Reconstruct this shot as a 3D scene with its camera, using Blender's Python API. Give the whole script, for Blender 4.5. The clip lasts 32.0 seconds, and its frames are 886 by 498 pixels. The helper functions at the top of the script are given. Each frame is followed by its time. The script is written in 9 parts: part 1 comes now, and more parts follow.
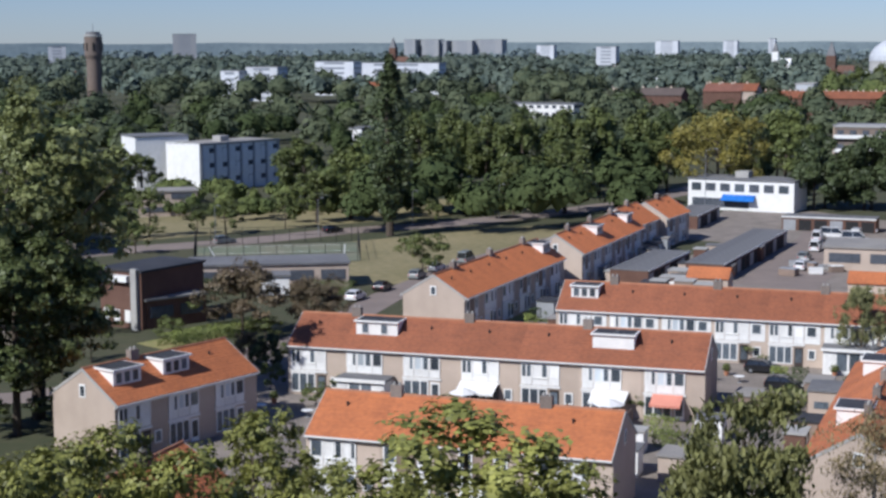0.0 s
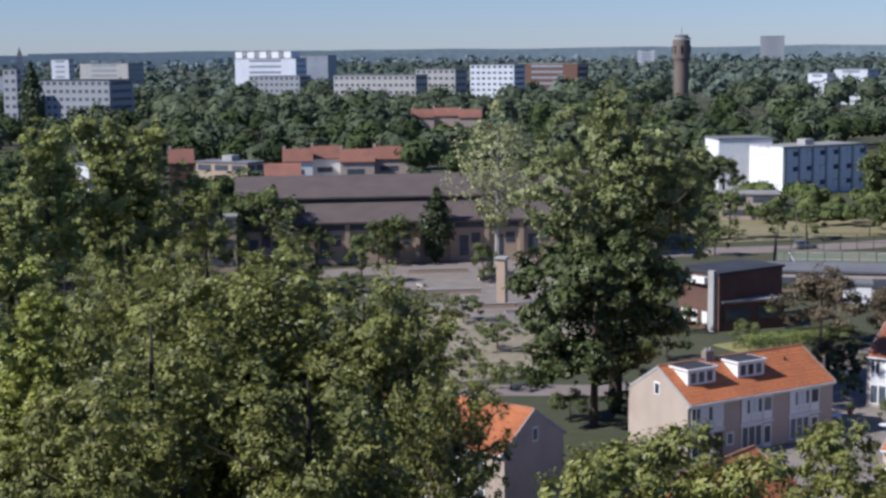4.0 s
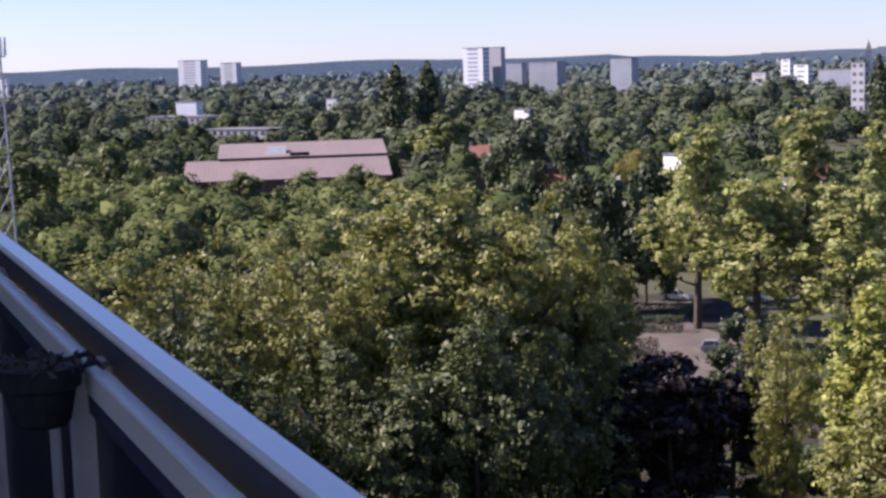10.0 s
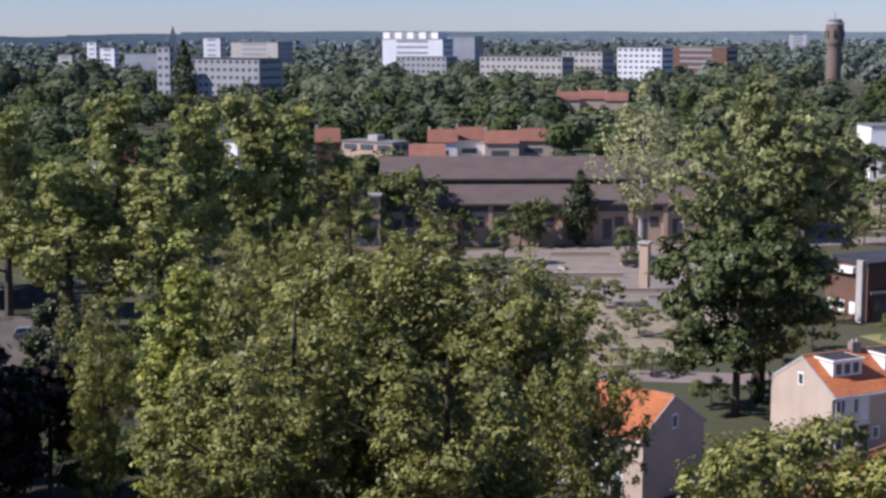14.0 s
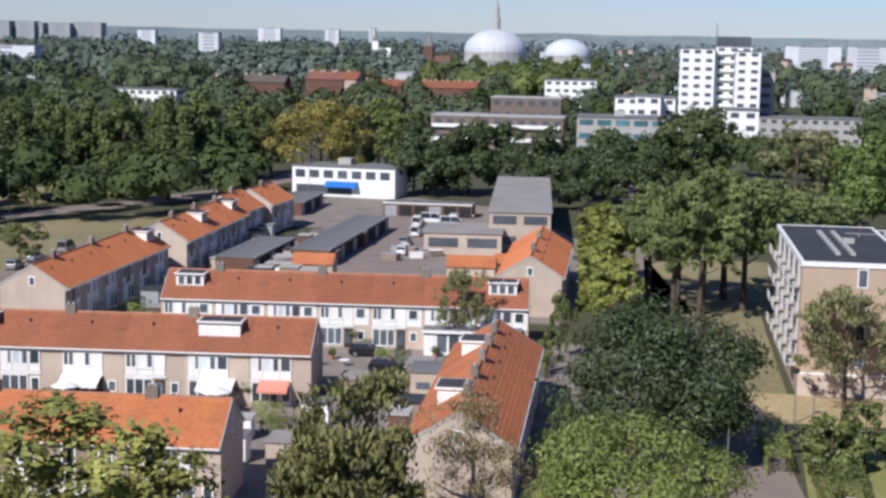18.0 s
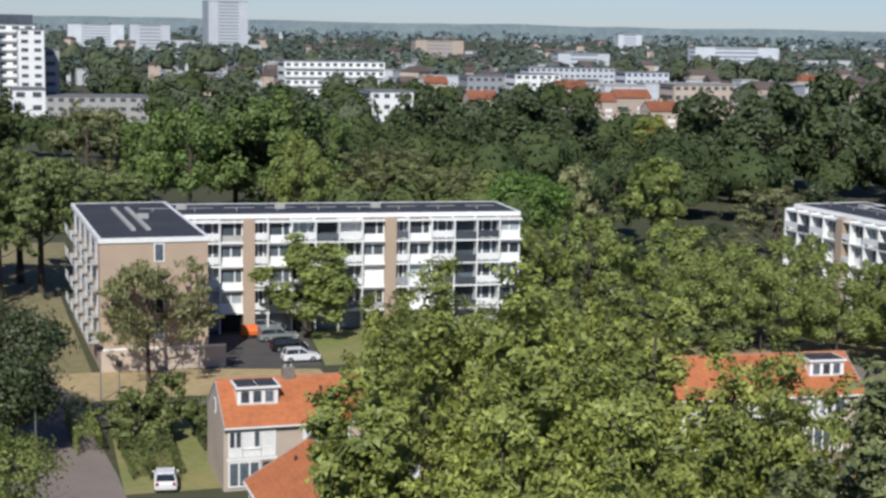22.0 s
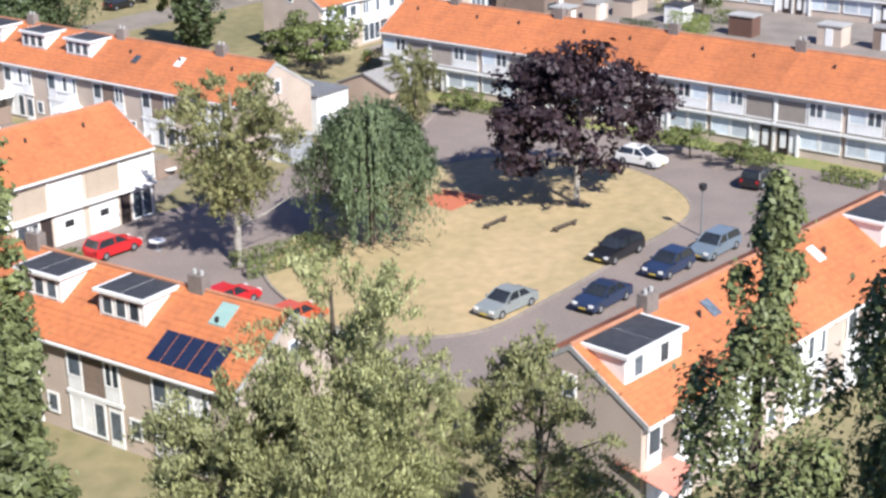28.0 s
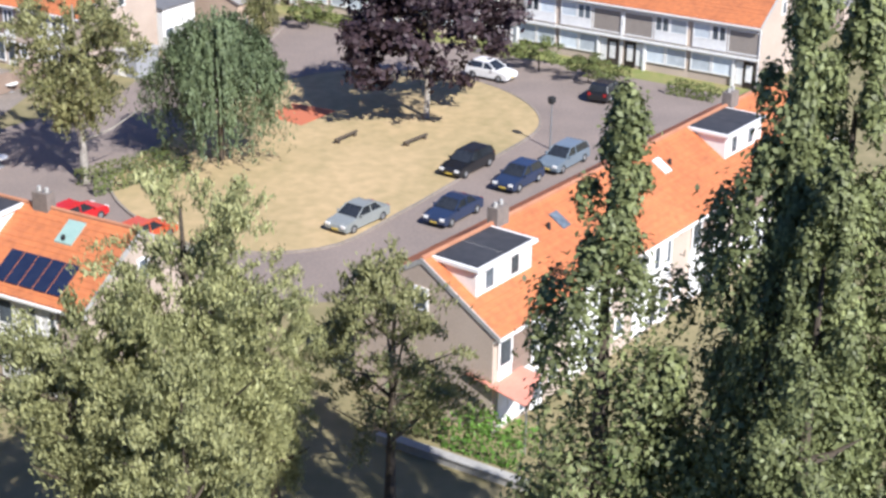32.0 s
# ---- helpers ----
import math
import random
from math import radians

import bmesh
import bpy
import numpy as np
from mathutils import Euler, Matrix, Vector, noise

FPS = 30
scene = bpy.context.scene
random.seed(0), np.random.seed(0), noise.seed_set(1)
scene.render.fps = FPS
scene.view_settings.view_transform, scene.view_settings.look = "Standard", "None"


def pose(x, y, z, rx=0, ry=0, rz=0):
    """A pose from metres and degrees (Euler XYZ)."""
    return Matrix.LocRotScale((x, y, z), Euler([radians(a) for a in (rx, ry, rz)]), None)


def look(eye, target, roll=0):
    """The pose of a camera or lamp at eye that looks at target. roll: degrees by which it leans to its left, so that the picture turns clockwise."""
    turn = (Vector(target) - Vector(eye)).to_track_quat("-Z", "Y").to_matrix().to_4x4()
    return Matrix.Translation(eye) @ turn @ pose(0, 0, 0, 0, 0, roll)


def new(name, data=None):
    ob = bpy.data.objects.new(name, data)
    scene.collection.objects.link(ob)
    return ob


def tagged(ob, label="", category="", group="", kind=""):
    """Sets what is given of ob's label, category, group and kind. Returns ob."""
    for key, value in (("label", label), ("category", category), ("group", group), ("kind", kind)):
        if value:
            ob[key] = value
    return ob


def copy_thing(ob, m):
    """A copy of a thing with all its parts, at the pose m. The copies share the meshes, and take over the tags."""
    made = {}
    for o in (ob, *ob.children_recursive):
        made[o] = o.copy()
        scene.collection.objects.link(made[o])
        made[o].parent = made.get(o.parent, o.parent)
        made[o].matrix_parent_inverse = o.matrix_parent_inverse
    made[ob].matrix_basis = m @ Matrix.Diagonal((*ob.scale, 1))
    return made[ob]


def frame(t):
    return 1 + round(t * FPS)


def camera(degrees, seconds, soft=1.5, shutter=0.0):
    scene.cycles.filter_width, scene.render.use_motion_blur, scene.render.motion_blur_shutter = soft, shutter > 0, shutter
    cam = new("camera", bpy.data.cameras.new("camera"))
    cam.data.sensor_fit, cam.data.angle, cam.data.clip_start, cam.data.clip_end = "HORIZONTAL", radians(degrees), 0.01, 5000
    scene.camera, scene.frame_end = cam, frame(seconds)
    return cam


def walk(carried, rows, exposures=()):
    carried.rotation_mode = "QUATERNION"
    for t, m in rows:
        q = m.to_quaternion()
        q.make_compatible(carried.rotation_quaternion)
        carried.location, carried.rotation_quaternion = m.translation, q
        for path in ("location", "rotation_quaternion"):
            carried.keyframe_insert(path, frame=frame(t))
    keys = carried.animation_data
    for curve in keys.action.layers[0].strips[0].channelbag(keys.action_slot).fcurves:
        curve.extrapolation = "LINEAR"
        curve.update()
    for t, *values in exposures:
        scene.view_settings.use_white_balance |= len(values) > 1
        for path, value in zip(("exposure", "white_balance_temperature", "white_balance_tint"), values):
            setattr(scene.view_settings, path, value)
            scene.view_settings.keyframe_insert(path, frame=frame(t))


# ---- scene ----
EYE_Z = 37.0
cam = camera(31.79, 32.0, soft=2.8)

# seconds, heading clockwise from the y axis, tilt, lean (degrees)
TURN = [
    (0.0, 0.02, -7.58, -0.19), (0.5, -1.91, -7.46, -0.17), (1.0, -3.69, -7.72, -0.38), (1.5, -5.79, -7.38, -0.25),
    (2.0, -9.61, -6.63, -0.03), (2.5, -12.78, -6.98, -0.32), (3.0, -16.23, -7.34, 0.06), (3.5, -18.12, -7.57, -0.07),
    (4.0, -21.25, -7.33, -0.66), (4.5, -24.49, -7.29, -0.94), (6.5, -33.28, -7.19, -0.30), (7.0, -37.17, -7.67, -1.01),
    (7.5, -40.25, -8.14, -1.44), (8.0, -42.18, -7.58, -1.56), (8.5, -45.19, -7.23, -1.36), (9.0, -47.13, -7.13, -1.90),
    (9.5, -49.22, -7.22, -1.48), (10.0, -51.69, -6.93, -1.79), (10.5, -53.89, -7.59, -1.63), (11.0, -56.57, -7.37, -1.21), (11.3, -57.2, -6.93, -1.17),
    (11.5, -55.19, -6.94, -1.14), (12.0, -50.17, -7.78, -0.73), (12.5, -45.42, -7.29, -0.32), (13.0, -39.14, -7.45, -0.54),
    (13.5, -32.02, -8.00, 0.04), (14.0, -26.54, -7.96, -0.10), (14.5, -21.57, -8.02, -0.19), (15.0, -14.83, -7.60, -0.46),
    (15.5, -7.75, -7.38, -0.14), (17.5, 11.62, -8.63, 0.88), (18.0, 14.62, -7.95, 1.10), (18.5, 19.73, -7.52, 0.77),
    (19.0, 23.49, -7.37, 0.13), (19.5, 27.60, -7.73, 0.29), (20.0, 31.36, -7.83, 0.55), (20.5, 34.71, -8.16, 0.59),
    (21.0, 36.62, -7.95, 1.60), (21.5, 38.48, -7.51, 2.23), (22.0, 40.37, -8.26, 1.09), (22.5, 43.67, -8.22, 0.23),
    (23.0, 47.58, -7.99, 0.48), (23.5, 50.73, -8.05, 0.73), (24.0, 54.40, -8.07, 0.61), (24.5, 58.61, -7.86, 0.95),
    (25.0, 61.23, -7.77, 0.88), (25.5, 66.13, -7.84, 1.09), (27.5, 72.46, -16.83, 0.43), (28.0, 75.95, -19.72, -0.94),
    (28.5, 77.58, -23.83, -1.45), (29.0, 80.49, -25.89, -0.37), (29.5, 82.83, -25.19, -0.02), (30.0, 81.74, -24.71, 0.36),
    (30.5, 82.09, -24.35, 0.31), (31.0, 82.15, -23.41, 0.84), (31.5, 81.62, -23.44, 0.51), (32.0, 81.81, -22.89, 0.61)]


def eye(t):
    """The camera leans out over the rail towards the end."""
    k = min(max((t - 24.0) / 3.5, 0.0), 1.0)
    k = k * k * (3 - 2 * k)
    return 0.20 * k, 0.62 * k, EYE_Z


walk(cam, [(t, Matrix.Translation(eye(t)) @ pose(0, 0, 0, 90 + tilt, 0, -head) @ pose(0, 0, 0, 0, 0, lean))
           for t, head, tilt, lean in TURN],
     exposures=[(0.0, 0.14, 5950, 11), (2.0, 0.28, 5930, 12), (4.5, 0.35, 5900, 14), (6.5, 0.5, 6300, 23), (8.0, 0.72, 6350, 26), (9.0, 0.9, 6450, 29), (10.0, 1.18, 6550, 30), (11.0, 1.5, 6500, 27), (11.5, 1.5, 6500, 27), (12.2, 1.25, 6450, 27), (13.0, 0.74, 6350, 25), (14.0, 0.52, 6200, 21), (15.0, 0.52, 6050, 17), (15.5, 0.46, 6000, 15), (17.5, 0.3, 6150, 14), (18.0, 0.28, 6200, 13), (19.0, 0.15, 6250, 11), (20.5, 0.1, 6250, 8), (23.0, 0.08, 6250, 9), (25.5, 0.0, 6250, 10), (28.0, 0.93, 6150, 11), (29.0, 0.96, 6150, 12), (32.0, 0.95, 6150, 12)])

# ---- sky and sun ----
SUN_FROM, SUN_UP = 229.0, 41.0
world = bpy.data.worlds.new("sky")
scene.world = world
world.use_nodes = True
wn = world.node_tree
sky = wn.nodes.new("ShaderNodeTexSky")
sky.sky_type = "NISHITA"
sky.sun_disc = False
sky.sun_elevation = radians(SUN_UP)
sky.sun_rotation = radians(SUN_FROM)
sky.air_density, sky.dust_density, sky.ozone_density = 1.0, 0.1, 1.5
sky.altitude = 600.0
wn.nodes["Background"].inputs[1].default_value = 0.073
tint = wn.nodes.new("ShaderNodeMix")
tint.data_type, tint.blend_type = "RGBA", "MULTIPLY"
tint.inputs[0].default_value = 1.0
tint.inputs[7].default_value = (0.595, 0.725, 1.09, 1)
wn.links.new(sky.outputs[0], tint.inputs[6])
wn.links.new(tint.outputs[2], wn.nodes["Background"].inputs[0])
sun = new("sun", bpy.data.lights.new("sun", "SUN"))
sun.data.energy, sun.data.angle, sun.data.color = 4.6, radians(0.5), (1.0, 0.96, 0.90)
a_sun, e_sun = radians(SUN_FROM), radians(SUN_UP)
sun.matrix_world = look((0, 0, 0), (-math.sin(a_sun) * math.cos(e_sun), -math.cos(a_sun) * math.cos(e_sun), -math.sin(e_sun)))


# ---- materials ----
def mat(name, base, other=None, scale=1.0, rough=0.8, metal=0.0, bump=0.0, fine=8.0, spread=(0.35, 0.65), per_object=0.0,
        island=0.0, stretch=(1, 1, 1), spec=0.3):
    """Two colours mixed by coarse and fine noise in world metres; bump by the fine noise."""
    m = bpy.data.materials.new(name)
    m.use_nodes = True
    nt = m.node_tree
    b = nt.nodes["Principled BSDF"]
    b.inputs["Roughness"].default_value, b.inputs["Metallic"].default_value = rough, metal
    b.inputs["Specular IOR Level"].default_value = spec
    other = other or tuple(c * 0.75 for c in base)
    co = nt.nodes.new("ShaderNodeTexCoord")
    mp = nt.nodes.new("ShaderNodeMapping")
    mp.inputs["Scale"].default_value = stretch
    nt.links.new(co.outputs["Object"], mp.inputs[0])
    n1, n2 = nt.nodes.new("ShaderNodeTexNoise"), nt.nodes.new("ShaderNodeTexNoise")
    n1.inputs["Scale"].default_value, n2.inputs["Scale"].default_value = scale, scale * fine
    n1.inputs["Detail"].default_value = n2.inputs["Detail"].default_value = 4
    for n in (n1, n2):
        nt.links.new(mp.outputs[0], n.inputs["Vector"])
    av = nt.nodes.new("ShaderNodeMath")
    av.operation = "MULTIPLY_ADD"
    nt.links.new(n2.outputs["Fac"], av.inputs[0])
    av.inputs[1].default_value = 0.5
    half = nt.nodes.new("ShaderNodeMath")
    half.operation = "MULTIPLY"
    half.inputs[1].default_value = 0.5
    nt.links.new(n1.outputs["Fac"], half.inputs[0])
    nt.links.new(half.outputs[0], av.inputs[2])
    rr = nt.nodes.new("ShaderNodeMapRange")
    rr.inputs[1].default_value, rr.inputs[2].default_value = spread
    nt.links.new(av.outputs[0], rr.inputs[0])
    mx = nt.nodes.new("ShaderNodeMix")
    mx.data_type = "RGBA"
    mx.inputs[6].default_value, mx.inputs[7].default_value = (*base, 1), (*other, 1)
    nt.links.new(rr.outputs[0], mx.inputs[0])
    out = mx.outputs[2]
    for amount, node, sock in ((per_object, "ShaderNodeObjectInfo", "Random"), (island, "ShaderNodeNewGeometry", "Random Per Island")):
        if amount:
            src = nt.nodes.new(node)
            r2 = nt.nodes.new("ShaderNodeMapRange")
            r2.inputs[3].default_value, r2.inputs[4].default_value = 1 - amount, 1 + amount
            nt.links.new(src.outputs[sock], r2.inputs[0])
            hs = nt.nodes.new("ShaderNodeHueSaturation")
            nt.links.new(r2.outputs[0], hs.inputs["Value"])
            nt.links.new(out, hs.inputs["Color"])
            out = hs.outputs[0]
    nt.links.new(out, b.inputs["Base Color"])
    if bump:
        bp = nt.nodes.new("ShaderNodeBump")
        bp.inputs["Strength"].default_value, bp.inputs["Distance"].default_value = bump, 0.02
        nt.links.new(n2.outputs["Fac"], bp.inputs["Height"])
        nt.links.new(bp.outputs[0], b.inputs["Normal"])
    return m


def rows_bump(m, along, every, strength=0.6, dist=0.03):
    """Adds the ridges of courses (tiles, slats) to a material, every so many metres along an axis of the object."""
    nt = m.node_tree
    b = nt.nodes["Principled BSDF"]
    co = nt.nodes.new("ShaderNodeTexCoord")
    wv = nt.nodes.new("ShaderNodeTexWave")
    wv.bands_direction = along
    wv.inputs["Scale"].default_value = 0.314 / every
    nt.links.new(co.outputs["Object"], wv.inputs["Vector"])
    bp = nt.nodes.new("ShaderNodeBump")
    bp.inputs["Strength"].default_value, bp.inputs["Distance"].default_value = strength, dist
    nt.links.new(wv.outputs["Fac"], bp.inputs["Height"])
    nt.links.new(bp.outputs[0], b.inputs["Normal"])
    return m


def leaf_mat(name, base, other, scale=0.25, vary=0.3, trans=0.28, rough=0.5, spec=0.28, fine=6):
    m = mat(name, base, other, scale=scale, rough=rough, island=vary, per_object=0.12, fine=fine, spec=spec)
    nt = m.node_tree
    b = nt.nodes["Principled BSDF"]
    tr = nt.nodes.new("ShaderNodeBsdfTranslucent")
    ms = nt.nodes.new("ShaderNodeMixShader")
    ms.inputs[0].default_value = trans
    src = b.inputs["Base Color"].links[0].from_socket
    nt.links.new(src, tr.inputs[0])
    nt.links.new(b.outputs[0], ms.inputs[1])
    nt.links.new(tr.outputs[0], ms.inputs[2])
    nt.links.new(ms.outputs[0], nt.nodes["Material Output"].inputs[0])
    return m


def glass_mat(name, tint=(0.05, 0.06, 0.07)):
    m = mat(name, tint, tuple(c * 2.2 for c in tint), scale=0.5, rough=0.12, per_object=0.5, spec=0.45)
    return m


M = {}
M["brick"] = mat("beige_brick", (0.53, 0.435, 0.355), (0.41, 0.33, 0.265), scale=0.4, fine=30, rough=0.9, bump=0.3, per_object=0.1)
M["brick_dark"] = mat("brown_brick", (0.16, 0.09, 0.065), (0.11, 0.06, 0.045), scale=0.5, fine=25, rough=0.9, bump=0.3)
M["brick_yellow"] = mat("yellow_brick", (0.48, 0.365, 0.27), (0.39, 0.295, 0.215), scale=0.3, fine=30, rough=0.9, bump=0.3)
M["tile_orange"] = rows_bump(mat("orange_roof_tiles", (0.50, 0.172, 0.066), (0.32, 0.112, 0.05), scale=0.3, fine=9, rough=0.75, per_object=0.08), "Z", 0.24)
# orange tiles with raised base, to offset weaker sun on east-facing slopes
M["tile_bright"] = rows_bump(mat("raised_orange_roof_tiles", (0.72, 0.24, 0.085), (0.52, 0.17, 0.065), scale=0.3, fine=9, rough=0.75, per_object=0.06), "Z", 0.24)
M["tile_red"] = rows_bump(mat("red_roof_tiles", (0.31, 0.112, 0.056), (0.19, 0.074, 0.042), scale=0.3, fine=9, rough=0.75, per_object=0.08), "Z", 0.24)
M["tile_rust"] = rows_bump(mat("rust_roof_tiles", (0.27, 0.118, 0.08), (0.17, 0.082, 0.06), scale=0.25, fine=9, rough=0.8, per_object=0.15), "Z", 0.24)
M["tile_brown"] = rows_bump(mat("brown_roof_tiles", (0.135, 0.105, 0.09), (0.095, 0.075, 0.066), scale=0.3, fine=14, rough=0.8), "Z", 0.3)
M["white"] = mat("white_paint", (0.84, 0.835, 0.80), (0.72, 0.715, 0.685), scale=0.7, fine=6, rough=0.5)
M["panel"] = mat("brown_panel", (0.27, 0.20, 0.155), (0.20, 0.15, 0.12), scale=0.8, rough=0.7, per_object=0.15)
M["greypanel"] = mat("grey_panel", (0.33, 0.34, 0.35), (0.26, 0.27, 0.28), scale=0.8, rough=0.6)
M["orange_cover"] = mat("orange_tarpaulin", (0.75, 0.16, 0.03), (0.6, 0.12, 0.025), scale=1.0, fine=8, rough=0.6, bump=0.2)
M["slate_front"] = mat("dark_balcony_panel", (0.10, 0.11, 0.125), (0.07, 0.08, 0.09), scale=1.2, rough=0.45, per_object=0.4)
M["glass"] = glass_mat("window_glass")
M["blind"] = mat("window_curtain", (0.86, 0.855, 0.82), (0.68, 0.675, 0.65), scale=1.2, rough=0.4, per_object=0.15)
M["net"] = mat("net_curtain", (0.60, 0.65, 0.68), (0.42, 0.47, 0.5), scale=1.5, rough=0.25, per_object=0.35, spec=0.6)
M["bitumen"] = mat("black_roofing_felt", (0.035, 0.037, 0.042), (0.06, 0.06, 0.065), scale=0.2, fine=10, rough=0.75)
M["greyroof"] = mat("grey_roofing_felt", (0.20, 0.20, 0.20), (0.13, 0.13, 0.135), scale=0.15, fine=10, rough=0.85)
M["gravelroof"] = mat("gravel_roof", (0.32, 0.30, 0.27), (0.22, 0.21, 0.20), scale=0.2, fine=20, rough=0.9)
M["concrete"] = mat("concrete", (0.42, 0.41, 0.38), (0.32, 0.31, 0.29), scale=0.4, fine=10, rough=0.85, bump=0.2)
M["asphalt"] = mat("brick_road", (0.26, 0.21, 0.18), (0.19, 0.157, 0.138), scale=0.25, fine=20, rough=0.9)
# paving darkened to stand for the shadow of the end block
M["tarmac"] = mat("shadow_toned_tarmac", (0.105, 0.095, 0.09), (0.07, 0.066, 0.064), scale=0.25, fine=20, rough=0.9)
M["pave"] = mat("paving", (0.29, 0.245, 0.21), (0.17, 0.15, 0.125), scale=0.3, fine=14, rough=0.9)
M["dry"] = mat("dry_grass", (0.47, 0.345, 0.19), (0.31, 0.25, 0.125), scale=0.12, fine=9, rough=0.95)
M["rough_grass"] = mat("rough_field_grass", (0.29, 0.24, 0.13), (0.17, 0.155, 0.075), scale=0.05, fine=14, rough=0.95)
M["lawn"] = mat("lawn", (0.16, 0.20, 0.055), (0.29, 0.245, 0.11), scale=0.12, fine=9, rough=0.95)
M["soil"] = mat("ground_soil", (0.05, 0.06, 0.028), (0.085, 0.08, 0.045), scale=0.03, fine=20, rough=0.95)
M["bark"] = mat("bark", (0.11, 0.085, 0.06), (0.06, 0.05, 0.04), scale=1.5, rough=0.95, bump=0.5)
M["birchbark"] = mat("pale_bark", (0.42, 0.39, 0.34), (0.2, 0.18, 0.16), scale=1.5, rough=0.9)
M["metal"] = mat("grey_metal", (0.36, 0.37, 0.38), (0.28, 0.29, 0.30), scale=2, rough=0.45, metal=0.6)
M["dark"] = mat("dark_void", (0.02, 0.02, 0.022), (0.03, 0.03, 0.03), scale=1, rough=0.9)
M["leaf"] = leaf_mat("lime_leaves", (0.345, 0.345, 0.092), (0.125, 0.14, 0.042), trans=0.2)
M["leaf_lime"] = leaf_mat("green_lime_leaves", (0.38, 0.41, 0.10), (0.105, 0.135, 0.038), trans=0.2)
M["leaf_yellow"] = leaf_mat("yellowing_leaves", (0.42, 0.42, 0.1), (0.22, 0.26, 0.065))
M["leaf_light"] = leaf_mat("light_green_leaves", (0.29, 0.335, 0.09), (0.155, 0.19, 0.055))
M["leaf_dark"] = leaf_mat("dark_green_leaves", (0.085, 0.108, 0.042), (0.05, 0.068, 0.03), vary=0.16, trans=0.15)
M["leaf_mid"] = leaf_mat("green_leaves", (0.165, 0.19, 0.058), (0.092, 0.115, 0.04), trans=0.2)
M["leaf_grey"] = leaf_mat("silvery_leaves", (0.43, 0.43, 0.205), (0.22, 0.232, 0.105))
M["leaf_purple"] = leaf_mat("purple_leaves", (0.06, 0.038, 0.041), (0.035, 0.023, 0.026), trans=0.1)
M["leaf_brown"] = leaf_mat("brownish_leaves", (0.21, 0.155, 0.095), (0.13, 0.11, 0.065))
M["leaf_willow"] = leaf_mat("willow_leaves", (0.285, 0.285, 0.13), (0.175, 0.18, 0.085))
M["leaf_feather"] = leaf_mat("feathery_leaves", (0.27, 0.27, 0.105), (0.16, 0.168, 0.065))
M["leaf_thin"] = leaf_mat("thinning_birch_leaves", (0.36, 0.28, 0.15), (0.24, 0.2, 0.1))
# also on the front-row limes, where its dark tone stands for shade
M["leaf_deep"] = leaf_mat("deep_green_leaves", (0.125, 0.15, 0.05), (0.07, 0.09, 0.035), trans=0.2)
# green dulled a little, a first step of painted haze
M["leaf_far"] = leaf_mat("haze_dulled_wood_leaves", (0.14, 0.16, 0.09), (0.072, 0.094, 0.06), scale=0.045, vary=0.06, trans=0.1, rough=0.95, spec=0.02, fine=2)
M["wood_dark"] = leaf_mat("dark_wood_leaves", (0.095, 0.12, 0.048), (0.05, 0.07, 0.032), scale=0.05, vary=0.06, trans=0.1, rough=0.95, spec=0.02, fine=2)
M["wood_mid"] = leaf_mat("green_wood_leaves", (0.165, 0.19, 0.068), (0.075, 0.1, 0.04), scale=0.06, vary=0.06, trans=0.15, rough=0.95, spec=0.02, fine=2)
# paler and bluer leaves: haze past 900 m put into the colour
M["leaf_hazy"] = leaf_mat("haze_blued_wood_leaves", (0.155, 0.185, 0.14), (0.095, 0.125, 0.105), scale=0.03, vary=0.06, trans=0.1, rough=0.95, spec=0.02, fine=2)
M["leaf_aspen"] = leaf_mat("aspen_leaves", (0.25, 0.275, 0.115), (0.11, 0.13, 0.055), vary=0.4)
M["leaf_birch"] = leaf_mat("birch_leaves", (0.31, 0.30, 0.135), (0.17, 0.18, 0.078))
# strongest haze tint in the leaf colour, for the horizon
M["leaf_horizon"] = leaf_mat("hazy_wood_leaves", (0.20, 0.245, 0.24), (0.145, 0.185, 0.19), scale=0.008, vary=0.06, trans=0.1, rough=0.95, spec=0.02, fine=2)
# distance haze put into the hills: a pale base and a blue glow
M["hill"] = mat("hazy_hill_woods", (0.20, 0.24, 0.235), (0.12, 0.15, 0.155), scale=0.008, fine=10, rough=0.95)
hill_haze = M["hill"].node_tree.nodes["Principled BSDF"].inputs
hill_haze["Emission Color"].default_value = (0.62, 0.9, 1.28, 1)
hill_haze["Emission Strength"].default_value = 0.055
M["leaf_gold"] = leaf_mat("golden_olive_leaves", (0.30, 0.25, 0.06), (0.2, 0.185, 0.05))
M["leaf_weep"] = leaf_mat("dark_willow_leaves", (0.205, 0.255, 0.13), (0.105, 0.14, 0.072))
M["leaf_tall"] = leaf_mat("tall_tree_leaves", (0.38, 0.395, 0.125), (0.22, 0.245, 0.08))
M["leaf_pine"] = leaf_mat("pine_needles", (0.29, 0.34, 0.13), (0.17, 0.205, 0.08))
M["leaf_big"] = leaf_mat("tall_olive_leaves", (0.30, 0.32, 0.125), (0.17, 0.195, 0.075))
M["leaf_plane"] = leaf_mat("plane_leaves", (0.35, 0.41, 0.11), (0.19, 0.235, 0.068), trans=0.4)
M["leaf_green"] = leaf_mat("fresh_green_leaves", (0.2, 0.27, 0.075), (0.11, 0.16, 0.05))
M["leaf_fresh"] = leaf_mat("bright_hedge_leaves", (0.16, 0.30, 0.05), (0.09, 0.18, 0.035))
M["leaf_park"] = leaf_mat("park_tree_leaves", (0.19, 0.31, 0.065), (0.095, 0.155, 0.042))
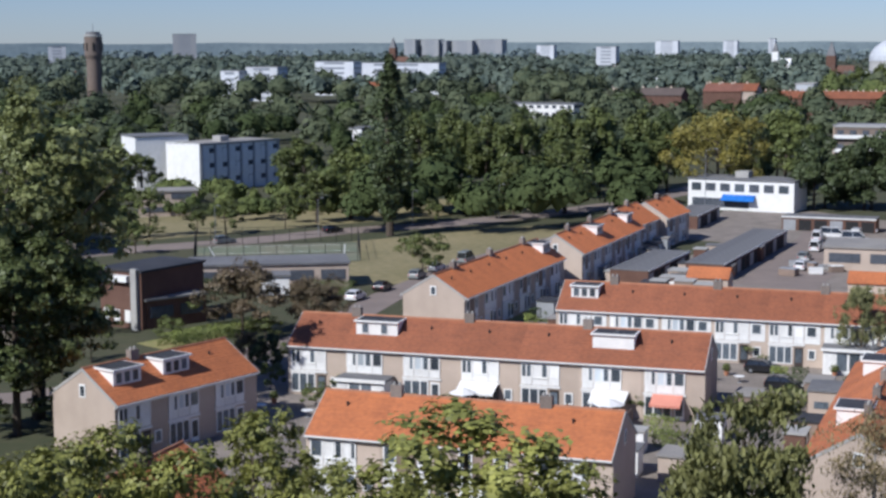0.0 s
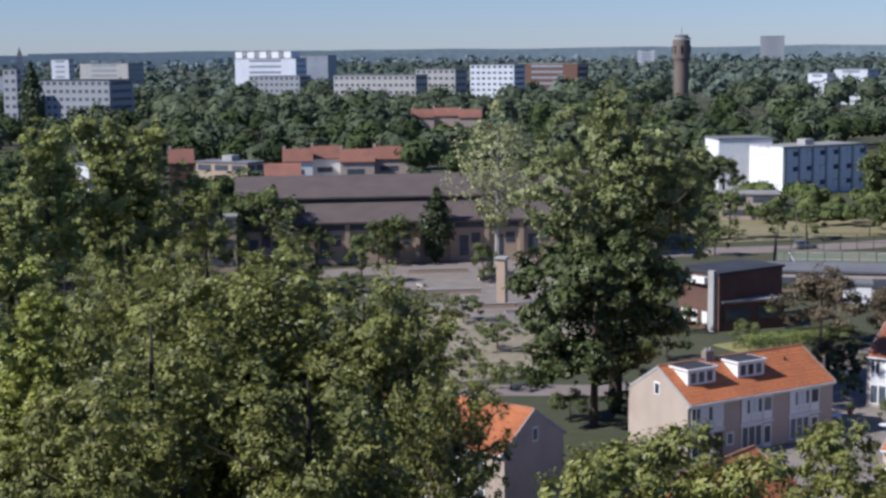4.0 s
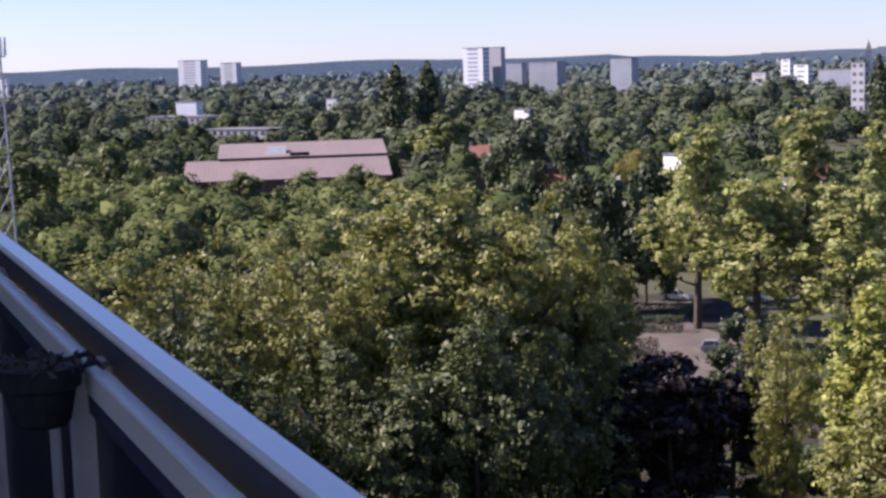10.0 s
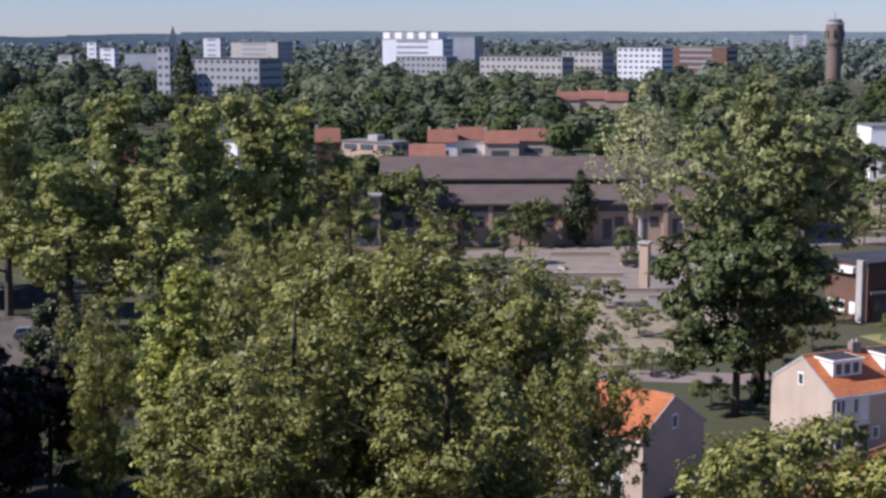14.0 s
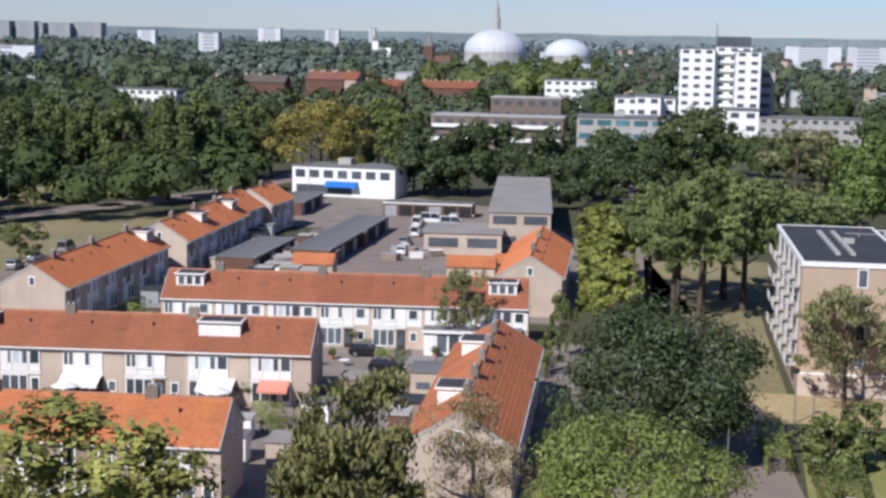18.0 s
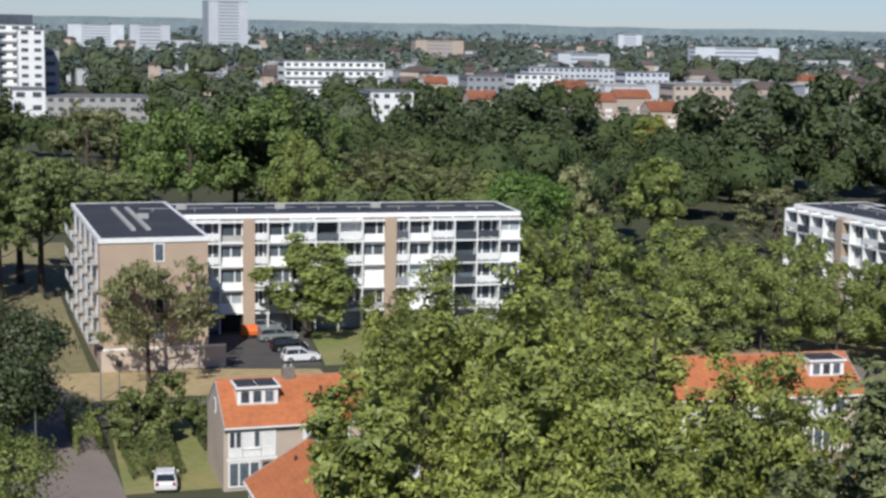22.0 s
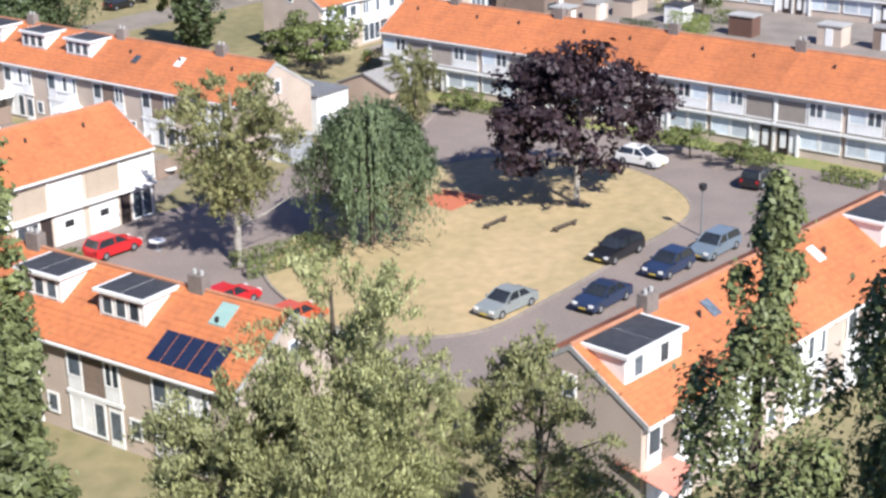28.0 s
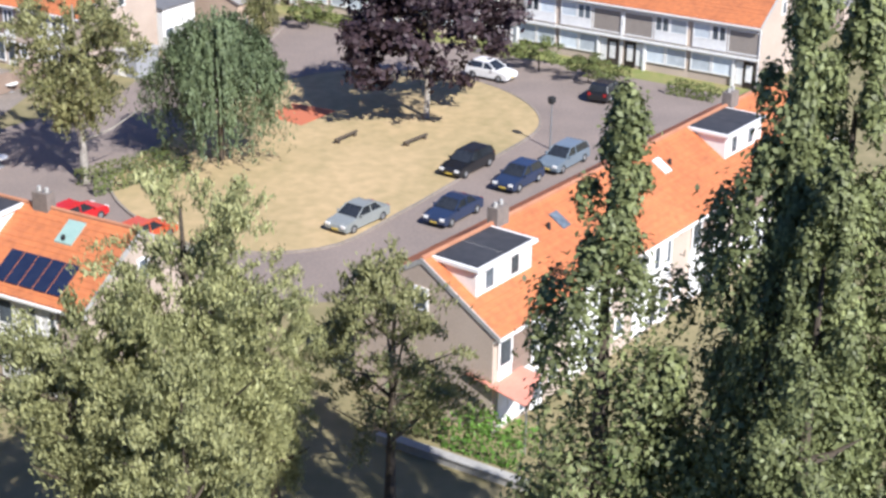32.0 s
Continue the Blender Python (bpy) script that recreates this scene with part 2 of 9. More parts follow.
M["leaf_linden"] = leaf_mat("linden_leaves", (0.295, 0.295, 0.08), (0.095, 0.108, 0.033), trans=0.16)
M["leaf_copper"] = leaf_mat("copper_leaves", (0.042, 0.03, 0.022), (0.026, 0.02, 0.015), trans=0.08)
M["ridge"] = mat("pale_ridge_tiles", (0.46, 0.22, 0.125), (0.34, 0.15, 0.085), scale=1, rough=0.8)
M["chimney"] = mat("weathered_chimney_brick", (0.27, 0.225, 0.19), (0.16, 0.14, 0.125), scale=2, fine=10, rough=0.9, per_object=0.15)
M["door"] = mat("dark_door", (0.05, 0.035, 0.03), (0.035, 0.03, 0.03), scale=1, rough=0.4, per_object=0.5)
M["awning"] = mat("blue_awning", (0.02, 0.17, 0.55), (0.015, 0.12, 0.42), scale=1, rough=0.7)

M["rail"] = mat("pale_coated_metal", (0.97, 0.87, 0.66), (0.92, 0.82, 0.62), scale=1.5, fine=20, rough=0.3, spec=0.6)
M["railpost"] = mat("grey_coated_metal", (0.54, 0.49, 0.40), (0.47, 0.425, 0.35), scale=3, rough=0.45)
M["slate"] = mat("slate_grey_coat", (0.055, 0.058, 0.075), (0.04, 0.043, 0.058), scale=2, rough=0.5)
M["darkglass"] = mat("dark_glass", (0.012, 0.014, 0.018), (0.02, 0.022, 0.028), scale=1.2, rough=0.35, spec=0.15)
M["bluepanel"] = mat("blue_grey_panel", (0.42, 0.50, 0.53), (0.37, 0.44, 0.47), scale=1.5, fine=8, rough=0.5)
M["cream"] = mat("cream_paint", (0.96, 0.84, 0.50), (0.92, 0.80, 0.46), scale=1.5, rough=0.5)
M["pot"] = mat("dark_planter", (0.018, 0.015, 0.016), (0.03, 0.024, 0.022), scale=8, rough=0.7)
# soil and thin grass, darkened to deepen the shade under the willows
M["shade_soil"] = mat("shade_darkened_soil", (0.085, 0.08, 0.045), (0.05, 0.045, 0.03), scale=0.5, fine=12, rough=0.95)
# near-black ground colour that stands for tree shade
M["ground_shade"] = mat("tree_shade_ground", (0.022, 0.02, 0.014), (0.04, 0.036, 0.022), scale=0.3, fine=12, rough=0.95)
M["clinker"] = mat("reddish_paving", (0.14, 0.117, 0.1), (0.08, 0.068, 0.058), scale=0.2, fine=16, rough=0.9)
M["water"] = mat("dark_water", (0.012, 0.018, 0.014), (0.02, 0.026, 0.018), scale=0.05, rough=0.6, bump=0.05, spec=0.01)
M["court"] = mat("worn_court_surface", (0.13, 0.17, 0.11), (0.22, 0.2, 0.14), scale=0.15, fine=12, rough=0.95)
M["sand"] = mat("bare_sandy_ground", (0.33, 0.275, 0.2), (0.17, 0.15, 0.09), scale=0.12, fine=10, rough=0.95)
M["redpatch"] = mat("red_rubber", (0.50, 0.15, 0.07), (0.42, 0.14, 0.08), scale=0.6, rough=0.9)
M["sail"] = mat("salmon_canvas", (0.68, 0.28, 0.20), (0.58, 0.23, 0.165), scale=0.8, rough=0.8)
M["solar"] = mat("solar_cells", (0.012, 0.018, 0.045), (0.02, 0.028, 0.06), scale=2, rough=0.15, spec=0.6)
M["tyre"] = mat("tyre_rubber", (0.02, 0.02, 0.02), (0.03, 0.03, 0.03), scale=3, rough=0.85)
M["carglass"] = mat("car_glass", (0.015, 0.018, 0.02), (0.03, 0.034, 0.04), scale=0.6, rough=0.06, spec=0.7)
M["redlamp"] = mat("red_lamp_glass", (0.35, 0.02, 0.02), (0.25, 0.015, 0.015), scale=3, rough=0.2)
M["plate"] = mat("plain_yellow_plate", (0.6, 0.45, 0.08), (0.55, 0.4, 0.07), scale=3, rough=0.5)
for nm, c in (("silver", (0.25, 0.27, 0.26)), ("black", (0.016, 0.017, 0.02)), ("navy", (0.025, 0.04, 0.085)), ("iceblue", (0.16, 0.20, 0.235)),
              ("white", (0.78, 0.78, 0.77)), ("red", (0.55, 0.02, 0.025)), ("orange", (0.55, 0.09, 0.035))):
    M["paint_" + nm] = mat(nm + "_car_paint", c, tuple(v * 0.85 for v in c), scale=0.8, rough=0.22, spec=0.6)
M["sheet_brown"] = rows_bump(mat("brown_sheet_roof", (0.235, 0.185, 0.165), (0.18, 0.145, 0.13), scale=0.08, fine=12, rough=0.7), "X", 1.0)

# ---- shape helpers ----
class Geo:
    """Vertices and faces gathered for one mesh."""

    def __init__(self):
        self.v, self.f = [], []

    def add(self, verts, faces):
        n = len(self.v)
        self.v += [tuple(p) for p in verts]
        self.f += [tuple(i + n for i in f) for f in faces]
        return self

    def box(self, x0, y0, z0, x1, y1, z1):
        p = [(x0, y0, z0), (x1, y0, z0), (x1, y1, z0), (x0, y1, z0), (x0, y0, z1), (x1, y0, z1), (x1, y1, z1), (x0, y1, z1)]
        return self.add(p, [(3, 2, 1, 0), (4, 5, 6, 7), (0, 1, 5, 4), (1, 2, 6, 5), (2, 3, 7, 6), (3, 0, 4, 7)])

    def prism(self, profile, x0, x1):
        """A profile of (y, z), counter-clockwise seen from +x, drawn out along x."""
        n = len(profile)
        p = [(x0, y, z) for y, z in profile] + [(x1, y, z) for y, z in profile]
        f = [tuple(range(n))[::-1], tuple(range(n, 2 * n))]
        return self.add(p, f + [(i, (i + 1) % n, n + (i + 1) % n, n + i) for i in range(n)])

    def tube(self, pts, radii, sides=8, caps=True):
        base = len(self.v)
        for i, (p, r) in enumerate(zip(pts, radii)):
            p = Vector(p)
            q = Vector(pts[min(i + 1, len(pts) - 1)]) - Vector(pts[max(i - 1, 0)])
            q = q.normalized() if q.length > 1e-6 else Vector((0, 0, 1))
            a = q.cross(Vector((0, 1, 0) if abs(q.y) < 0.9 else (1, 0, 0))).normalized()
            b = q.cross(a)
            for k in range(sides):
                t = 2 * math.pi * k / sides
                self.v.append(tuple(p + (a * math.cos(t) + b * math.sin(t)) * r))
        for i in range(len(pts) - 1):
            for k in range(sides):
                m, n = base + i * sides, base + (i + 1) * sides
                self.f.append((m + k, m + (k + 1) % sides, n + (k + 1) % sides, n + k))
        if caps:
            self.f.append(tuple(base + k for k in range(sides))[::-1])
            self.f.append(tuple(base + (len(pts) - 1) * sides + k for k in range(sides)))
        return self

    def mesh(self, name, material):
        me = bpy.data.meshes.new(name)
        me.from_pydata(self.v, [], self.f)
        me.materials.append(material)
        me.update()
        return me


def part(name, geo, material, parent, label="", at=None, smooth=False):
    me = geo if isinstance(geo, bpy.types.Mesh) else geo.mesh(name, material)
    if smooth:
        me.polygons.foreach_set("use_smooth", [True] * len(me.polygons))
    ob = new(name, me)
    ob.parent = parent
    if at:
        ob.location = at
    if label:
        ob["label"] = label
    return ob


def thing(name, x, y, z=0.0, along=90.0, label="", category="", group="", kind=""):
    """An empty at the base; its own x axis runs towards the heading `along`."""
    ob = new(name)
    ob.matrix_basis = pose(x, y, z, 0, 0, 90 - along)
    if label and len(label.split()) < 4:
        label += " among dense green trees"
    return tagged(ob, label, category, group, kind)


def flat(name, corners, z, material, thick=0.03, label="", category="ground", kind="structure"):
    """A flat slab over the outline `corners` (x, y), its top at z."""
    c = [Vector((x, y)) for x, y in corners]
    if sum(a.x * b.y - b.x * a.y for a, b in zip(c, c[1:] + c[:1])) < 0:
        c = c[::-1]
    n = len(c)
    g = Geo()
    g.add([(p.x, p.y, z) for p in c] + [(p.x, p.y, z - thick) for p in c],
          [tuple(range(n)), tuple(range(2 * n - 1, n - 1, -1))] + [(n + i, n + (i + 1) % n, (i + 1) % n, i) for i in range(n)])
    return tagged(new(name, g.mesh(name, material)), label, category, "", kind)


def strip(name, line, width, z, material, label="", category="road", thick=0.03):
    """A road along a line of points."""
    left, right = [], []
    for i, p in enumerate(line):
        p = Vector(p)
        q = (Vector(line[min(i + 1, len(line) - 1)]) - Vector(line[max(i - 1, 0)])).normalized()
        n = Vector((-q.y, q.x)) * (width / 2)
        left.append(p + n)
        right.append(p - n)
    g = Geo()
    k = len(line)
    g.add([(p.x, p.y, z) for p in left + right] + [(p.x, p.y, z - thick) for p in left + right],
          [(k + i, k + i + 1, i + 1, i) for i in range(k - 1)] + [(i, i + 1, 2 * k + i + 1, 2 * k + i) for i in range(k - 1)]
          + [(k + i + 1, k + i, 3 * k + i, 3 * k + i + 1) for i in range(k - 1)])
    return tagged(new(name, g.mesh(name, material)), label, category, "", "structure")


def lattice(xs, zs, holes, y0, y1):
    """One connected frame: the cells between the cuts xs and zs are solid but for those in holes."""
    g = Geo()
    nx, nz = len(xs), len(zs)
    for y in (y0, y1):
        g.v += [(x, y, z) for z in zs for x in xs]
    o = nx * nz

    def vid(i, j, back):
        return j * nx + i + (o if back else 0)

    def solid(i, j):
        return 0 <= i < nx - 1 and 0 <= j < nz - 1 and (i, j) not in holes
    for j in range(nz - 1):
        for i in range(nx - 1):
            if not solid(i, j):
                continue
            g.f.append((vid(i, j, 0), vid(i + 1, j, 0), vid(i + 1, j + 1, 0), vid(i, j + 1, 0)))
            g.f.append((vid(i, j, 1), vid(i, j + 1, 1), vid(i + 1, j + 1, 1), vid(i + 1, j, 1)))
            if not solid(i - 1, j):
                g.f.append((vid(i, j, 0), vid(i, j + 1, 0), vid(i, j + 1, 1), vid(i, j, 1)))
            if not solid(i + 1, j):
                g.f.append((vid(i + 1, j, 0), vid(i + 1, j, 1), vid(i + 1, j + 1, 1), vid(i + 1, j + 1, 0)))
            if not solid(i, j - 1):
                g.f.append((vid(i, j, 0), vid(i, j, 1), vid(i + 1, j, 1), vid(i + 1, j, 0)))
            if not solid(i, j + 1):
                g.f.append((vid(i, j + 1, 0), vid(i + 1, j + 1, 0), vid(i + 1, j + 1, 1), vid(i, j + 1, 1)))
    return g


def window(parent, x, z, w, h, y=0.0, side=-1, bars=1, name="window", curtain=False, cloth="blind"):
    """A white frame with panes, proud of a wall at y; side -1: it faces -y."""
    t = 0.13
    y0, y1 = (y - 0.06, y) if side < 0 else (y, y + 0.06)
    xs = [x, x + t]
    for k in range(1, bars):
        xs += [x + w * k / bars - t / 2, x + w * k / bars + t / 2]
    xs += [x + w - t, x + w]
    holes = {(1 + 2 * k, 1) for k in range(bars)}
    fr = part(name, lattice(xs, [z, z + t, z + h - t, z + h], holes, y0, y1), M["white"], parent)
    y2, y3 = (y0 + 0.03, y0 + 0.045) if side < 0 else (y1 - 0.045, y1 - 0.03)
    cut = x + w * 0.64 if curtain and bars > 1 else x + w - t * 0.5
    part("pane", Geo().box(x + t * 0.5, y2, z + t * 0.5, cut, y3, z + h - t * 0.5), M[cloth if curtain else "glass"], fr)
    if cut < x + w - t:
        part("pane", Geo().box(cut, y2, z + t * 0.5, x + w - t * 0.5, y3, z + h - t * 0.5), M["glass"], fr)
    return fr


# ---- trees ----
def leaf_mesh(name, pos, nor, size, material, rng, long=1.0, k=4, axis=None):
    """One bent blade a leaf or leaf cluster at pos, facing nor, with k corners; axis: the way its length runs."""
    n = len(pos)
    nor = nor / np.maximum(np.linalg.norm(nor, axis=1, keepdims=True), 1e-6)
    ref = rng.normal(size=(n, 3))
    a = np.cross(nor, ref)
    if axis is not None:
        a = axis / np.maximum(np.linalg.norm(axis, axis=1, keepdims=True), 1e-6) + ref * 0.42
        nor = nor - a * (np.sum(nor * a, axis=1) / np.maximum(np.sum(a * a, axis=1), 1e-6))[:, None]
        nor /= np.maximum(np.linalg.norm(nor, axis=1, keepdims=True), 1e-6)
    a /= np.maximum(np.linalg.norm(a, axis=1, keepdims=True), 1e-6)
    b = np.cross(nor, a)
    s = (size * rng.uniform(0.6, 1.3, n))[:, None]
    bend = nor * s * 0.25
    v = np.stack([pos - a * s, pos - b * s * 0.6 * long + bend, pos + a * s, pos + b * s * 0.6 * long + bend][:k], 1).reshape(-1, 3)
    me = bpy.data.meshes.new(name)
    me.vertices.add(k * n)
    me.vertices.foreach_set("co", v.astype(np.float32).ravel())
    me.loops.add(k * n)
    me.loops.foreach_set("vertex_index", np.arange(k * n, dtype=np.int32))
    me.polygons.add(n)
    me.polygons.foreach_set("loop_start", np.arange(0, k * n, k, dtype=np.int32))
    me.polygons.foreach_set("loop_total", np.full(n, k, dtype=np.int32))
    me.materials.append(material)
    me.update(calc_edges=True)
    me.validate()
    return me


def unit(rng, n):
    d = rng.normal(size=(n, 3))
    return d / np.linalg.norm(d, axis=1, keepdims=True)


def crown_points(shape, rng, n, lobes, sx, sz, clump=26):
    """Leaf places and facings in a crown of half width sx and half height sz about the origin, made of many lobes."""
    d = unit(rng, lobes)
    if shape in ("round", "spread"):
        d[:, 2] = np.where(d[:, 2] < -0.75, -d[:, 2], d[:, 2])
    rad = rng.uniform(0.45, 0.92, lobes)[:, None]
    c = d * rad
    lr = rng.uniform(0.11, 0.27, lobes)
    if shape == "dense":
        c = c * np.array([1, 1, 0.95]) * 0.86 + np.array([0, 0, -0.06])
        lr = rng.uniform(0.2, 0.34, lobes)
    if shape == "column":
        z = rng.uniform(-1, 1, lobes)
        wid = np.clip(1.05 - np.abs(z) ** 2.2, 0.12, 1) * np.where(z > 0.2, 1.0 - 0.45 * (z - 0.2), 1.0)
        t = rng.uniform(0, 2 * np.pi, lobes)
        rr = wid * rng.uniform(0.25, 0.8, lobes)
        c = np.stack([np.cos(t) * rr, np.sin(t) * rr, z * 0.95], 1)
        lr = rng.uniform(0.24, 0.42, lobes) * np.clip(wid, 0.45, 1)
    if shape == "plume":
        t = rng.uniform(0, 2 * np.pi, lobes)
        r = np.sqrt(rng.uniform(0, 1, lobes)) * 0.8
        k = rng.uniform(0.25, 1.0, lobes)
        top = np.sqrt(np.maximum(1 - r ** 2, 0.05)) * rng.uniform(0.55, 1.0, lobes)
        c = np.stack([np.cos(t) * r * k, np.sin(t) * r * k, -0.85 + (top + 0.85) * k], 1)
        lr = rng.uniform(0.10, 0.2, lobes) * (0.7 + 0.6 * (1 - k))
    pick = rng.integers(0, lobes, n)
    ld = unit(rng, n)
    out = c[pick] / np.maximum(np.linalg.norm(c[pick], axis=1, keepdims=True), 1e-6)
    ld = ld + out * 0.55
    ld /= np.linalg.norm(ld, axis=1, keepdims=True)
    squash = np.array([1, 1, min(1.6 * sx / sz, 1.0) if shape == "column" else 1.25 if shape == "plume" else 0.85])
    reach = rng.uniform(0.62, 1.08, n) + np.where(rng.random(n) < 0.14, rng.uniform(0.1, 0.6, n), 0.0)
    p = c[pick] + ld * squash * (lr[pick] * reach)[:, None]
    p = p * np.array([sx, sx, sz])
    if n >= 6000 and shape not in ("column", "dense"):
        # leaves gather in sprays at the ends of the twigs
        twig = rng.integers(0, n // clump, n)
        if clump >= 50:
            # long drooping sprays that point away from the stem
            way = p[twig] * np.array([1, 1, 0.5])
            way = way / np.maximum(np.linalg.norm(way, axis=1, keepdims=True), 1e-6)
            f = rng.uniform(-1, 1, n)[:, None]
            p = p[twig] + way * f * 0.55 - np.array([0, 0, 1]) * (f + 1) ** 2 * 0.11 + rng.normal(size=(n, 3)) * 0.13
        else:
            tuft = np.array([0.36, 0.36, 0.22]) if clump < 30 else np.array([0.3, 0.3, 0.19])
            p = p[twig] + rng.normal(size=(n, 3)) * tuft * min(1.0, sx / 5)
            if clump >= 30:
                # shaded leaves inside the crown
                inner = rng.random(n) < 0.2
                p[inner] *= rng.uniform(0.45, 0.85, (inner.sum(), 1))
        ld = ld[twig]
    nor = ld + rng.normal(size=(n, 3)) * 0.42 + np.array([0, 0, 0.4])
    return p, nor, c * np.array([sx, sx, sz])


def weeping_points(rng, n, sx, sz):
    """Leaves on strands that hang from a dome; the crown is centred on the origin."""
    k = 620
    t = rng.uniform(0, 2 * np.pi, k)
    r = np.sqrt(rng.uniform(0.02, 1, k)) * (0.82 + 0.18 * np.sin(t * 5 + 1.3))
    z0 = np.maximum(1 - r ** 2, 0) ** 0.7 * rng.uniform(0.7, 1.0, k) - 0.15 * r
    length = rng.uniform(0.15, 1.0, k) ** 1.4 * (z0 + 0.95)
    pick = rng.integers(0, k, n)
    f = rng.random(n)
    rr = r[pick] * (1 + 0.1 * np.sin(f * 3)) + rng.normal(0, 0.06, n)
    p = np.stack([np.cos(t[pick]) * rr * sx, np.sin(t[pick]) * rr * sx, (z0[pick] - length[pick] * f) * sz], 1)
    nor = np.stack([np.cos(t[pick]), np.sin(t[pick]), np.full(n, 0.35)], 1) + rng.normal(size=(n, 3)) * 0.4
    return p, nor, p[:8]


def trunk_geo(rng, h_base, h_top, r, limbs, spread):
    g = Geo()
    lean = rng.uniform(-0.03, 0.03, 2)
    pts = [(lean[0] * z, lean[1] * z, z) for z in np.linspace(0, h_top, 6)]
    g.tube(pts, [r * 1.25, r, r * 0.85, r * 0.65, r * 0.42, r * 0.15], 8)
    for k in range(limbs):
        hb = max(h_base, 0.2 * h_top)
        z0 = hb + (h_top - hb) * (0.05 + 0.7 * k / max(limbs, 1))
        t = k * 2.4 + rng.uniform(-0.4, 0.4)
        L = spread * rng.uniform(0.6, 0.95)
        dz = L * rng.uniform(0.4, 0.9)
        p0 = Vector((lean[0] * z0, lean[1] * z0, z0))
        e = p0 + Vector((math.cos(t) * L, math.sin(t) * L, dz))
        mid = (p0 + e) / 2 + Vector((0, 0, -0.06 * L))
        g.tube([p0, mid, e], [r * 0.42, r * 0.25, r * 0.06], 5)
    return g


PROTO = {}


def tree(kind, x, y, h, w, shape="round", leaf="leaf", n=9000, size=0.34, low=0.22, bark="bark", label="", lobes=46, seed=None, turn=None,
         limbs=7, group="", name="tree", spray=0.0, clump=26):
    """A tree of height h and crown width w; trees of one kind share their meshes."""
    variant = 0 if seed is None else seed
    key = (kind, variant)
    if key not in PROTO:
        rng = np.random.default_rng(abs(hash_text(kind)) + variant * 101)
        hc = h * (1 - low) / 2
        p, nor, c = weeping_points(rng, n, w / 2, hc) if shape == "weeping" else crown_points(shape, rng, n, lobes, w / 2, hc, clump)
        axis = None
        if spray:
            axis = np.tile((0.0, 0.0, -1.0), (n, 1)) if shape == "weeping" else p - np.array([0, 0, -1.05 * hc])
        p = p + np.array([0, 0, h * low + hc])
        three = size >= 0.36 or (n > 16000 and size > 0.2)
        cm = leaf_mesh("crown", p, nor, size, M[leaf], rng, spray or (1.7 if three else 1.0), 3 if three and not spray else 4, axis)
        tm = trunk_geo(rng, h * low, h * 0.86, max(0.018 * h, 0.1), limbs, w * 0.4).mesh("trunk", M[bark])
        PROTO[key] = (cm, tm, h, w)
    cm, tm, h0, w0 = PROTO[key]
    ob = new(name)
    k = (x * 12.9898 + y * 78.233) % 360 if turn is None else turn
    ob.matrix_basis = pose(x, y, 0, 0, 0, k)
    ob.scale = (w / w0, w / w0, h / h0)
    tagged(ob, label or "green leafy street tree in full leaf", "tree", group)
    part("trunk", tm, None, ob)
    part("crown", cm, None, ob)
    return ob


def hash_text(s):
    v = 7
    for ch in s:
        v = (v * 31 + ord(ch)) % 1000003
    return v


# ---- terraced houses ----
EAVE, RIDGE = 5.4, 7.95
M["taupe"] = mat("taupe_cladding", (0.36, 0.315, 0.27), (0.30, 0.26, 0.225), scale=1.2, rough=0.75, per_object=0.15)
M["beige"] = mat("beige_panel", (0.44, 0.36, 0.28), (0.38, 0.31, 0.24), scale=1.0, rough=0.7)
HOUSES = {}
ENDS = []


def garden_front(ob, W, fill):
    """White window-doors over two floors with curtained panes between them, and a bay of bare brick; fill varies it."""
    x1 = 0.35
    wide = W * 0.635
    x2 = x1 + wide - 1.15
    for k, x in enumerate((x1, x2)):
        part("window_sill_panel", Geo().box(x + 0.02, -0.09, 2.72, x + 1.13, 0, 3.42), M["white"], ob)
        window(ob, x, 3.42, 1.15, 1.5, bars=2 if (k + fill) % 2 else 1, y=-0.05, curtain=(k + fill) % 3 == 1, cloth="blind")
    a, b = x1 + 1.19, x2 - 0.04
    part("middle_panel", Geo().box(a, -0.07, 2.72, b, 0, 3.42), M[("white", "blind", "panel", "white")[fill]], ob)
    if fill == 2:
        part("cladding", Geo().box(a, -0.06, 3.42, b, 0, 4.9), M["panel"], ob)
    else:
        window(ob, a, 3.42, b - a, 1.5, bars=2, y=-0.05, curtain=True, cloth="blind" if fill != 1 else "net")
    part("fascia", Geo().box(0.02, -0.09, 4.93, W - 0.02, 0.0, 5.12), M["white"], ob)
    part("lintel", Geo().box(x1 - 0.1, -0.14, 2.45, x1 + wide + 0.1, 0.0, 2.66), M["white"], ob)
    if fill in (0, 3):
        part("balcony_rail", Geo().box(a, -0.16, 3.36, b, -0.1, 3.44), M["white"], ob)
    window(ob, x1, 0.3, wide - 1.25, 2.1, bars=3, curtain=fill % 2 == 0, y=-0.05)
    d = part("door", Geo().box(x2 + 0.1, -0.06, 0.05, x2 + 1.1, 0, 2.25), M["white" if fill != 3 else "door"], ob)
    part("door_glass", Geo().box(x2 + 0.25, -0.075, 0.5, x2 + 0.95, -0.055, 2.05), M["glass"], d)
    if fill != 1:
        window(ob, W - 1.45, 0.9, 0.9, 1.2, bars=1, y=-0.04)


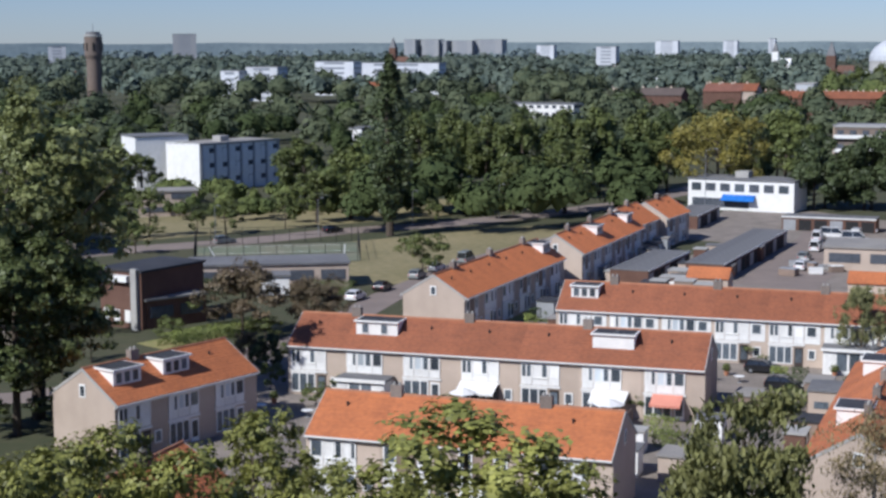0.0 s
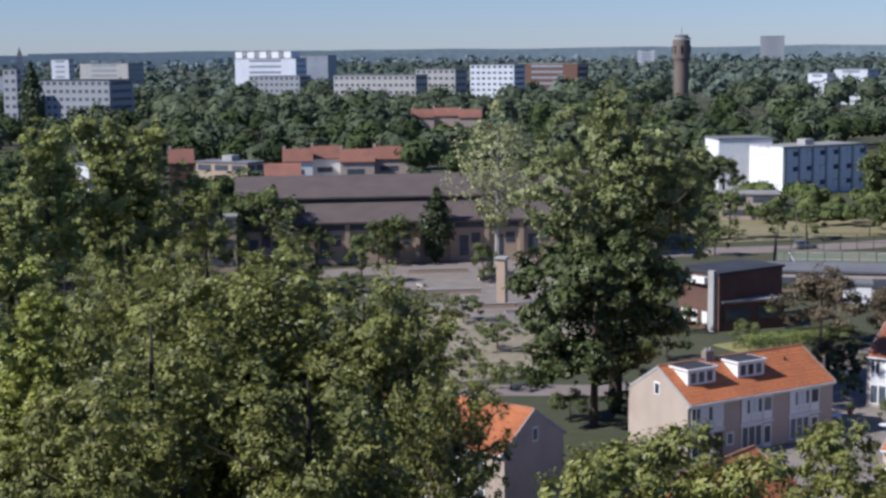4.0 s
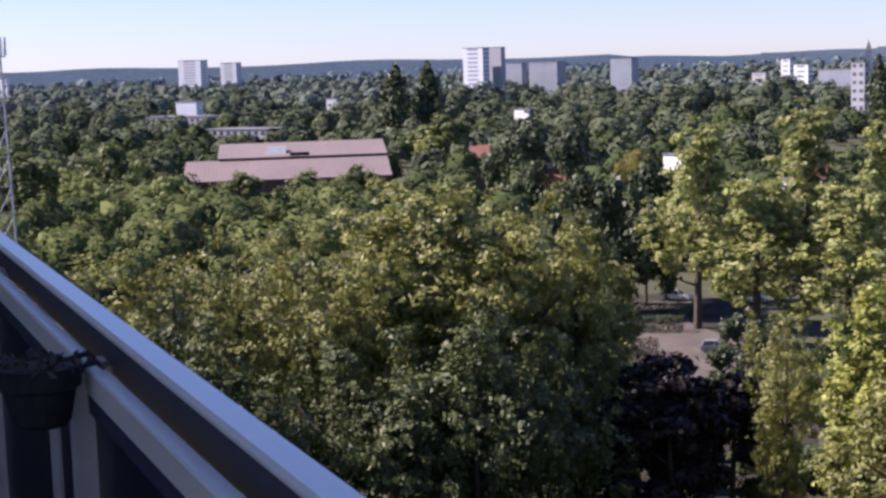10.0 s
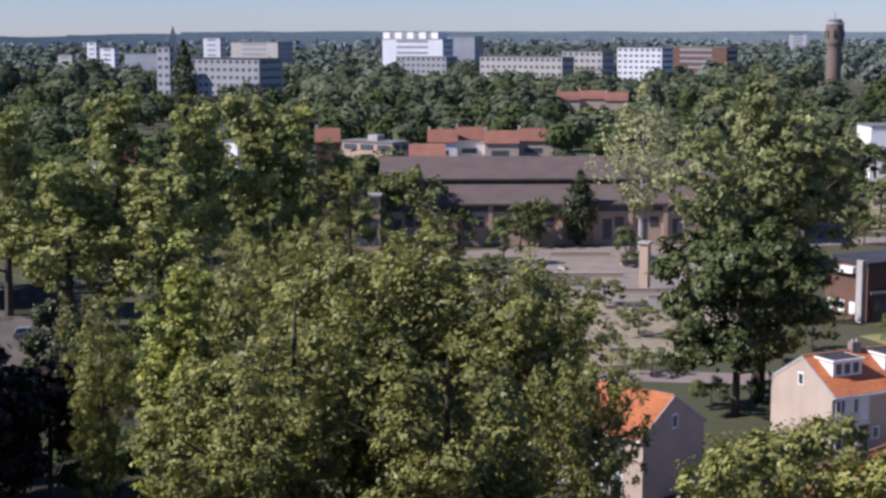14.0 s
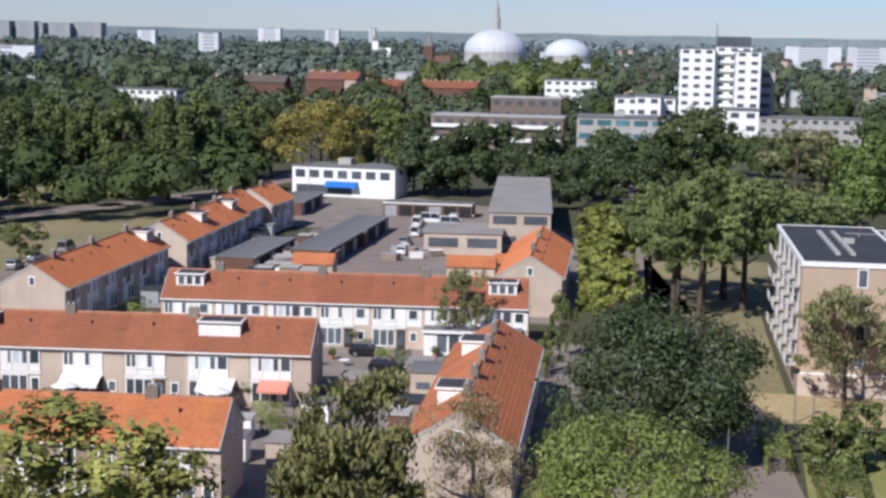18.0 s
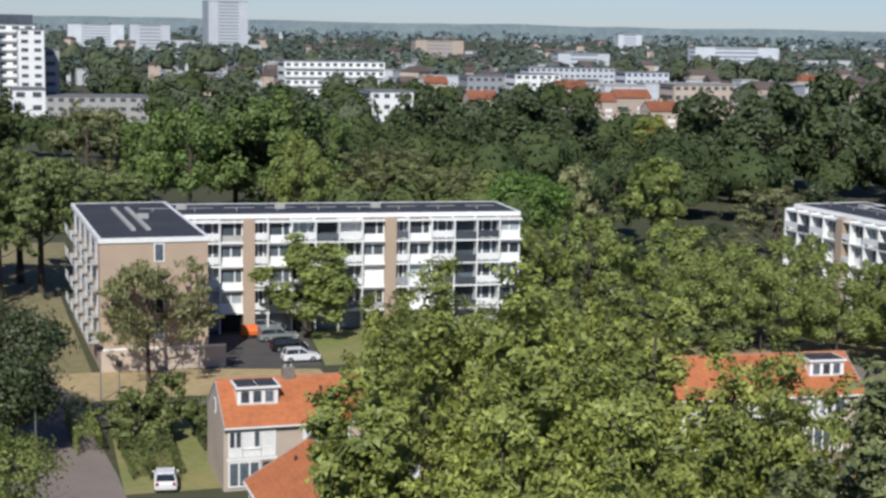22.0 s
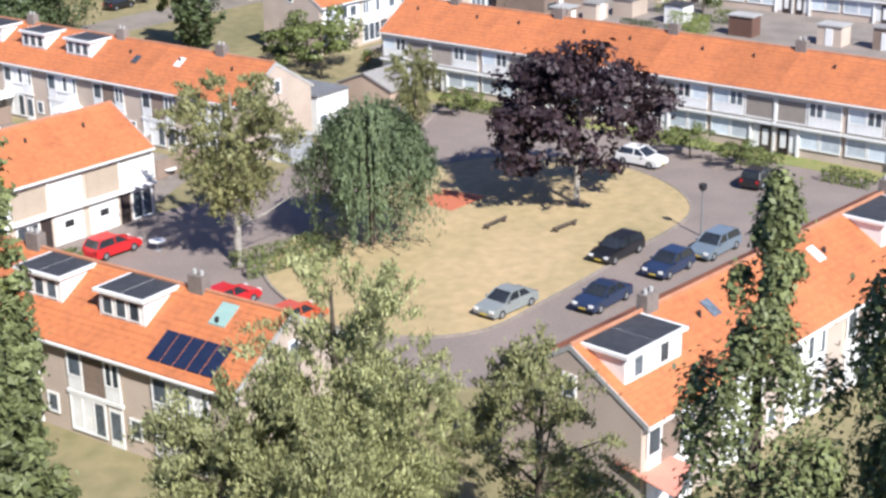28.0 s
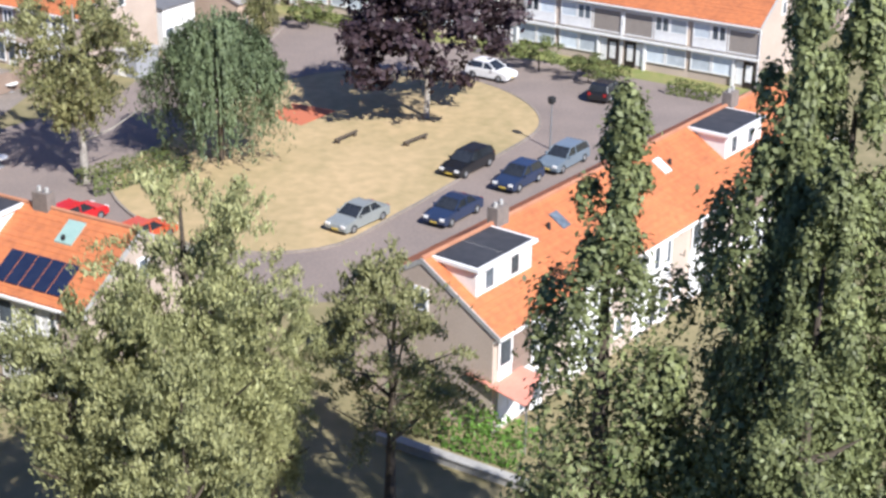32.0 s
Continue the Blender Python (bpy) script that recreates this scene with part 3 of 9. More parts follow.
def house_unit(style, W, D, tile, dormer="", chimney=True, mirror=False, fill=0):
    """One dwelling of a terrace at the origin: x along the front, y into the house. style says how its front is filled in."""
    key = (style, W, D, tile, dormer, chimney, mirror, fill)
    if key in HOUSES:
        return HOUSES[key]
    ob = new("terraced_house")
    g = Geo().prism([(0, 0), (D, 0), (D, EAVE), (D / 2, RIDGE - 0.1), (0, EAVE)], 0.0, W)
    part("wall", g, M["brick"], ob)
    o, th = 0.35, 0.16
    sl = (RIDGE - EAVE) / (D / 2)
    rise = [(-o, EAVE - o * sl + th)]
    for k in range(1, 15):
        yk = -o + (D / 2 + o) * k / 15
        zk = EAVE + yk * sl + th
        rise += [(yk, zk - 0.012), (yk, zk + 0.01)]
    back = [(D - a, b) for a, b in reversed(rise)]
    g = Geo().prism([(-o, EAVE - o * sl), (D / 2, RIDGE), (D + o, EAVE - o * sl)] + back + [(D / 2, RIDGE + th)] + rise[::-1], 0, W)
    part("roof", g, M[tile], ob)
    part("ridge_cap", Geo().tube([(0, D / 2, RIDGE + th), (W, D / 2, RIDGE + th)], [0.12, 0.12], 6), M["ridge"], ob)
    for yy in (-0.47,):
        part("gutter", Geo().box(0, yy, EAVE - o * sl - 0.06, W, yy + 0.12, EAVE - o * sl + 0.06), M["white"], ob)
    for vx, vy in ((W * 0.4, D * 0.33),):
        vz = EAVE + vy * sl + th
        part("roof_vent", Geo().tube([(vx, vy, vz - 0.1), (vx, vy, vz + 0.3)], [0.12, 0.1], 6), M["dark"], ob)
    if chimney:
        g = Geo().box(W - 0.5, D / 2 - 0.32, RIDGE - 0.5, W + 0.5, D / 2 + 0.32, RIDGE + 0.95)
        c = part("chimney", g, M["chimney"], ob)
        for k in (-0.25, 0.25):
            part("chimney_pot", Geo().tube([(W + k, D / 2, RIDGE + 0.95), (W + k, D / 2, RIDGE + 1.2)], [0.12, 0.1], 6), M["concrete"], c)
    if style.startswith("garden"):
        if style == "gardenpale":
            part("white_panel", Geo().box(W * 0.635 + 0.42, -0.05, 2.72, W - 0.08, 0, 4.9), M["white"], ob)
            window(ob, W * 0.635 + 0.6, 3.5, 1.2, 1.3, bars=1, y=-0.055)
        garden_front(ob, W, fill)
    elif style == "panel":
        for k in (0, 1):
            a = 0.2 + k * W / 2
            part("wall_panel", Geo().box(a, -0.08, 2.85, a + W / 2 - 0.3, 0, 4.7), M["white" if (k + mirror) % 2 else "beige"], ob)
            part("panel_post", Geo().box(a + W / 2 - 0.28, -0.12, 2.8, a + W / 2 - 0.14, 0, 4.85), M["white"], ob)
        part("fascia", Geo().box(0.02, -0.1, 4.86, W - 0.02, 0.0, 5.1), M["white"], ob)
        part("canopy_edge", Geo().box(0.05, -0.45, 2.5, W - 0.05, 0, 2.72), M["white"], ob)
        part("garage_door", Geo().box(0.3, -0.06, 0.05, 2.9, 0, 2.3), M["white"], ob)
        part("garage_window", Geo().box(1.2, -0.075, 1.2, 2.0, -0.055, 1.7), M["dark"], ob)
        part("door", Geo().box(3.15, -0.06, 0.05, 4.05, 0, 2.3), M["door"], ob)
        window(ob, 4.2, 0.1, W - 4.5, 2.2, bars=2, y=-0.04)
    else:
        part("panel", Geo().box(0.25, -0.1, 2.8, W * 0.52, 0, 3.55), M["white"], ob)
        window(ob, 0.25, 3.55, W * 0.26, 1.35, bars=1, y=-0.05, curtain=True, cloth="net")
        window(ob, 0.25 + W * 0.26, 3.55, W * 0.26 - 0.25, 1.35, bars=2, y=-0.05)
        part("cladding_frame", lattice([W * 0.54, W * 0.54 + 0.1, W - 0.2, W - 0.1], [2.8, 2.9, 4.7, 4.8], {(1, 1)}, -0.08, 0), M["white"], ob)
        part("cladding", Geo().box(W * 0.55, -0.05, 2.85, W - 0.15, 0, 4.75), M["taupe"], ob)
        part("fascia", Geo().box(0.02, -0.09, 4.86, W - 0.02, 0.0, 5.1), M["white"], ob)
        part("canopy", Geo().box(0.05, -0.4, 2.55, W - 0.05, 0, 2.66), M["concrete"], ob)
        part("canopy_edge", Geo().box(0.05, -0.45, 2.5, W - 0.05, -0.4, 2.68), M["white"], ob)
        window(ob, 0.2, 0.8, W * 0.3, 1.6, bars=1, y=-0.05, curtain=True, cloth="net")
        window(ob, 0.25 + W * 0.3, 0.8, W * 0.3, 1.6, bars=1, y=-0.05, curtain=True, cloth="net")
        part("post", Geo().box(W * 0.63, -0.2, 0, W * 0.63 + 0.22, 0, 2.5), M["white"], ob)
        d = part("door", Geo().box(W - 1.3, -0.06, 0.05, W - 0.35, 0, 2.25), M["door"], ob)
        part("door_glass", Geo().box(W - 1.1, -0.075, 0.6, W - 0.55, -0.055, 2.0), M["blind"], d)
        part("side_light", Geo().box(W - 2.0, -0.05, 0.3, W - 1.4, 0, 2.25), M["blind"], ob)
        part("drain_pipe", Geo().tube([(W - 0.08, -0.1, 0), (W - 0.08, -0.1, EAVE - 0.3)], [0.05, 0.05], 6), M["white"], ob)
    window(ob, 0.5, 3.5, W * 0.4, 1.3, y=D + 0.03, side=1, bars=3)
    window(ob, 0.5, 0.6, W * 0.5, 1.8, y=D + 0.03, side=1, bars=3)
    if dormer:
        add_dormer(ob, W, D, tile, dormer)
    if mirror:
        for c in ob.children_recursive:
            c.data.transform(Matrix.Translation((W, 0, 0)) @ Matrix.Diagonal((-1, 1, 1, 1)))
            c.data.flip_normals()
    HOUSES[key] = ob
    ob["fresh"] = 1
    return ob


def add_dormer(ob, W, D, tile, where):
    """A flat-roofed white dormer on the front (f) or back (b) slope."""
    wide = 4.6 if where == "F" else 4.2 if where == "c" else 3.3
    closed = where == "c"
    where = "b" if where == "b" else "f"
    x0 = W / 2 - wide / 2
    sl = (RIDGE - EAVE) / (D / 2)
    yf, zt = 1.6, RIDGE + 0.05
    yb = D / 2 + 0.1
    s = 1 if where == "f" else -1

    def yy(v):
        return v if s > 0 else D - v
    g = Geo()
    a, b = sorted((yy(yf), yy(yb)))
    g.box(x0, a, EAVE + yf * sl - 0.1, x0 + wide, b, zt - 0.12)
    dm = part("dormer", g, M["white"], ob, "white timber dormer")
    a, b = sorted((yy(yf - 0.25), yy(yb + 0.1)))
    part("dormer_roof", Geo().box(x0 - 0.18, a, zt - 0.12, x0 + wide + 0.18, b, zt + 0.05), M["white"], dm)
    part("roof_felt", Geo().box(x0 + 0.02, a + 0.2, zt + 0.05, x0 + wide / 2 - 0.03, b - 0.1, zt + 0.075), M["bitumen"], dm)
    part("roof_felt", Geo().box(x0 + wide / 2 + 0.03, a + 0.2, zt + 0.05, x0 + wide - 0.02, b - 0.1, zt + 0.07), M["bitumen"], dm)
    step = 2.1 if wide == 4.6 else 0.98
    for k in range(0 if closed else int((wide - 0.3) / step)):
        xx = x0 + (0.7 if wide == 4.6 else 0.3) + k * step
        y0 = yy(yf) - 0.03 * s
        a, b = sorted((y0, y0 - 0.0 + 0.02 * s))
        part("dormer_pane", Geo().box(xx, a, EAVE + yf * sl + 0.35, xx + 0.66, b, zt - 0.32), M["glass"], dm)
        part("dormer_frame", lattice([xx - 0.07, xx, xx + 0.66, xx + 0.73], [EAVE + yf * sl + 0.28, EAVE + yf * sl + 0.35, zt - 0.32, zt - 0.25], {(1, 1)}, *sorted((a - 0.03 * s, a - 0.002 * s))), M["white"], dm)


def terrace(x, y, along, n, W, D=8.4, tile="tile_orange", style="garden", dormers=None, group="terraced houses", label="", stacks=2):
    """A row of n houses from the corner (x, y) towards the heading `along`."""
    dormers = dormers or {}
    r = radians(90 - along)
    for k in range(n):
        proto = house_unit(style, W, D, tile, dormers.get(k, ""), k % stacks == 0 and k < n - 1, k % 2 == 1 and style in ("street", "panel"), (k * k + k + n) % 4 if style.startswith("garden") else 0)
        m = pose(x + math.cos(r) * W * k, y + math.sin(r) * W * k, 0, 0, 0, 90 - along)
        if "fresh" in proto:
            del proto["fresh"]
            ob = proto
            ob.matrix_basis = m
        else:
            ob = copy_thing(proto, m)
        if k in (0, n - 1):
            ENDS.append((ob, k == 0, W, D))
            if n == 1:
                ENDS.append((ob, False, W, D))
        roof = "dark red" if tile == "tile_red" else "orange"
        tagged(ob, label or f"two-storey brick terraced house with {roof} tiled roof" + (" and white dormer" if k in dormers else ""), "house", group)


M["teal"] = mat("teal_glass", (0.10, 0.24, 0.27), (0.06, 0.13, 0.16), scale=0.4, rough=0.2, per_object=0.3)
# white wall greyed and blued, haze painted on far buildings
M["hazewall"] = mat("haze_grey_wall", (0.60, 0.62, 0.64), (0.48, 0.50, 0.53), scale=0.1, fine=8, rough=0.7, per_object=0.12)
M["blueroof"] = mat("blue_grey_sheet_roof", (0.25, 0.30, 0.37), (0.20, 0.24, 0.31), scale=0.05, fine=20, rough=0.6)
M["band"] = mat("dark_window_band", (0.06, 0.07, 0.085), (0.11, 0.12, 0.14), scale=0.15, fine=8, rough=0.25)

M["brick_brown"] = mat("brown_brick", (0.20, 0.155, 0.125), (0.15, 0.12, 0.10), scale=0.3, fine=10, rough=0.85)
M["skyglass"] = mat("pale_green_glass", (0.30, 0.43, 0.38), (0.24, 0.36, 0.33), scale=1.5, rough=0.25)
# dark band colour lifted for haze, also on far office walls
M["hazeband"] = mat("haze_lifted_band", (0.20, 0.22, 0.25), (0.28, 0.30, 0.33), scale=0.1, fine=8, rough=0.3)

# ---- ground ----
g = Geo()
ring = [60, 120, 250, 500, 1000, 2000, 3200, 4700]
SEG = 96
pts = [(0, 0, 0)]
fs = []
for rr in ring:
    pts += [(rr * math.cos(2 * math.pi * k / SEG), rr * math.sin(2 * math.pi * k / SEG), 0) for k in range(SEG)]
for k in range(SEG):
    fs.append((0, 1 + k, 1 + (k + 1) % SEG))
    for i in range(len(ring) - 1):
        a, b = 1 + i * SEG, 1 + (i + 1) * SEG
        fs.append((a + k, b + k, b + (k + 1) % SEG, a + (k + 1) % SEG))
g.add(pts, fs)
tagged(new("ground", g.mesh("ground", M["soil"])), "dry grass and bare soil ground of the town", "ground", "", "structure")

# ---- terraces ----
terrace(-29.0, 134.3, 37, 3, 6.0, dormers={0: "f", 1: "f"})
terrace(-16.4, 162.1, 108, 7, 6.3, tile="tile_red", dormers={1: "F", 5: "c"})
terrace(-11.2, 124.2, 109, 4, 6.4)
terrace(13.6, 183.7, 108.5, 7, 6.2, tile="tile_red", style="gardenpale", dormers={0: "f", 6: "f"})
terrace(2.7, 191.4, 23, 6, 6.5, tile="tile_bright", dormers={5: "f"})
terrace(21.0, 232.0, 22, 6, 6.0, tile="tile_bright", dormers={2: "f", 5: "f"})
terrace(34.0, 268.0, 25, 2, 6.0, tile="tile_bright")
terrace(40.5, 279.0, 27, 2, 6.5, tile="tile_bright")
terrace(66.0, 191.0, 21, 5, 6.6, tile="tile_bright")
terrace(34.8, 111.1, 21, 6, 6.6, stacks=1, dormers={1: "b", 4: "b"})
terrace(64.1, 101.6, 113, 3, 6.0, dormers={0: "f"})
terrace(100.0, 86.5, 117, 3, 6.0, dormers={2: "f"})
terrace(131.1, 80.7, 203, 6, 6.2, dormers={0: "f", 1: "f", 2: "f"}, style="garden")
terrace(86.2, 57.2, 115, 3, 6.5, style="panel")
terrace(147.4, 43.4, 205, 9, 6.2, style="street")
terrace(157.7, 53.3, 114.5, 9, 6.6, style="gardenpale", dormers={3: "f"})
terrace(197.0, 21.4, 204, 5, 6.2, style="street")
terrace(72.8, 50.0, 201, 4, 6.2, style="garden", dormers={1: "f", 2: "f"})
terrace(64.6, 7.5, 118.7, 6, 6.2, style="garden", dormers={0: "F", 4: "F"})
terrace(-56.2, 118.3, 107, 3, 6.0)
terrace(-23.0, 112.4, 200, 3, 6.0)
terrace(57.8, 88.3, 203, 2, 6.0)

for ob, first, w0, d0 in ENDS:
    x0 = -0.05 if first else w0 - 0.03
    sl0 = (RIDGE - EAVE) / (d0 / 2)
    low = EAVE - 0.4 * sl0
    xs = (-0.06, 0.0) if first else (w0, w0 + 0.06)
    fr = part("gable_window", Geo().box(xs[0], d0 / 2 - 0.42, 5.45, xs[1], d0 / 2 + 0.42, 6.65), M["white"], ob)
    part("pane", Geo().box(xs[0] - (0.012 if first else -0.05), d0 / 2 - 0.28, 5.58, xs[1] - (0.05 if first else -0.012), d0 / 2 + 0.28, 6.5), M["glass"], fr)
    part("verge_board", Geo().prism([(-0.4, low - 0.1), (d0 / 2, RIDGE - 0.1), (d0 + 0.4, low - 0.1), (d0 + 0.4, low + 0.17), (d0 / 2, RIDGE + 0.19), (-0.4, low + 0.17)], x0, x0 + 0.08), M["concrete"], ob)


# ---- apartment blocks ----
BAY = 1.5


def apartment(x, y, along, length, depth, h=14.2, balconies=True, label="", start=0.0, plain=False):
    ob = thing("apartment_block", x, y, 0, along, label or "four-storey apartment block with white balcony front and flat black roof", "apartment building", "apartment blocks")
    part("wall", Geo().box(0, 0, 0, length, depth, h - 0.5), M["brick_yellow"], ob)
    part("roof", Geo().box(0.25, 0.25, h - 0.3, length - 0.25, depth - 0.25, h - 0.05), M["bitumen"], ob)
    g = Geo()
    g.box(-0.15, -0.15, h - 0.5, length + 0.15, 0.2, h).box(-0.15, depth - 0.2, h - 0.5, length + 0.15, depth + 0.15, h)
    g.box(-0.15, 0.2, h - 0.5, 0.2, depth - 0.2, h).box(length - 0.2, 0.2, h - 0.5, length + 0.15, depth - 0.2, h)
    part("roof_edge", g, M["white"], ob)
    for k in range(max(1, int(length / 14))):
        part("roof_vent", Geo().box(6 + k * 12, depth * 0.5, h - 0.05, 7.2 + k * 12, depth * 0.5 + 0.8, h + 0.5), M["concrete"], ob)
    if balconies:
        n = 2 * max(1, round((length - start) / 5.4))
        w = (length - start) / n
        for s in range(5):
            z = 2.5 + s * 2.8 if s < 4 else h - 0.72
            part("floor_slab", Geo().box(start, -BAY, z - 0.16, length, 0, z + 0.04), M["white"], ob)
        for k in range(n):
            x0 = start + k * w
            wide = k % 6 == 4
            stairs = k % 6 == 1
            part("pier" if wide else "divider", Geo().box(x0 - 0.08, -BAY - 0.05, 0, x0 + (1.3 if wide else 0.08), 0, h - 0.52), M["brick_yellow" if wide and not plain else "white"], ob)
            x0 += 1.3 if wide else 0.08
            x1 = start + (k + 1) * w - 0.08
            part("garage_door", Geo().box(x0 + 0.1, -0.3, 0.1, x1 - 0.1, -0.22, 2.2), M["greypanel" if k % 3 else "dark"], ob)
            for s in range(4):
                z, pick = 2.54 + s * 2.8, (k * 7 + s * 5 + k * s) % 9
                deep = k % 2 == 0 or stairs
                y = -0.06 if deep else -0.75
                part("pane", Geo().box(x0, y, z + 0.02, x1, y + 0.05, z + 2.58), M["blind" if pick == 5 and not stairs else "net" if pick == 3 else "glass"], ob)
                if not deep:
                    part("spandrel", Geo().box(x0, -0.86, z, x1, -0.75, z + (1.0 if pick % 2 else 0.75)), M["concrete" if pick in (0, 4) else "white"], ob)
                    f = Geo()
                    for u in (x0, x0 + (x1 - x0) * (0.45 if pick % 2 else 0.62), x1 - 0.16):
                        f.box(u, -0.82, z + 0.7, u + 0.16, -0.752, z + 2.56)
                    f.box(x0, -0.84, z + 2.2, x1, -0.753, z + 2.5)
                    part("window_frame", f, M["white"], ob)
                elif not stairs and not plain:
                    f = Geo()
                    for u in (x0 + (x1 - x0) * 0.3, x0 + (x1 - x0) * 0.72):
                        f.box(u, -0.14, z, u + 0.22, -0.062, z + 2.5)
                    part("door_frame", f, M["white"], ob)
                if deep:
                    low, high = (0.3, 1.1) if not stairs else (0.05, 0.95)
                    part("balcony_front", Geo().box(x0 + 0.03, -BAY - 0.04, z + low, x1 - 0.03, -BAY + 0.02, z + high), M["slate_front" if stairs or pick in (2, 7) else "greypanel" if pick == 4 else "white"], ob)
        for k in range(int(length / 5)):
            part("roof_rail", Geo().box(1.5 + k * 5, depth * 0.3, h + 0.35, 5.2 + k * 5, depth * 0.3 + 0.06, h + 0.42), M["concrete"], ob)
            part("rail_foot", Geo().box(3 + k * 5, depth * 0.3, h - 0.05, 3.1 + k * 5, depth * 0.3 + 0.06, h + 0.35), M["concrete"], ob)
    return ob


ap = apartment(76.3, 144.8, 112, 11.3, 32, balconies=False, label="yellow brick end block of four-storey flats with black flat roof")
part("plinth", Geo().box(-0.1, -0.1, 0, 11.9, 0, 2.3), M["brick"], ap)
part("band", Geo().box(-0.1, -0.12, 2.3, 13.2, 0, 2.5), M["white"], ap)
part("low_wall", Geo().box(11.9, -0.1, 0, 13.2, 0.3, 2.3), M["brick"], ap)
part("roof_light", Geo().box(4.0, 6, 14.15, 4.5, 26, 14.4), M["concrete"], ap)
part("roof_light", Geo().box(5.6, 6, 14.15, 6.1, 26, 14.4), M["concrete"], ap)
for s in range(4):
    window(ap, 5.6, 3.2 + s * 2.8, 1.1, 2.0, bars=1, y=-0.03, name="stair_window")
    for k in range(5):
        y0 = 2.0 + k * 6.0
        bal = part("balcony", Geo().box(-1.1, y0, 2.7 + s * 2.8, 0, y0 + 3.2, 2.85 + s * 2.8), M["concrete"], ap)
        part("balcony_front", Geo().box(-1.15, y0, 2.85 + s * 2.8, -1.1, y0 + 3.2, 3.8 + s * 2.8), M["white"], bal)
        part("side_window", Geo().box(-0.05, y0 + 3.4, 3.5 + s * 2.8, 0.0, y0 + 5.4, 5.0 + s * 2.8), M["glass"], ap)
        part("side_window", Geo().box(-0.05, y0 + 0.3, 2.9 + s * 2.8, 0.0, y0 + 2.9, 5.0 + s * 2.8), M["white"], ap)
apartment(88.5, 161.0, 116.5, 47.6, 11, 14.12, start=2.0)
apartment(168.3, 126.0, 199, 34, 11)
apartment(170.0, 109.3, 113, 34, 11)
apartment(252.0, 135.2, 120, 44, 11, plain=True)
apartment(290.6, 163.4, 113, 20, 11, plain=True)
apartment(343.0, 162.0, 112, 40, 11, plain=True)


def block(name, x, y, along, w, d, h, wall="white", roof="greyroof", label="", storeys=0, win="band", category="building", balconies=False, teeth=False):
    """A flat-roofed building with a roof edge and rows of windows on the front and on both ends."""
    ob = thing(name, x, y, 0, along, label, category)
    # white walls past 800 m take the haze-tinted grey
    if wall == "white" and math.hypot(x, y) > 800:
        wall = "hazewall"
    part("wall", Geo().box(0, 0, 0, w, d, h - 0.3), M[wall], ob)
    part("roof", Geo().box(-0.25, -0.25, h - 0.3, w + 0.25, d + 0.25, h), M[roof], ob)
    far = math.hypot(x, y) > 450
    bands, rails = Geo(), Geo()
    storeys = storeys and max(storeys, round(h / 3.6))
    for s in range(storeys):
        z = (s + 0.35) * h / storeys
        zt = z + min(h / storeys * 0.4, 1.5)
        n = 1 if far else max(2, int(w / 4.5))
        for k in range(n):
            if far:
                near = math.hypot(x, y) < 1000
                cols = max(1, int(w / 3.4)) if near else 1
                for c in range(cols):
                    bands.box(w * (c + 0.24) / cols, -0.1, z, w * (c + 0.76) / cols, 0.05, zt)
                if near and balconies:
                    rails.box(w * 0.02, -1.0, z - 1.0, w * 0.98, 0, z + 0.05)
            else:
                part("window", Geo().box(w * (k + 0.12) / n, -0.1, z, w * (k + 0.88) / n, 0.05, zt), M[win], ob)
            if balconies and k % 2 == 0:
                part("balcony", Geo().box(w * k / n, -1.2, z - 0.9, w * (k + 0.95) / n, 0, z + 0.1), M["white"], ob)
        n = 1 if far else max(2, int(d / 5))
        for k in range(n):
            for x0, x1 in ((-0.1, 0.05), (w - 0.05, w + 0.1)):
                if far:
                    bands.box(x0, d * 0.1, z, x1, d * 0.9, zt)
                else:
                    part("window", Geo().box(x0, d * (k + 0.15) / n, z, x1, d * (k + 0.85) / n, zt), M[win], ob)
    if rails.v:
        tagged(part("balcony_rows", rails, M["white"], ob), "", "", "", "stuff")
    # past 1000 m the dark bands get the haze-lifted colour
    if far and storeys:
        tagged(part("glazing", bands, M["hazeband" if win == "band" and math.hypot(x, y) > 1000 else win], ob), "", "", "", "stuff")
    if teeth:
        for k in range(5):
            part("roof_box", Geo().box(w * k / 5, 1, h, w * (k + 0.55) / 5, d - 1, h + 4), M["white"], ob)
    elif w > 14 and h > 6 and not far:
        part("roof_box", Geo().box(w * 0.4, d * 0.35, h, w * 0.4 + 3, d * 0.35 + 3, h + 1.4), M["concrete"], ob)
    return ob


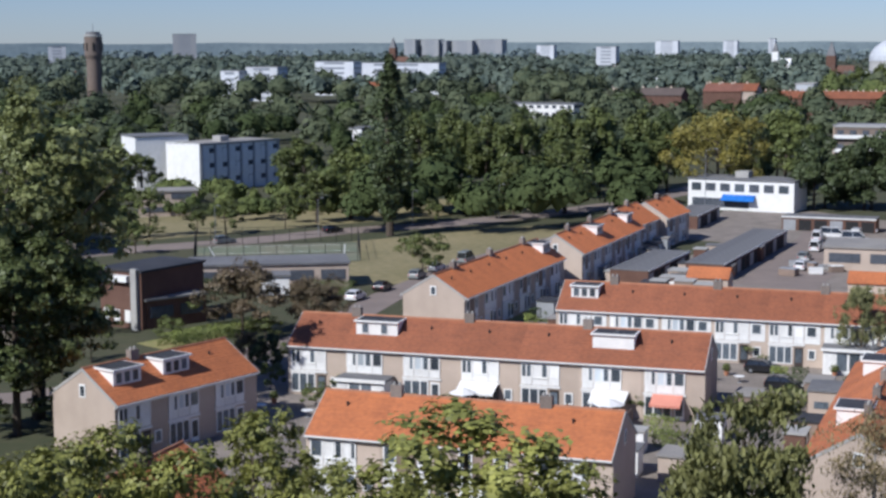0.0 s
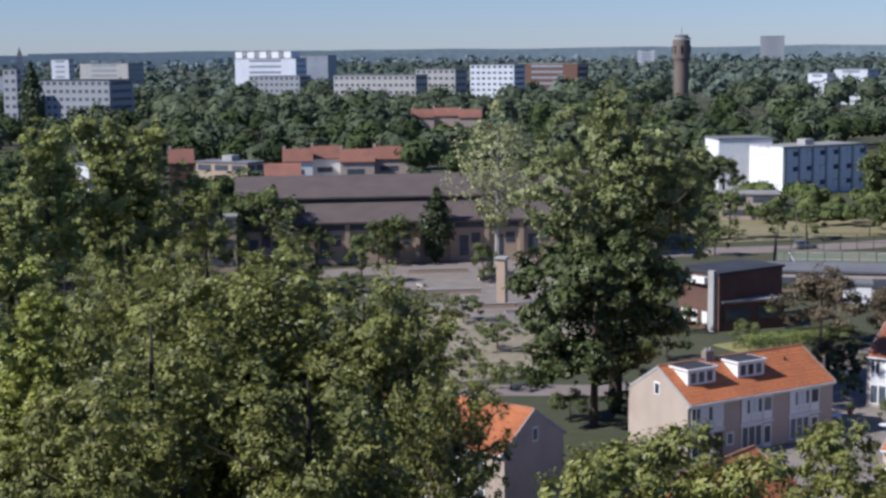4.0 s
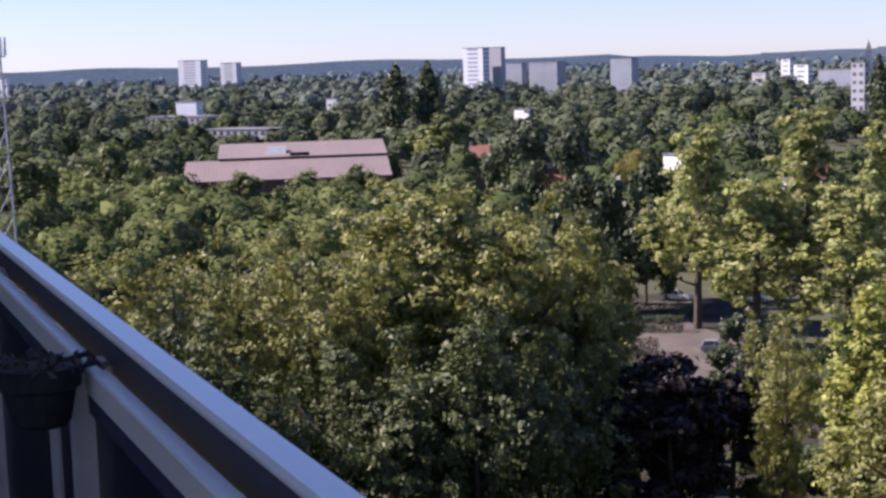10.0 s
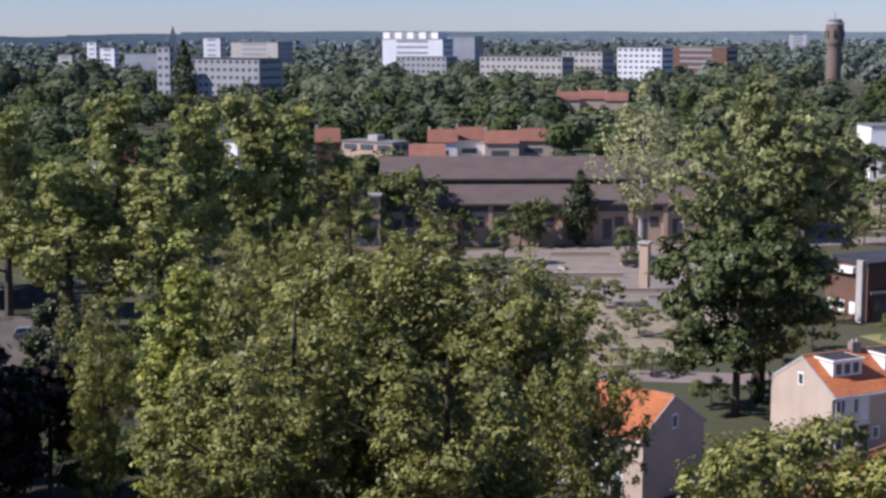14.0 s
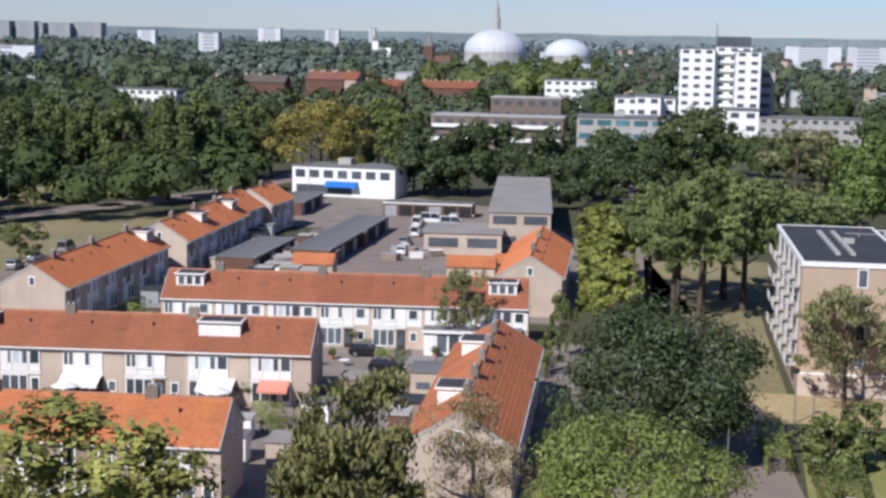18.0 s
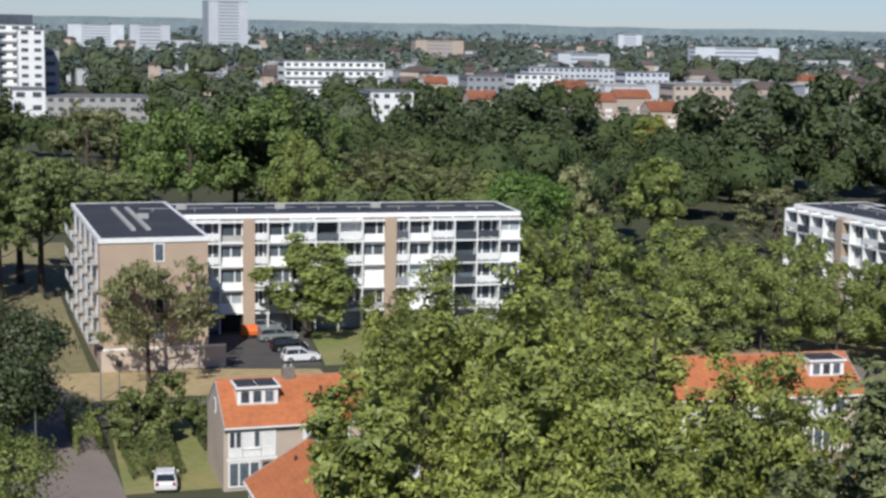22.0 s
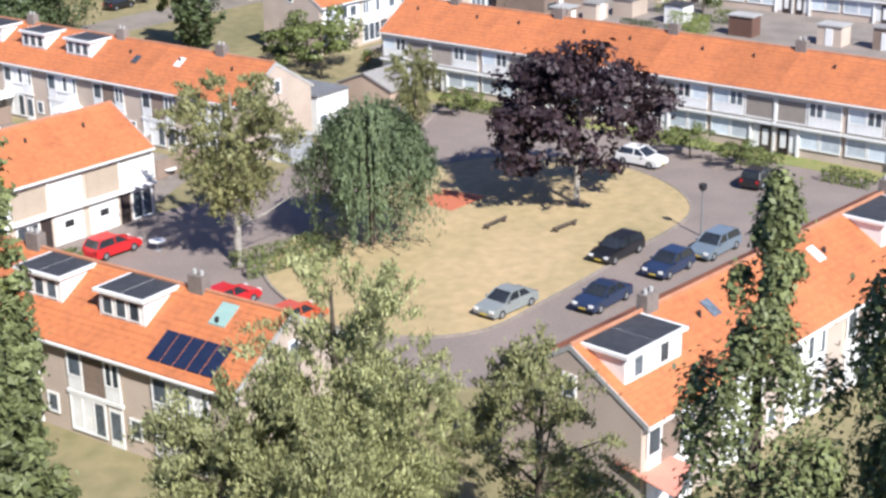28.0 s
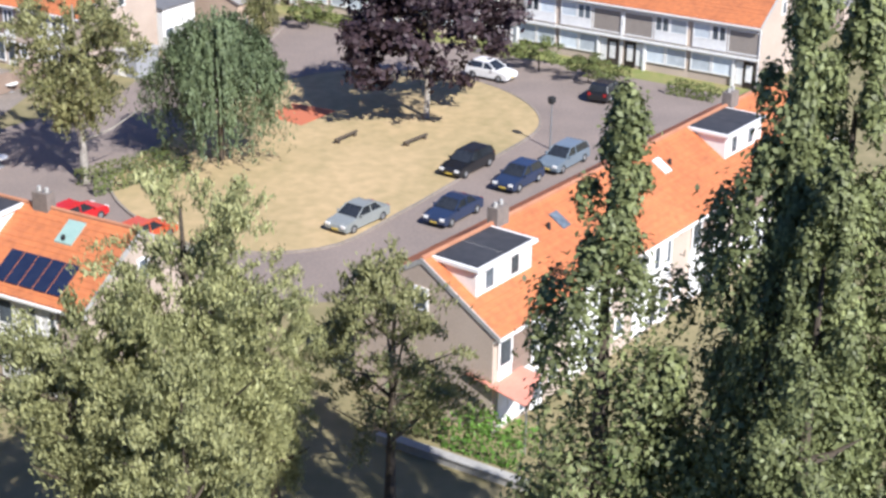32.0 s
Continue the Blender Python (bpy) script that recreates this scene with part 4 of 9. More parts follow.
def ridge_house(name, x, y, along, w, d, h, wall="brick", roof="tile_red", label="", storeys=0, rise=3.0):
    """A plain house or row with a pitched roof; h is the ridge."""
    ob = thing(name, x, y, 0, along, label, "house")
    e = max(h - rise, 1.5)
    part("wall", Geo().prism([(0, 0), (d, 0), (d, e), (d / 2, h - 0.1), (0, e)], 0, w), M[wall], ob)
    sl = (h - e) / (d / 2)
    part("roof", Geo().prism([(-0.4, e - 0.4 * sl), (d / 2, h), (d + 0.4, e - 0.4 * sl), (d + 0.4, e - 0.4 * sl + 0.2), (d / 2, h + 0.2), (-0.4, e - 0.4 * sl + 0.2)], -0.2, w + 0.2), M[roof], ob)
    n = max(1, int(w / 5.5))
    for k in range(n):
        x0 = w * k / n
        for z in ((0.8, 3.3) if e > 4.5 else (0.7,)):
            part("window", Geo().box(x0 + w / n * 0.2, -0.08, z, x0 + w / n * 0.7, 0.02, z + 1.4), M["white" if k % 2 else "glass"], ob)
        part("chimney", Geo().box(x0 - 0.1, d / 2 - 0.3, h - 0.5, x0 + 0.7, d / 2 + 0.3, h + 1.0), M["brick"], ob)
    return ob


def lathe(profile, sides=20):
    g = Geo()
    return g.tube([(0, 0, z) for r, z in profile], [r for r, z in profile], sides)


def spire(name, x, y, along, w, d, h, wall, roof, label):
    ob = thing(name, x, y, 0, along, label, "church")
    h -= w * 1.6
    part("tower", Geo().box(0, 0, 0, w, w, h), M[wall], ob)
    part("spire", Geo().add([(0, 0, h), (w, 0, h), (w, w, h), (0, w, h), (w / 2, w / 2, h + w * 1.6)], [(0, 1, 4), (1, 2, 4), (2, 3, 4), (3, 0, 4)]), M["greyroof"], ob)
    part("nave", Geo().prism([(0, 0), (w, 0), (w, h * 0.45), (w / 2, h * 0.65), (0, h * 0.45)], w, w * 3), M[wall], ob)
    return ob


def water_tower(name, x, y, along, w, d, h, wall, roof, label):
    ob = thing(name, x, y, 0, along, label, "water tower")
    r = w / 2
    part("shaft", lathe([(r * 0.82, 0), (r * 0.8, h * 0.62), (r * 0.84, h * 0.66)]), M[wall], ob)
    part("tank", lathe([(r * 0.86, h * 0.66), (r * 0.98, h * 0.70), (r * 0.98, h * 0.93), (r * 0.9, h * 0.94)]), M[wall], ob)
    part("cornice", lathe([(r * 1.02, h * 0.945), (r * 1.02, h * 0.965)]), M["concrete"], ob)
    part("roof", lathe([(r * 0.8, h * 0.965), (r * 0.75, h), (0.05, h * 1.005)]), M["greyroof"], ob)
    part("mast", lathe([(0.25, h), (0.12, h + 4.5)], 6), M["metal"], ob)
    for k in range(8):
        t = k * math.pi / 4
        c, s = math.cos(t), math.sin(t)
        part("window", Geo().tube([(c * r * 0.97, s * r * 0.97, h * 0.76), (c * r * 0.97, s * r * 0.97, h * 0.86)], [0.5, 0.5], 6), M["dark"], ob)
    return ob


def dome_church(name, x, y, along, w, d, h, wall, roof, label, tower=True):
    ob = thing(name, x, y, 0, along, label, "church")
    r = w / 2
    part("drum", lathe([(r * 0.99, 0), (r * 0.99, h - 0.7 * r)], 28), M["concrete"], ob, "pale lower wall of the dome", at=(r, r, 0))
    pr = [(r * 0.2, h - 0.72 * r), (r, h - 0.72 * r), (r, h - 0.68 * r)] + [(r * math.cos(a), h - 0.68 * r + 0.68 * r * math.sin(a)) for a in (0.15, 0.35, 0.6, 0.9, 1.2, 1.45)]
    o = part("dome", lathe(pr, 28), M[wall], ob, at=(r, r, 0), smooth=False)
    part("hall", Geo().box(-4, 2, 0, w + 4, d, h * 0.45), M[wall], ob)
    if tower:
        part("tower", lathe([(2.6, 0), (2.4, h + 6), (1.8, h + 8), (1.6, h + 12), (0.15, h + 20)], 10), M["concrete"], ob, at=(r, r + 4, 0))
    return ob


ob = thing("school", -130.0, 235.8, 0, 63, "long yellow brick school with two-stage brown roof", "school")
part("wall", Geo().box(0, 0, 0, 74, 20, 7.2), M["brick_yellow"], ob)
part("roof", Geo().prism([(-0.9, 7.1), (9.2, 9.7), (9.2, 10.0), (-0.9, 7.4)], -0.5, 74.5), M["tile_brown"], ob)
part("clerestory", Geo().box(0, 9.2, 7.2, 74, 20, 10.7), M["band"], ob)
part("upper_roof", Geo().prism([(8.4, 10.6), (20, 13.7), (31, 10.6), (31, 10.9), (20, 14.0), (8.4, 10.9)], -0.5, 74.5), M["tile_brown"], ob)
part("rear_wall", Geo().box(0, 20, 0, 74, 30, 10.7), M["brick_yellow"], ob)
part("window_strip", Geo().box(1, -0.06, 5.9, 73, 0, 6.9), M["band"], ob)
for k in range(12):
    part("column", Geo().box(0.5 + k * 6.1, -0.5, 0, 1.3 + k * 6.1, 0, 6.9), M["brick_yellow"], ob)
    part("window", Geo().box(2.2 + k * 6.1, -0.06, 1.0, 3.8 + k * 6.1, 0, 4.6), M["band"], ob)
    part("window", Geo().box(4.3 + k * 6.1, -0.06, 3.2, 5.9 + k * 6.1, 0, 5.0), M["band"], ob)
block("school_annex", -136.0, 226.0, 63, 10, 10, 9.5, "brick_yellow", "gravelroof", "yellow brick school annex with flat roof", storeys=2)
ob = block("office_building", -60.3, 387.0, 40, 27, 12.5, 12, "white", "gravelroof", "three-storey office block with white panels, dark piers and white end wall", storeys=0)
part("end_wall", Geo().box(-0.25, -0.1, 0, 0, 12.5, 12.1), M["white"], ob, "white plastered end wall")
part("roof_edge", Geo().box(-0.3, -0.35, 11.6, 27.3, -0.25, 12.15), M["concrete"], ob)
for s in range(3):
    for k in range(6):
        x0 = 0.4 + k * 4.4
        part("window", Geo().box(x0 + 2.7, -0.06, 2.2 + s * 3.7, x0 + 4.25, 0, 3.4 + s * 3.7), M["band"], ob)
        part("facade_panel", Geo().box(x0 + 1.0, -0.12, 0.4 + s * 3.7, x0 + 2.6, 0, 3.3 + s * 3.7), M["white"], ob)
        part("facade_panel", Geo().box(x0 + 2.75, -0.12, 0.4 + s * 3.7, x0 + 4.2, 0, (2.2 if (k + s) % 3 else 3.3) + s * 3.7), M["white"], ob)
for k in range(7):
    part("pier", Geo().box(0.2 + k * 4.4, -0.3, 0, 0.75 + k * 4.4, 0, 11.6), M["greypanel"], ob)
block("office_wing", -77.5, 393.0, 62, 14, 12, 13.7, "white", "greyroof", "white windowless office wing")
ob = block("brick_hall", -45.2, 203.0, 123, 7.4, 12, 7.8, "brick_dark", "bitumen", "dark brown brick hall with flat roof and white openings", storeys=0)
part("chimney", Geo().box(6.0, -0.6, 0, 7.0, 0, 8.0), M["concrete"], ob)
part("canopy", Geo().box(-0.5, -0.8, 6.2, 5.5, 0, 7.0), M["white"], ob)
for k in range(3):
    part("window", Geo().box(0.6 + k * 1.9, -0.08, 0.8, 1.6 + k * 1.9, 0, 2.4), M["white"], ob)
ob = block("brick_annex", -38.5, 199.5, 50, 9, 7, 4.0, "brick_dark", "gravelroof", "low brown brick annex", storeys=1)
block("low_depot", -38.0, 230.5, 82, 24, 9, 4.0, "brick", "greyroof", "low dark flat-roofed depot", storeys=1)
block("white_kiosk", -27.5, 225.5, 82, 5, 4, 3.2, "white", "greyroof", "small white flat-roofed kiosk by the depot")
block("pale_hut", -65.0, 331.0, 77, 12.5, 8, 5.6, "brick", "gravelroof", "low pinkish brick hut beyond the road", storeys=1)
ob = block("shop_building", 54.9, 345.8, 119, 24, 10, 7, "white", "greyroof", "white two-storey shop with blue awning", storeys=0)
for k in range(7):
    part("window", Geo().box(0.8 + k * 3.3, -0.08, 4.2, 3.0 + k * 3.3, 0, 5.9), M["band" if k % 3 else "glass"], ob)
part("shop_front", Geo().box(1, -0.08, 0.6, 14, 0, 2.6), M["band"], ob)
part("awning", Geo().prism([(-1.6, 2.2), (0, 3.4), (0, 3.5), (-1.6, 2.35)], 8, 15.5), M["awning"], ob)
block("flat_workshop", 74.1, 253.2, 108, 10.5, 64, 7, "brick", "gravelroof", "long flat-roofed brick workshop building", storeys=1)
block("flat_workshop", 62.0, 250.5, 108, 13, 12, 4.0, "brick", "gravelroof", "low flat-roofed brick workshop", storeys=1)
block("brick_pillar", -73.8, 211.0, 90, 1.3, 1.3, 7.0, "brick_yellow", "concrete", "pale brick chimney pillar standing free")
block('office_tower', -422.5, 2464.1, 80.7, 36.7, 14, 51.1, 'greypanel', 'greyroof', 'distant grey glass office tower', storeys=10)
block('factory_hall', -89.4, 1103.0, 112.0, 29.9, 14, 24.0, 'white', 'greyroof', 'distant white flat-roofed factory hall', storeys=1)
block('factory_hall', -64.3, 1142.0, 112.0, 66.8, 14, 22.5, 'white', 'greyroof', 'long distant white factory hall', storeys=1)
block('city_tower', -72.3, 3003.7, 112.0, 23.4, 30, 42.0, 'greypanel', 'greyroof', 'distant grey high-rise in the city', storeys=8)
block('city_tower', -39.8, 3006.7, 112.0, 36.3, 30, 41.9, 'greypanel', 'greyroof', 'distant grey high-rise in the city', storeys=8)
block('city_tower', -2.1, 3002.2, 112.0, 11.9, 30, 39.7, 'greypanel', 'greyroof', 'distant grey high-rise in the city', storeys=8)
block('city_tower', 19.5, 3007.4, 112.0, 41.0, 30, 39.6, 'greypanel', 'greyroof', 'distant grey high-rise in the city', storeys=8)
block('city_tower', 61.0, 3009.5, 112.0, 57.5, 30, 41.5, 'greypanel', 'greyroof', 'distant grey high-rise in the city', storeys=8)
spire('church', -64.0, 1900.5, 112.0, 8.0, 14, 43.0, 'brick_dark', 'greyroof', 'distant brown church tower')
block('pale_building', -140.5, 993.4, 112.0, 13.1, 14, 19.6, 'white', 'greyroof', 'distant pale flat-roofed building', storeys=2)
block('pale_building', -124.9, 997.6, 112.0, 22.5, 14, 21.9, 'white', 'greyroof', 'distant pale flat-roofed building', storeys=2)
block('pale_building', -462.6, 1842.9, 76.2, 20.2, 14, 33.6, 'white', 'greyroof', 'distant pale flat-roofed building', storeys=2)
block('pale_building', 157.0, 1595.2, 112.0, 20.6, 14, 32.2, 'white', 'greyroof', 'distant pale flat-roofed building', storeys=2)
block('pale_building', 337.8, 2481.5, 112.0, 36.4, 14, 38.0, 'white', 'greyroof', 'distant pale flat-roofed building', storeys=2)
block('pale_building', 441.8, 2462.9, 112.0, 22.3, 14, 37.7, 'white', 'greyroof', 'distant pale flat-roofed building', storeys=2)
block('pale_building', 530.1, 2546.3, 112.0, 10.6, 14, 41.1, 'white', 'greyroof', 'distant pale flat-roofed building', storeys=2)
block('pale_building', 139.1, 2299.9, 112.0, 26.2, 14, 32.0, 'white', 'greyroof', 'distant pale flat-roofed building', storeys=2)
block('low_school', 25.1, 705.5, 112.0, 35.8, 14, 9.6, 'white', 'greyroof', 'white low building among trees', storeys=1)
ridge_house('house_row', 90.2, 716.8, 112.0, 19.9, 14, 15.6, 'brick_dark', 'tile_brown', 'row of houses among trees')
ridge_house('house_row', 119.0, 711.9, 112.0, 17.3, 14, 17.4, 'brick_dark', 'tile_rust', 'row of brown-roofed houses among trees')
ridge_house('house_row', 153.9, 749.0, 112.0, 57.1, 14, 13.0, 'brick_dark', 'tile_red', 'long row with red tiled roof among trees')
block('villa', -31.0, 520.0, 112.0, 4.5, 14, 8.8, 'white', 'greyroof', 'white house half hidden by trees')
block('apartment_flat', 117.2, 466.6, 112.0, 16.4, 14, 12.0, 'brick_yellow', 'greyroof', 'low yellow brick flats behind trees', storeys=2)
water_tower('water_tower', -195.1, 878.6, 77.8, 10.1, 14, 43.3, 'brick_brown', 'greyroof', 'round brick water tower with mast')
block('office_block', -667.3, 945.6, 93.1, 15.3, 6.5, 32.8, 'white', 'greyroof', 'distant white office block', storeys=5)
block('office_block', -664.2, 976.4, 94.6, 43.4, 18.5, 29.6, 'concrete', 'greyroof', 'distant pale banded office block', storeys=4)
block('depot', -434.2, 600.1, 93.4, 42.8, 18.3, 25.0, 'greypanel', 'bitumen', 'dark grey depot hall with flat roof', storeys=2)
block('office_block', -440.3, 586.8, 91.3, 7.4, 3.2, 30.3, 'greypanel', 'greyroof', 'grey office block with glass front', storeys=3)
block('office_block', -480.9, 877.0, 92.4, 43.8, 14, 32.5, 'white', 'greyroof', 'distant white crenellated office block', storeys=3, teeth=True)
block('office_block', -454.4, 845.8, 92.7, 35.1, 14, 22.0, 'greypanel', 'greyroof', 'grey lower office wing', storeys=2)
block('office_block', -557.8, 1118.7, 94.1, 28.2, 14, 33.2, 'hazeband', 'greyroof', 'distant blue-grey glass office', storeys=4)
block('office_block', -374.5, 796.7, 96.3, 52.3, 14, 23.2, 'concrete', 'greyroof', 'long office with white bands', storeys=3)
block('office_block', -339.8, 833.5, 98.5, 26.1, 14, 25.7, 'concrete', 'greyroof', 'office with white bands', storeys=3)
block('office_block', -327.8, 891.8, 100.6, 30.4, 14, 27.4, 'white', 'greyroof', 'pale striped office building', storeys=5)
block('office_block', -332.5, 996.2, 102.6, 45.9, 14, 26.7, 'brick_dark', 'gravelroof', 'distant low reddish brown brick office', storeys=3)
ridge_house('house_row', -194.9, 381.1, 63.4, 8.0, 10, 9.9, 'white', 'tile_rust', 'white rendered house with rust-red tiled roof')
ridge_house('house_row', -190.7, 389.9, 64.5, 8.5, 10, 10.2, 'white', 'tile_rust', 'white rendered house with rust-red tiled roof')
ridge_house('house_row', -180.0, 386.1, 65.6, 9.3, 10, 9.7, 'brick', 'tile_rust', 'brick house with rust-red tiled roof')
ridge_house('house_row', -175.8, 399.0, 66.9, 9.8, 10, 9.7, 'brick', 'tile_rust', 'brick house with rust-red tiled roof')
ridge_house('house_row', -189.5, 358.0, 62.8, 10.2, 14, 7.4, 'brick_yellow', 'tile_rust', 'house with red tiled roof')
block('flats', -197.8, 339.2, 98.7, 15.9, 6.8, 10.0, 'brick_yellow', 'greyroof', 'beige brick flats with dark windows', storeys=2)
ridge_house('house_row', -207.3, 342.1, 59.2, 6.2, 14, 12.0, 'brick_dark', 'tile_rust', 'red-roofed house')
ridge_house('house_row', -243.4, 591.9, 68.1, 9.3, 10, 12.3, 'brick', 'tile_rust', 'rust-roofed houses among trees')
ridge_house('house_row', -238.9, 604.5, 68.9, 10.8, 10, 12.4, 'brick', 'tile_rust', 'rust-roofed houses among trees')
ridge_house('house_row', -223.9, 595.3, 69.8, 9.2, 10, 12.2, 'brick', 'tile_rust', 'rust-roofed houses among trees')
block('low_hall', -261.6, 756.0, 71.3, 11.6, 14, 11.5, 'white', 'greyroof', 'white low hall')
block('white_office', -1014.4, 828.9, 77.6, 20.9, 8.9, 46.3, 'white', 'greyroof', 'white ten-storey office tower with dark window bands', storeys=8)
# the tower's unlit side as a grey block, shade put into the colour
block('office_wing', -1005.8, 849.4, 78.4, 13.5, 5.8, 46.2, 'greypanel', 'greyroof', 'shaded side wing of the white office tower')
block('office_block', -1027.9, 887.8, 79.1, 17.0, 7.3, 32.5, 'hazeband', 'greyroof', 'grey distant office', storeys=3)
block('office_block', -997.0, 886.9, 80.2, 30.0, 12.8, 32.8, 'hazeband', 'greyroof', 'grey office block with a gate opening', storeys=3)
block('office_block', -825.3, 814.2, 83.0, 19.5, 8.3, 34.5, 'hazeband', 'bitumen', 'dark grey office slab', storeys=4)
block('pale_building', -762.7, 931.5, 88.8, 8.2, 3.5, 29.8, 'white', 'greyroof', 'distant white building', storeys=3)
block('pale_building', -744.3, 923.6, 89.4, 12.9, 5.5, 25.6, 'white', 'greyroof', 'distant white building', storeys=2)
block('depot', -626.3, 801.3, 90.8, 35.4, 15.1, 23.5, 'hazeband', 'greyroof', 'blue-grey office hall', storeys=2)
spire('church', -889.9, 1207.5, 53.7, 5.5, 14, 43.3, 'greypanel', 'greyroof', 'distant church with pointed spire')
block('pale_building', -650.3, 766.2, 87.9, 10.3, 4.4, 23.2, 'concrete', 'greyroof', 'low pale building', storeys=1)
ob = thing("long_hall", -337.6, 186.7, 0, 32.7, "long low hall with two-tier brown sheet roof", "hall")
part("wall", Geo().box(0, 0, 0, 50.6, 34, 9.0), M["brick_dark"], ob)
part("lower_roof", Geo().prism([(-0.6, 8.9), (17, 12.9), (17, 13.15), (-0.6, 9.15)], -0.5, 51), M["sheet_brown"], ob)
part("clerestory", Geo().box(8, 17, 9.0, 50.6, 33, 13.5), M["brick_dark"], ob)
part("upper_roof", Geo().prism([(16.2, 13.4), (34, 16.2), (34, 16.45), (16.2, 13.65)], 7.5, 51), M["sheet_brown"], ob)
part("skylight", Geo().prism([(19, 13.9), (24, 14.7), (24, 15.9), (22, 15.9)], 20, 25), M["greypanel"], ob)
part("roof_opening", Geo().box(26, 17.0, 13.7, 31, 17.3, 14.6), M["dark"], ob)
ridge_house('pink_house', -224.1, 199.5, 42.0, 3.0, 9, 16.6, 'brick', 'tile_rust', 'red-roofed house between trees')
ridge_house('pink_house', -219.1, 199.0, 42.5, 3.2, 9, 15.6, 'brick', 'tile_rust', 'red-roofed house between trees')
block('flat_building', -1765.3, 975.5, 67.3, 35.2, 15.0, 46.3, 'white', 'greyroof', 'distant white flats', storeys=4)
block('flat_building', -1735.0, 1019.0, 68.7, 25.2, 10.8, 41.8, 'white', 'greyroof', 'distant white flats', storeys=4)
block('low_hall', -569.0, 325.1, 68.8, 31.9, 13.6, 11.5, 'concrete', 'greyroof', 'long low pale building between trees', storeys=1)
block('low_hall', -724.9, 380.2, 66.7, 38.4, 16.4, 12.5, 'concrete', 'greyroof', 'long low pale building between trees', storeys=1)
block('villa', -795.0, 436.6, 67.1, 14.5, 6.2, 18.0, 'white', 'greyroof', 'distant white villa')
block('villa', -800.3, 463.4, 68.3, 10.1, 4.3, 17.5, 'white', 'greyroof', 'distant white villa')
block('villa', -748.0, 508.5, 72.4, 7.3, 4.0, 17.0, 'white', 'greyroof', 'distant white villa')
ridge_house('house_row', -324.5, 266.7, 39.8, 5.1, 9, 13.5, 'brick_dark', 'tile_rust', 'small house with red tiled roof')
block('villa', -263.5, 277.4, 84.8, 5.4, 2.3, 12.7, 'white', 'greyroof', 'white house between trees')
block('white_shed', -105.2, 55.4, 66.1, 2.0, 0.8, 18.8, 'white', 'greyroof', 'pale shed roof between trees')
block('low_hall', -530.7, 462.5, 79.3, 8.3, 3.5, 14.1, 'white', 'greyroof', 'low white building')
block('villa', -190.9, 233.0, 88.9, 2.6, 1.1, 12.8, 'white', 'greyroof', 'white gable between trees')
ridge_house('villa', -204.8, 258.8, 52.0, 3.6, 9, 13.3, 'brick', 'tile_rust', 'red-roofed house between trees')
block('villa', -188.0, 273.2, 93.7, 3.4, 1.5, 14.4, 'white', 'greyroof', 'white house between trees')
block('flat_tower', 219.6, 515.0, 112.0, 12.1, 16, 33.1, 'white', 'greyroof', 'white end of the high-rise flat with narrow windows', storeys=11)
tower = block('flat_tower', 233.1, 515.4, 112.0, 13.1, 18, 33.9, 'white', 'greyroof', 'white centre of the high-rise flat with balcony rows', storeys=11, balconies=True)
part("penthouse", Geo().box(0.5, 2, 33.9, 12.5, 12, 37.2), M["band"], tower)
part("mast", Geo().tube([(0.4, 3, 33.9), (0.4, 3, 42)], [0.3, 0.12], 6), M["metal"], tower)
block('flat_tower', 236.4, 505.2, 112.0, 8.7, 16, 32.4, 'white', 'greyroof', 'white side wing of the high-rise flat', storeys=11)
block('flat_podium', 250.8, 517.2, 112.0, 6.2, 14, 25.3, 'concrete', 'greyroof', 'grey side building with balconies', storeys=6)
block('flat_podium', 244.6, 502.1, 112.0, 35.5, 14, 9.5, 'concrete', 'greyroof', 'low flat-roofed podium', storeys=1)
dome_church('domed_church', 256.2, 948.3, 112.0, 40.0, 55, 39.2, 'hazewall', 'greyroof', 'white domed church with slender tower')
dome_church('dome', 361.6, 1106.0, 112.0, 35.0, 60, 33.4, 'hazewall', 'greyroof', 'white domed hall', tower=False)
block('low_hall', 253.3, 927.6, 112.0, 29.1, 14, 19.2, 'white', 'greyroof', 'low white hall in front of the church', storeys=1)
ridge_house('house_row', 156.4, 748.5, 112.0, 58.3, 14, 12.7, 'brick_dark', 'tile_red', 'long row with red tiled roof among trees')
block('brick_flats', 146.0, 500.2, 112.0, 23.4, 14, 15.8, 'brick_brown', 'concrete', 'brown brick flats', storeys=3)
block('brick_flats', 115.4, 458.0, 112.0, 39.6, 14, 12.1, 'brick_brown', 'concrete', 'low brown brick flats with pale roof edge', storeys=2, balconies=True)
block('balcony_flats', 143.3, 405.8, 112.0, 24.9, 14, 14.8, 'concrete', 'greyroof', 'white flats with teal balcony fronts', storeys=3, win="teal")
block('pale_flats', 184.7, 486.2, 112.0, 19.8, 14, 16.9, 'white', 'greyroof', 'pale stepped flats', storeys=3)
block('pale_flats', 185.3, 469.8, 112.0, 8.2, 14, 17.9, 'white', 'greyroof', 'white block of flats', storeys=3)
block('low_hall', 219.2, 665.5, 112.0, 23.1, 14, 16.8, 'white', 'greyroof', 'white low offices', storeys=2)
block('white_slab', 892.3, 1442.6, 112.0, 42.2, 40, 55.9, 'white', 'greyroof', 'distant broad white office slab with bands', storeys=8)
block('long_white', 393.1, 572.7, 112.0, 46.1, 14, 19.4, 'white', 'greyroof', 'long white building with small windows', storeys=3, balconies=True)
block('white_gable', 316.2, 410.2, 112.0, 14.7, 14, 14.3, 'white', 'greyroof', 'white flats with brown side', storeys=4)
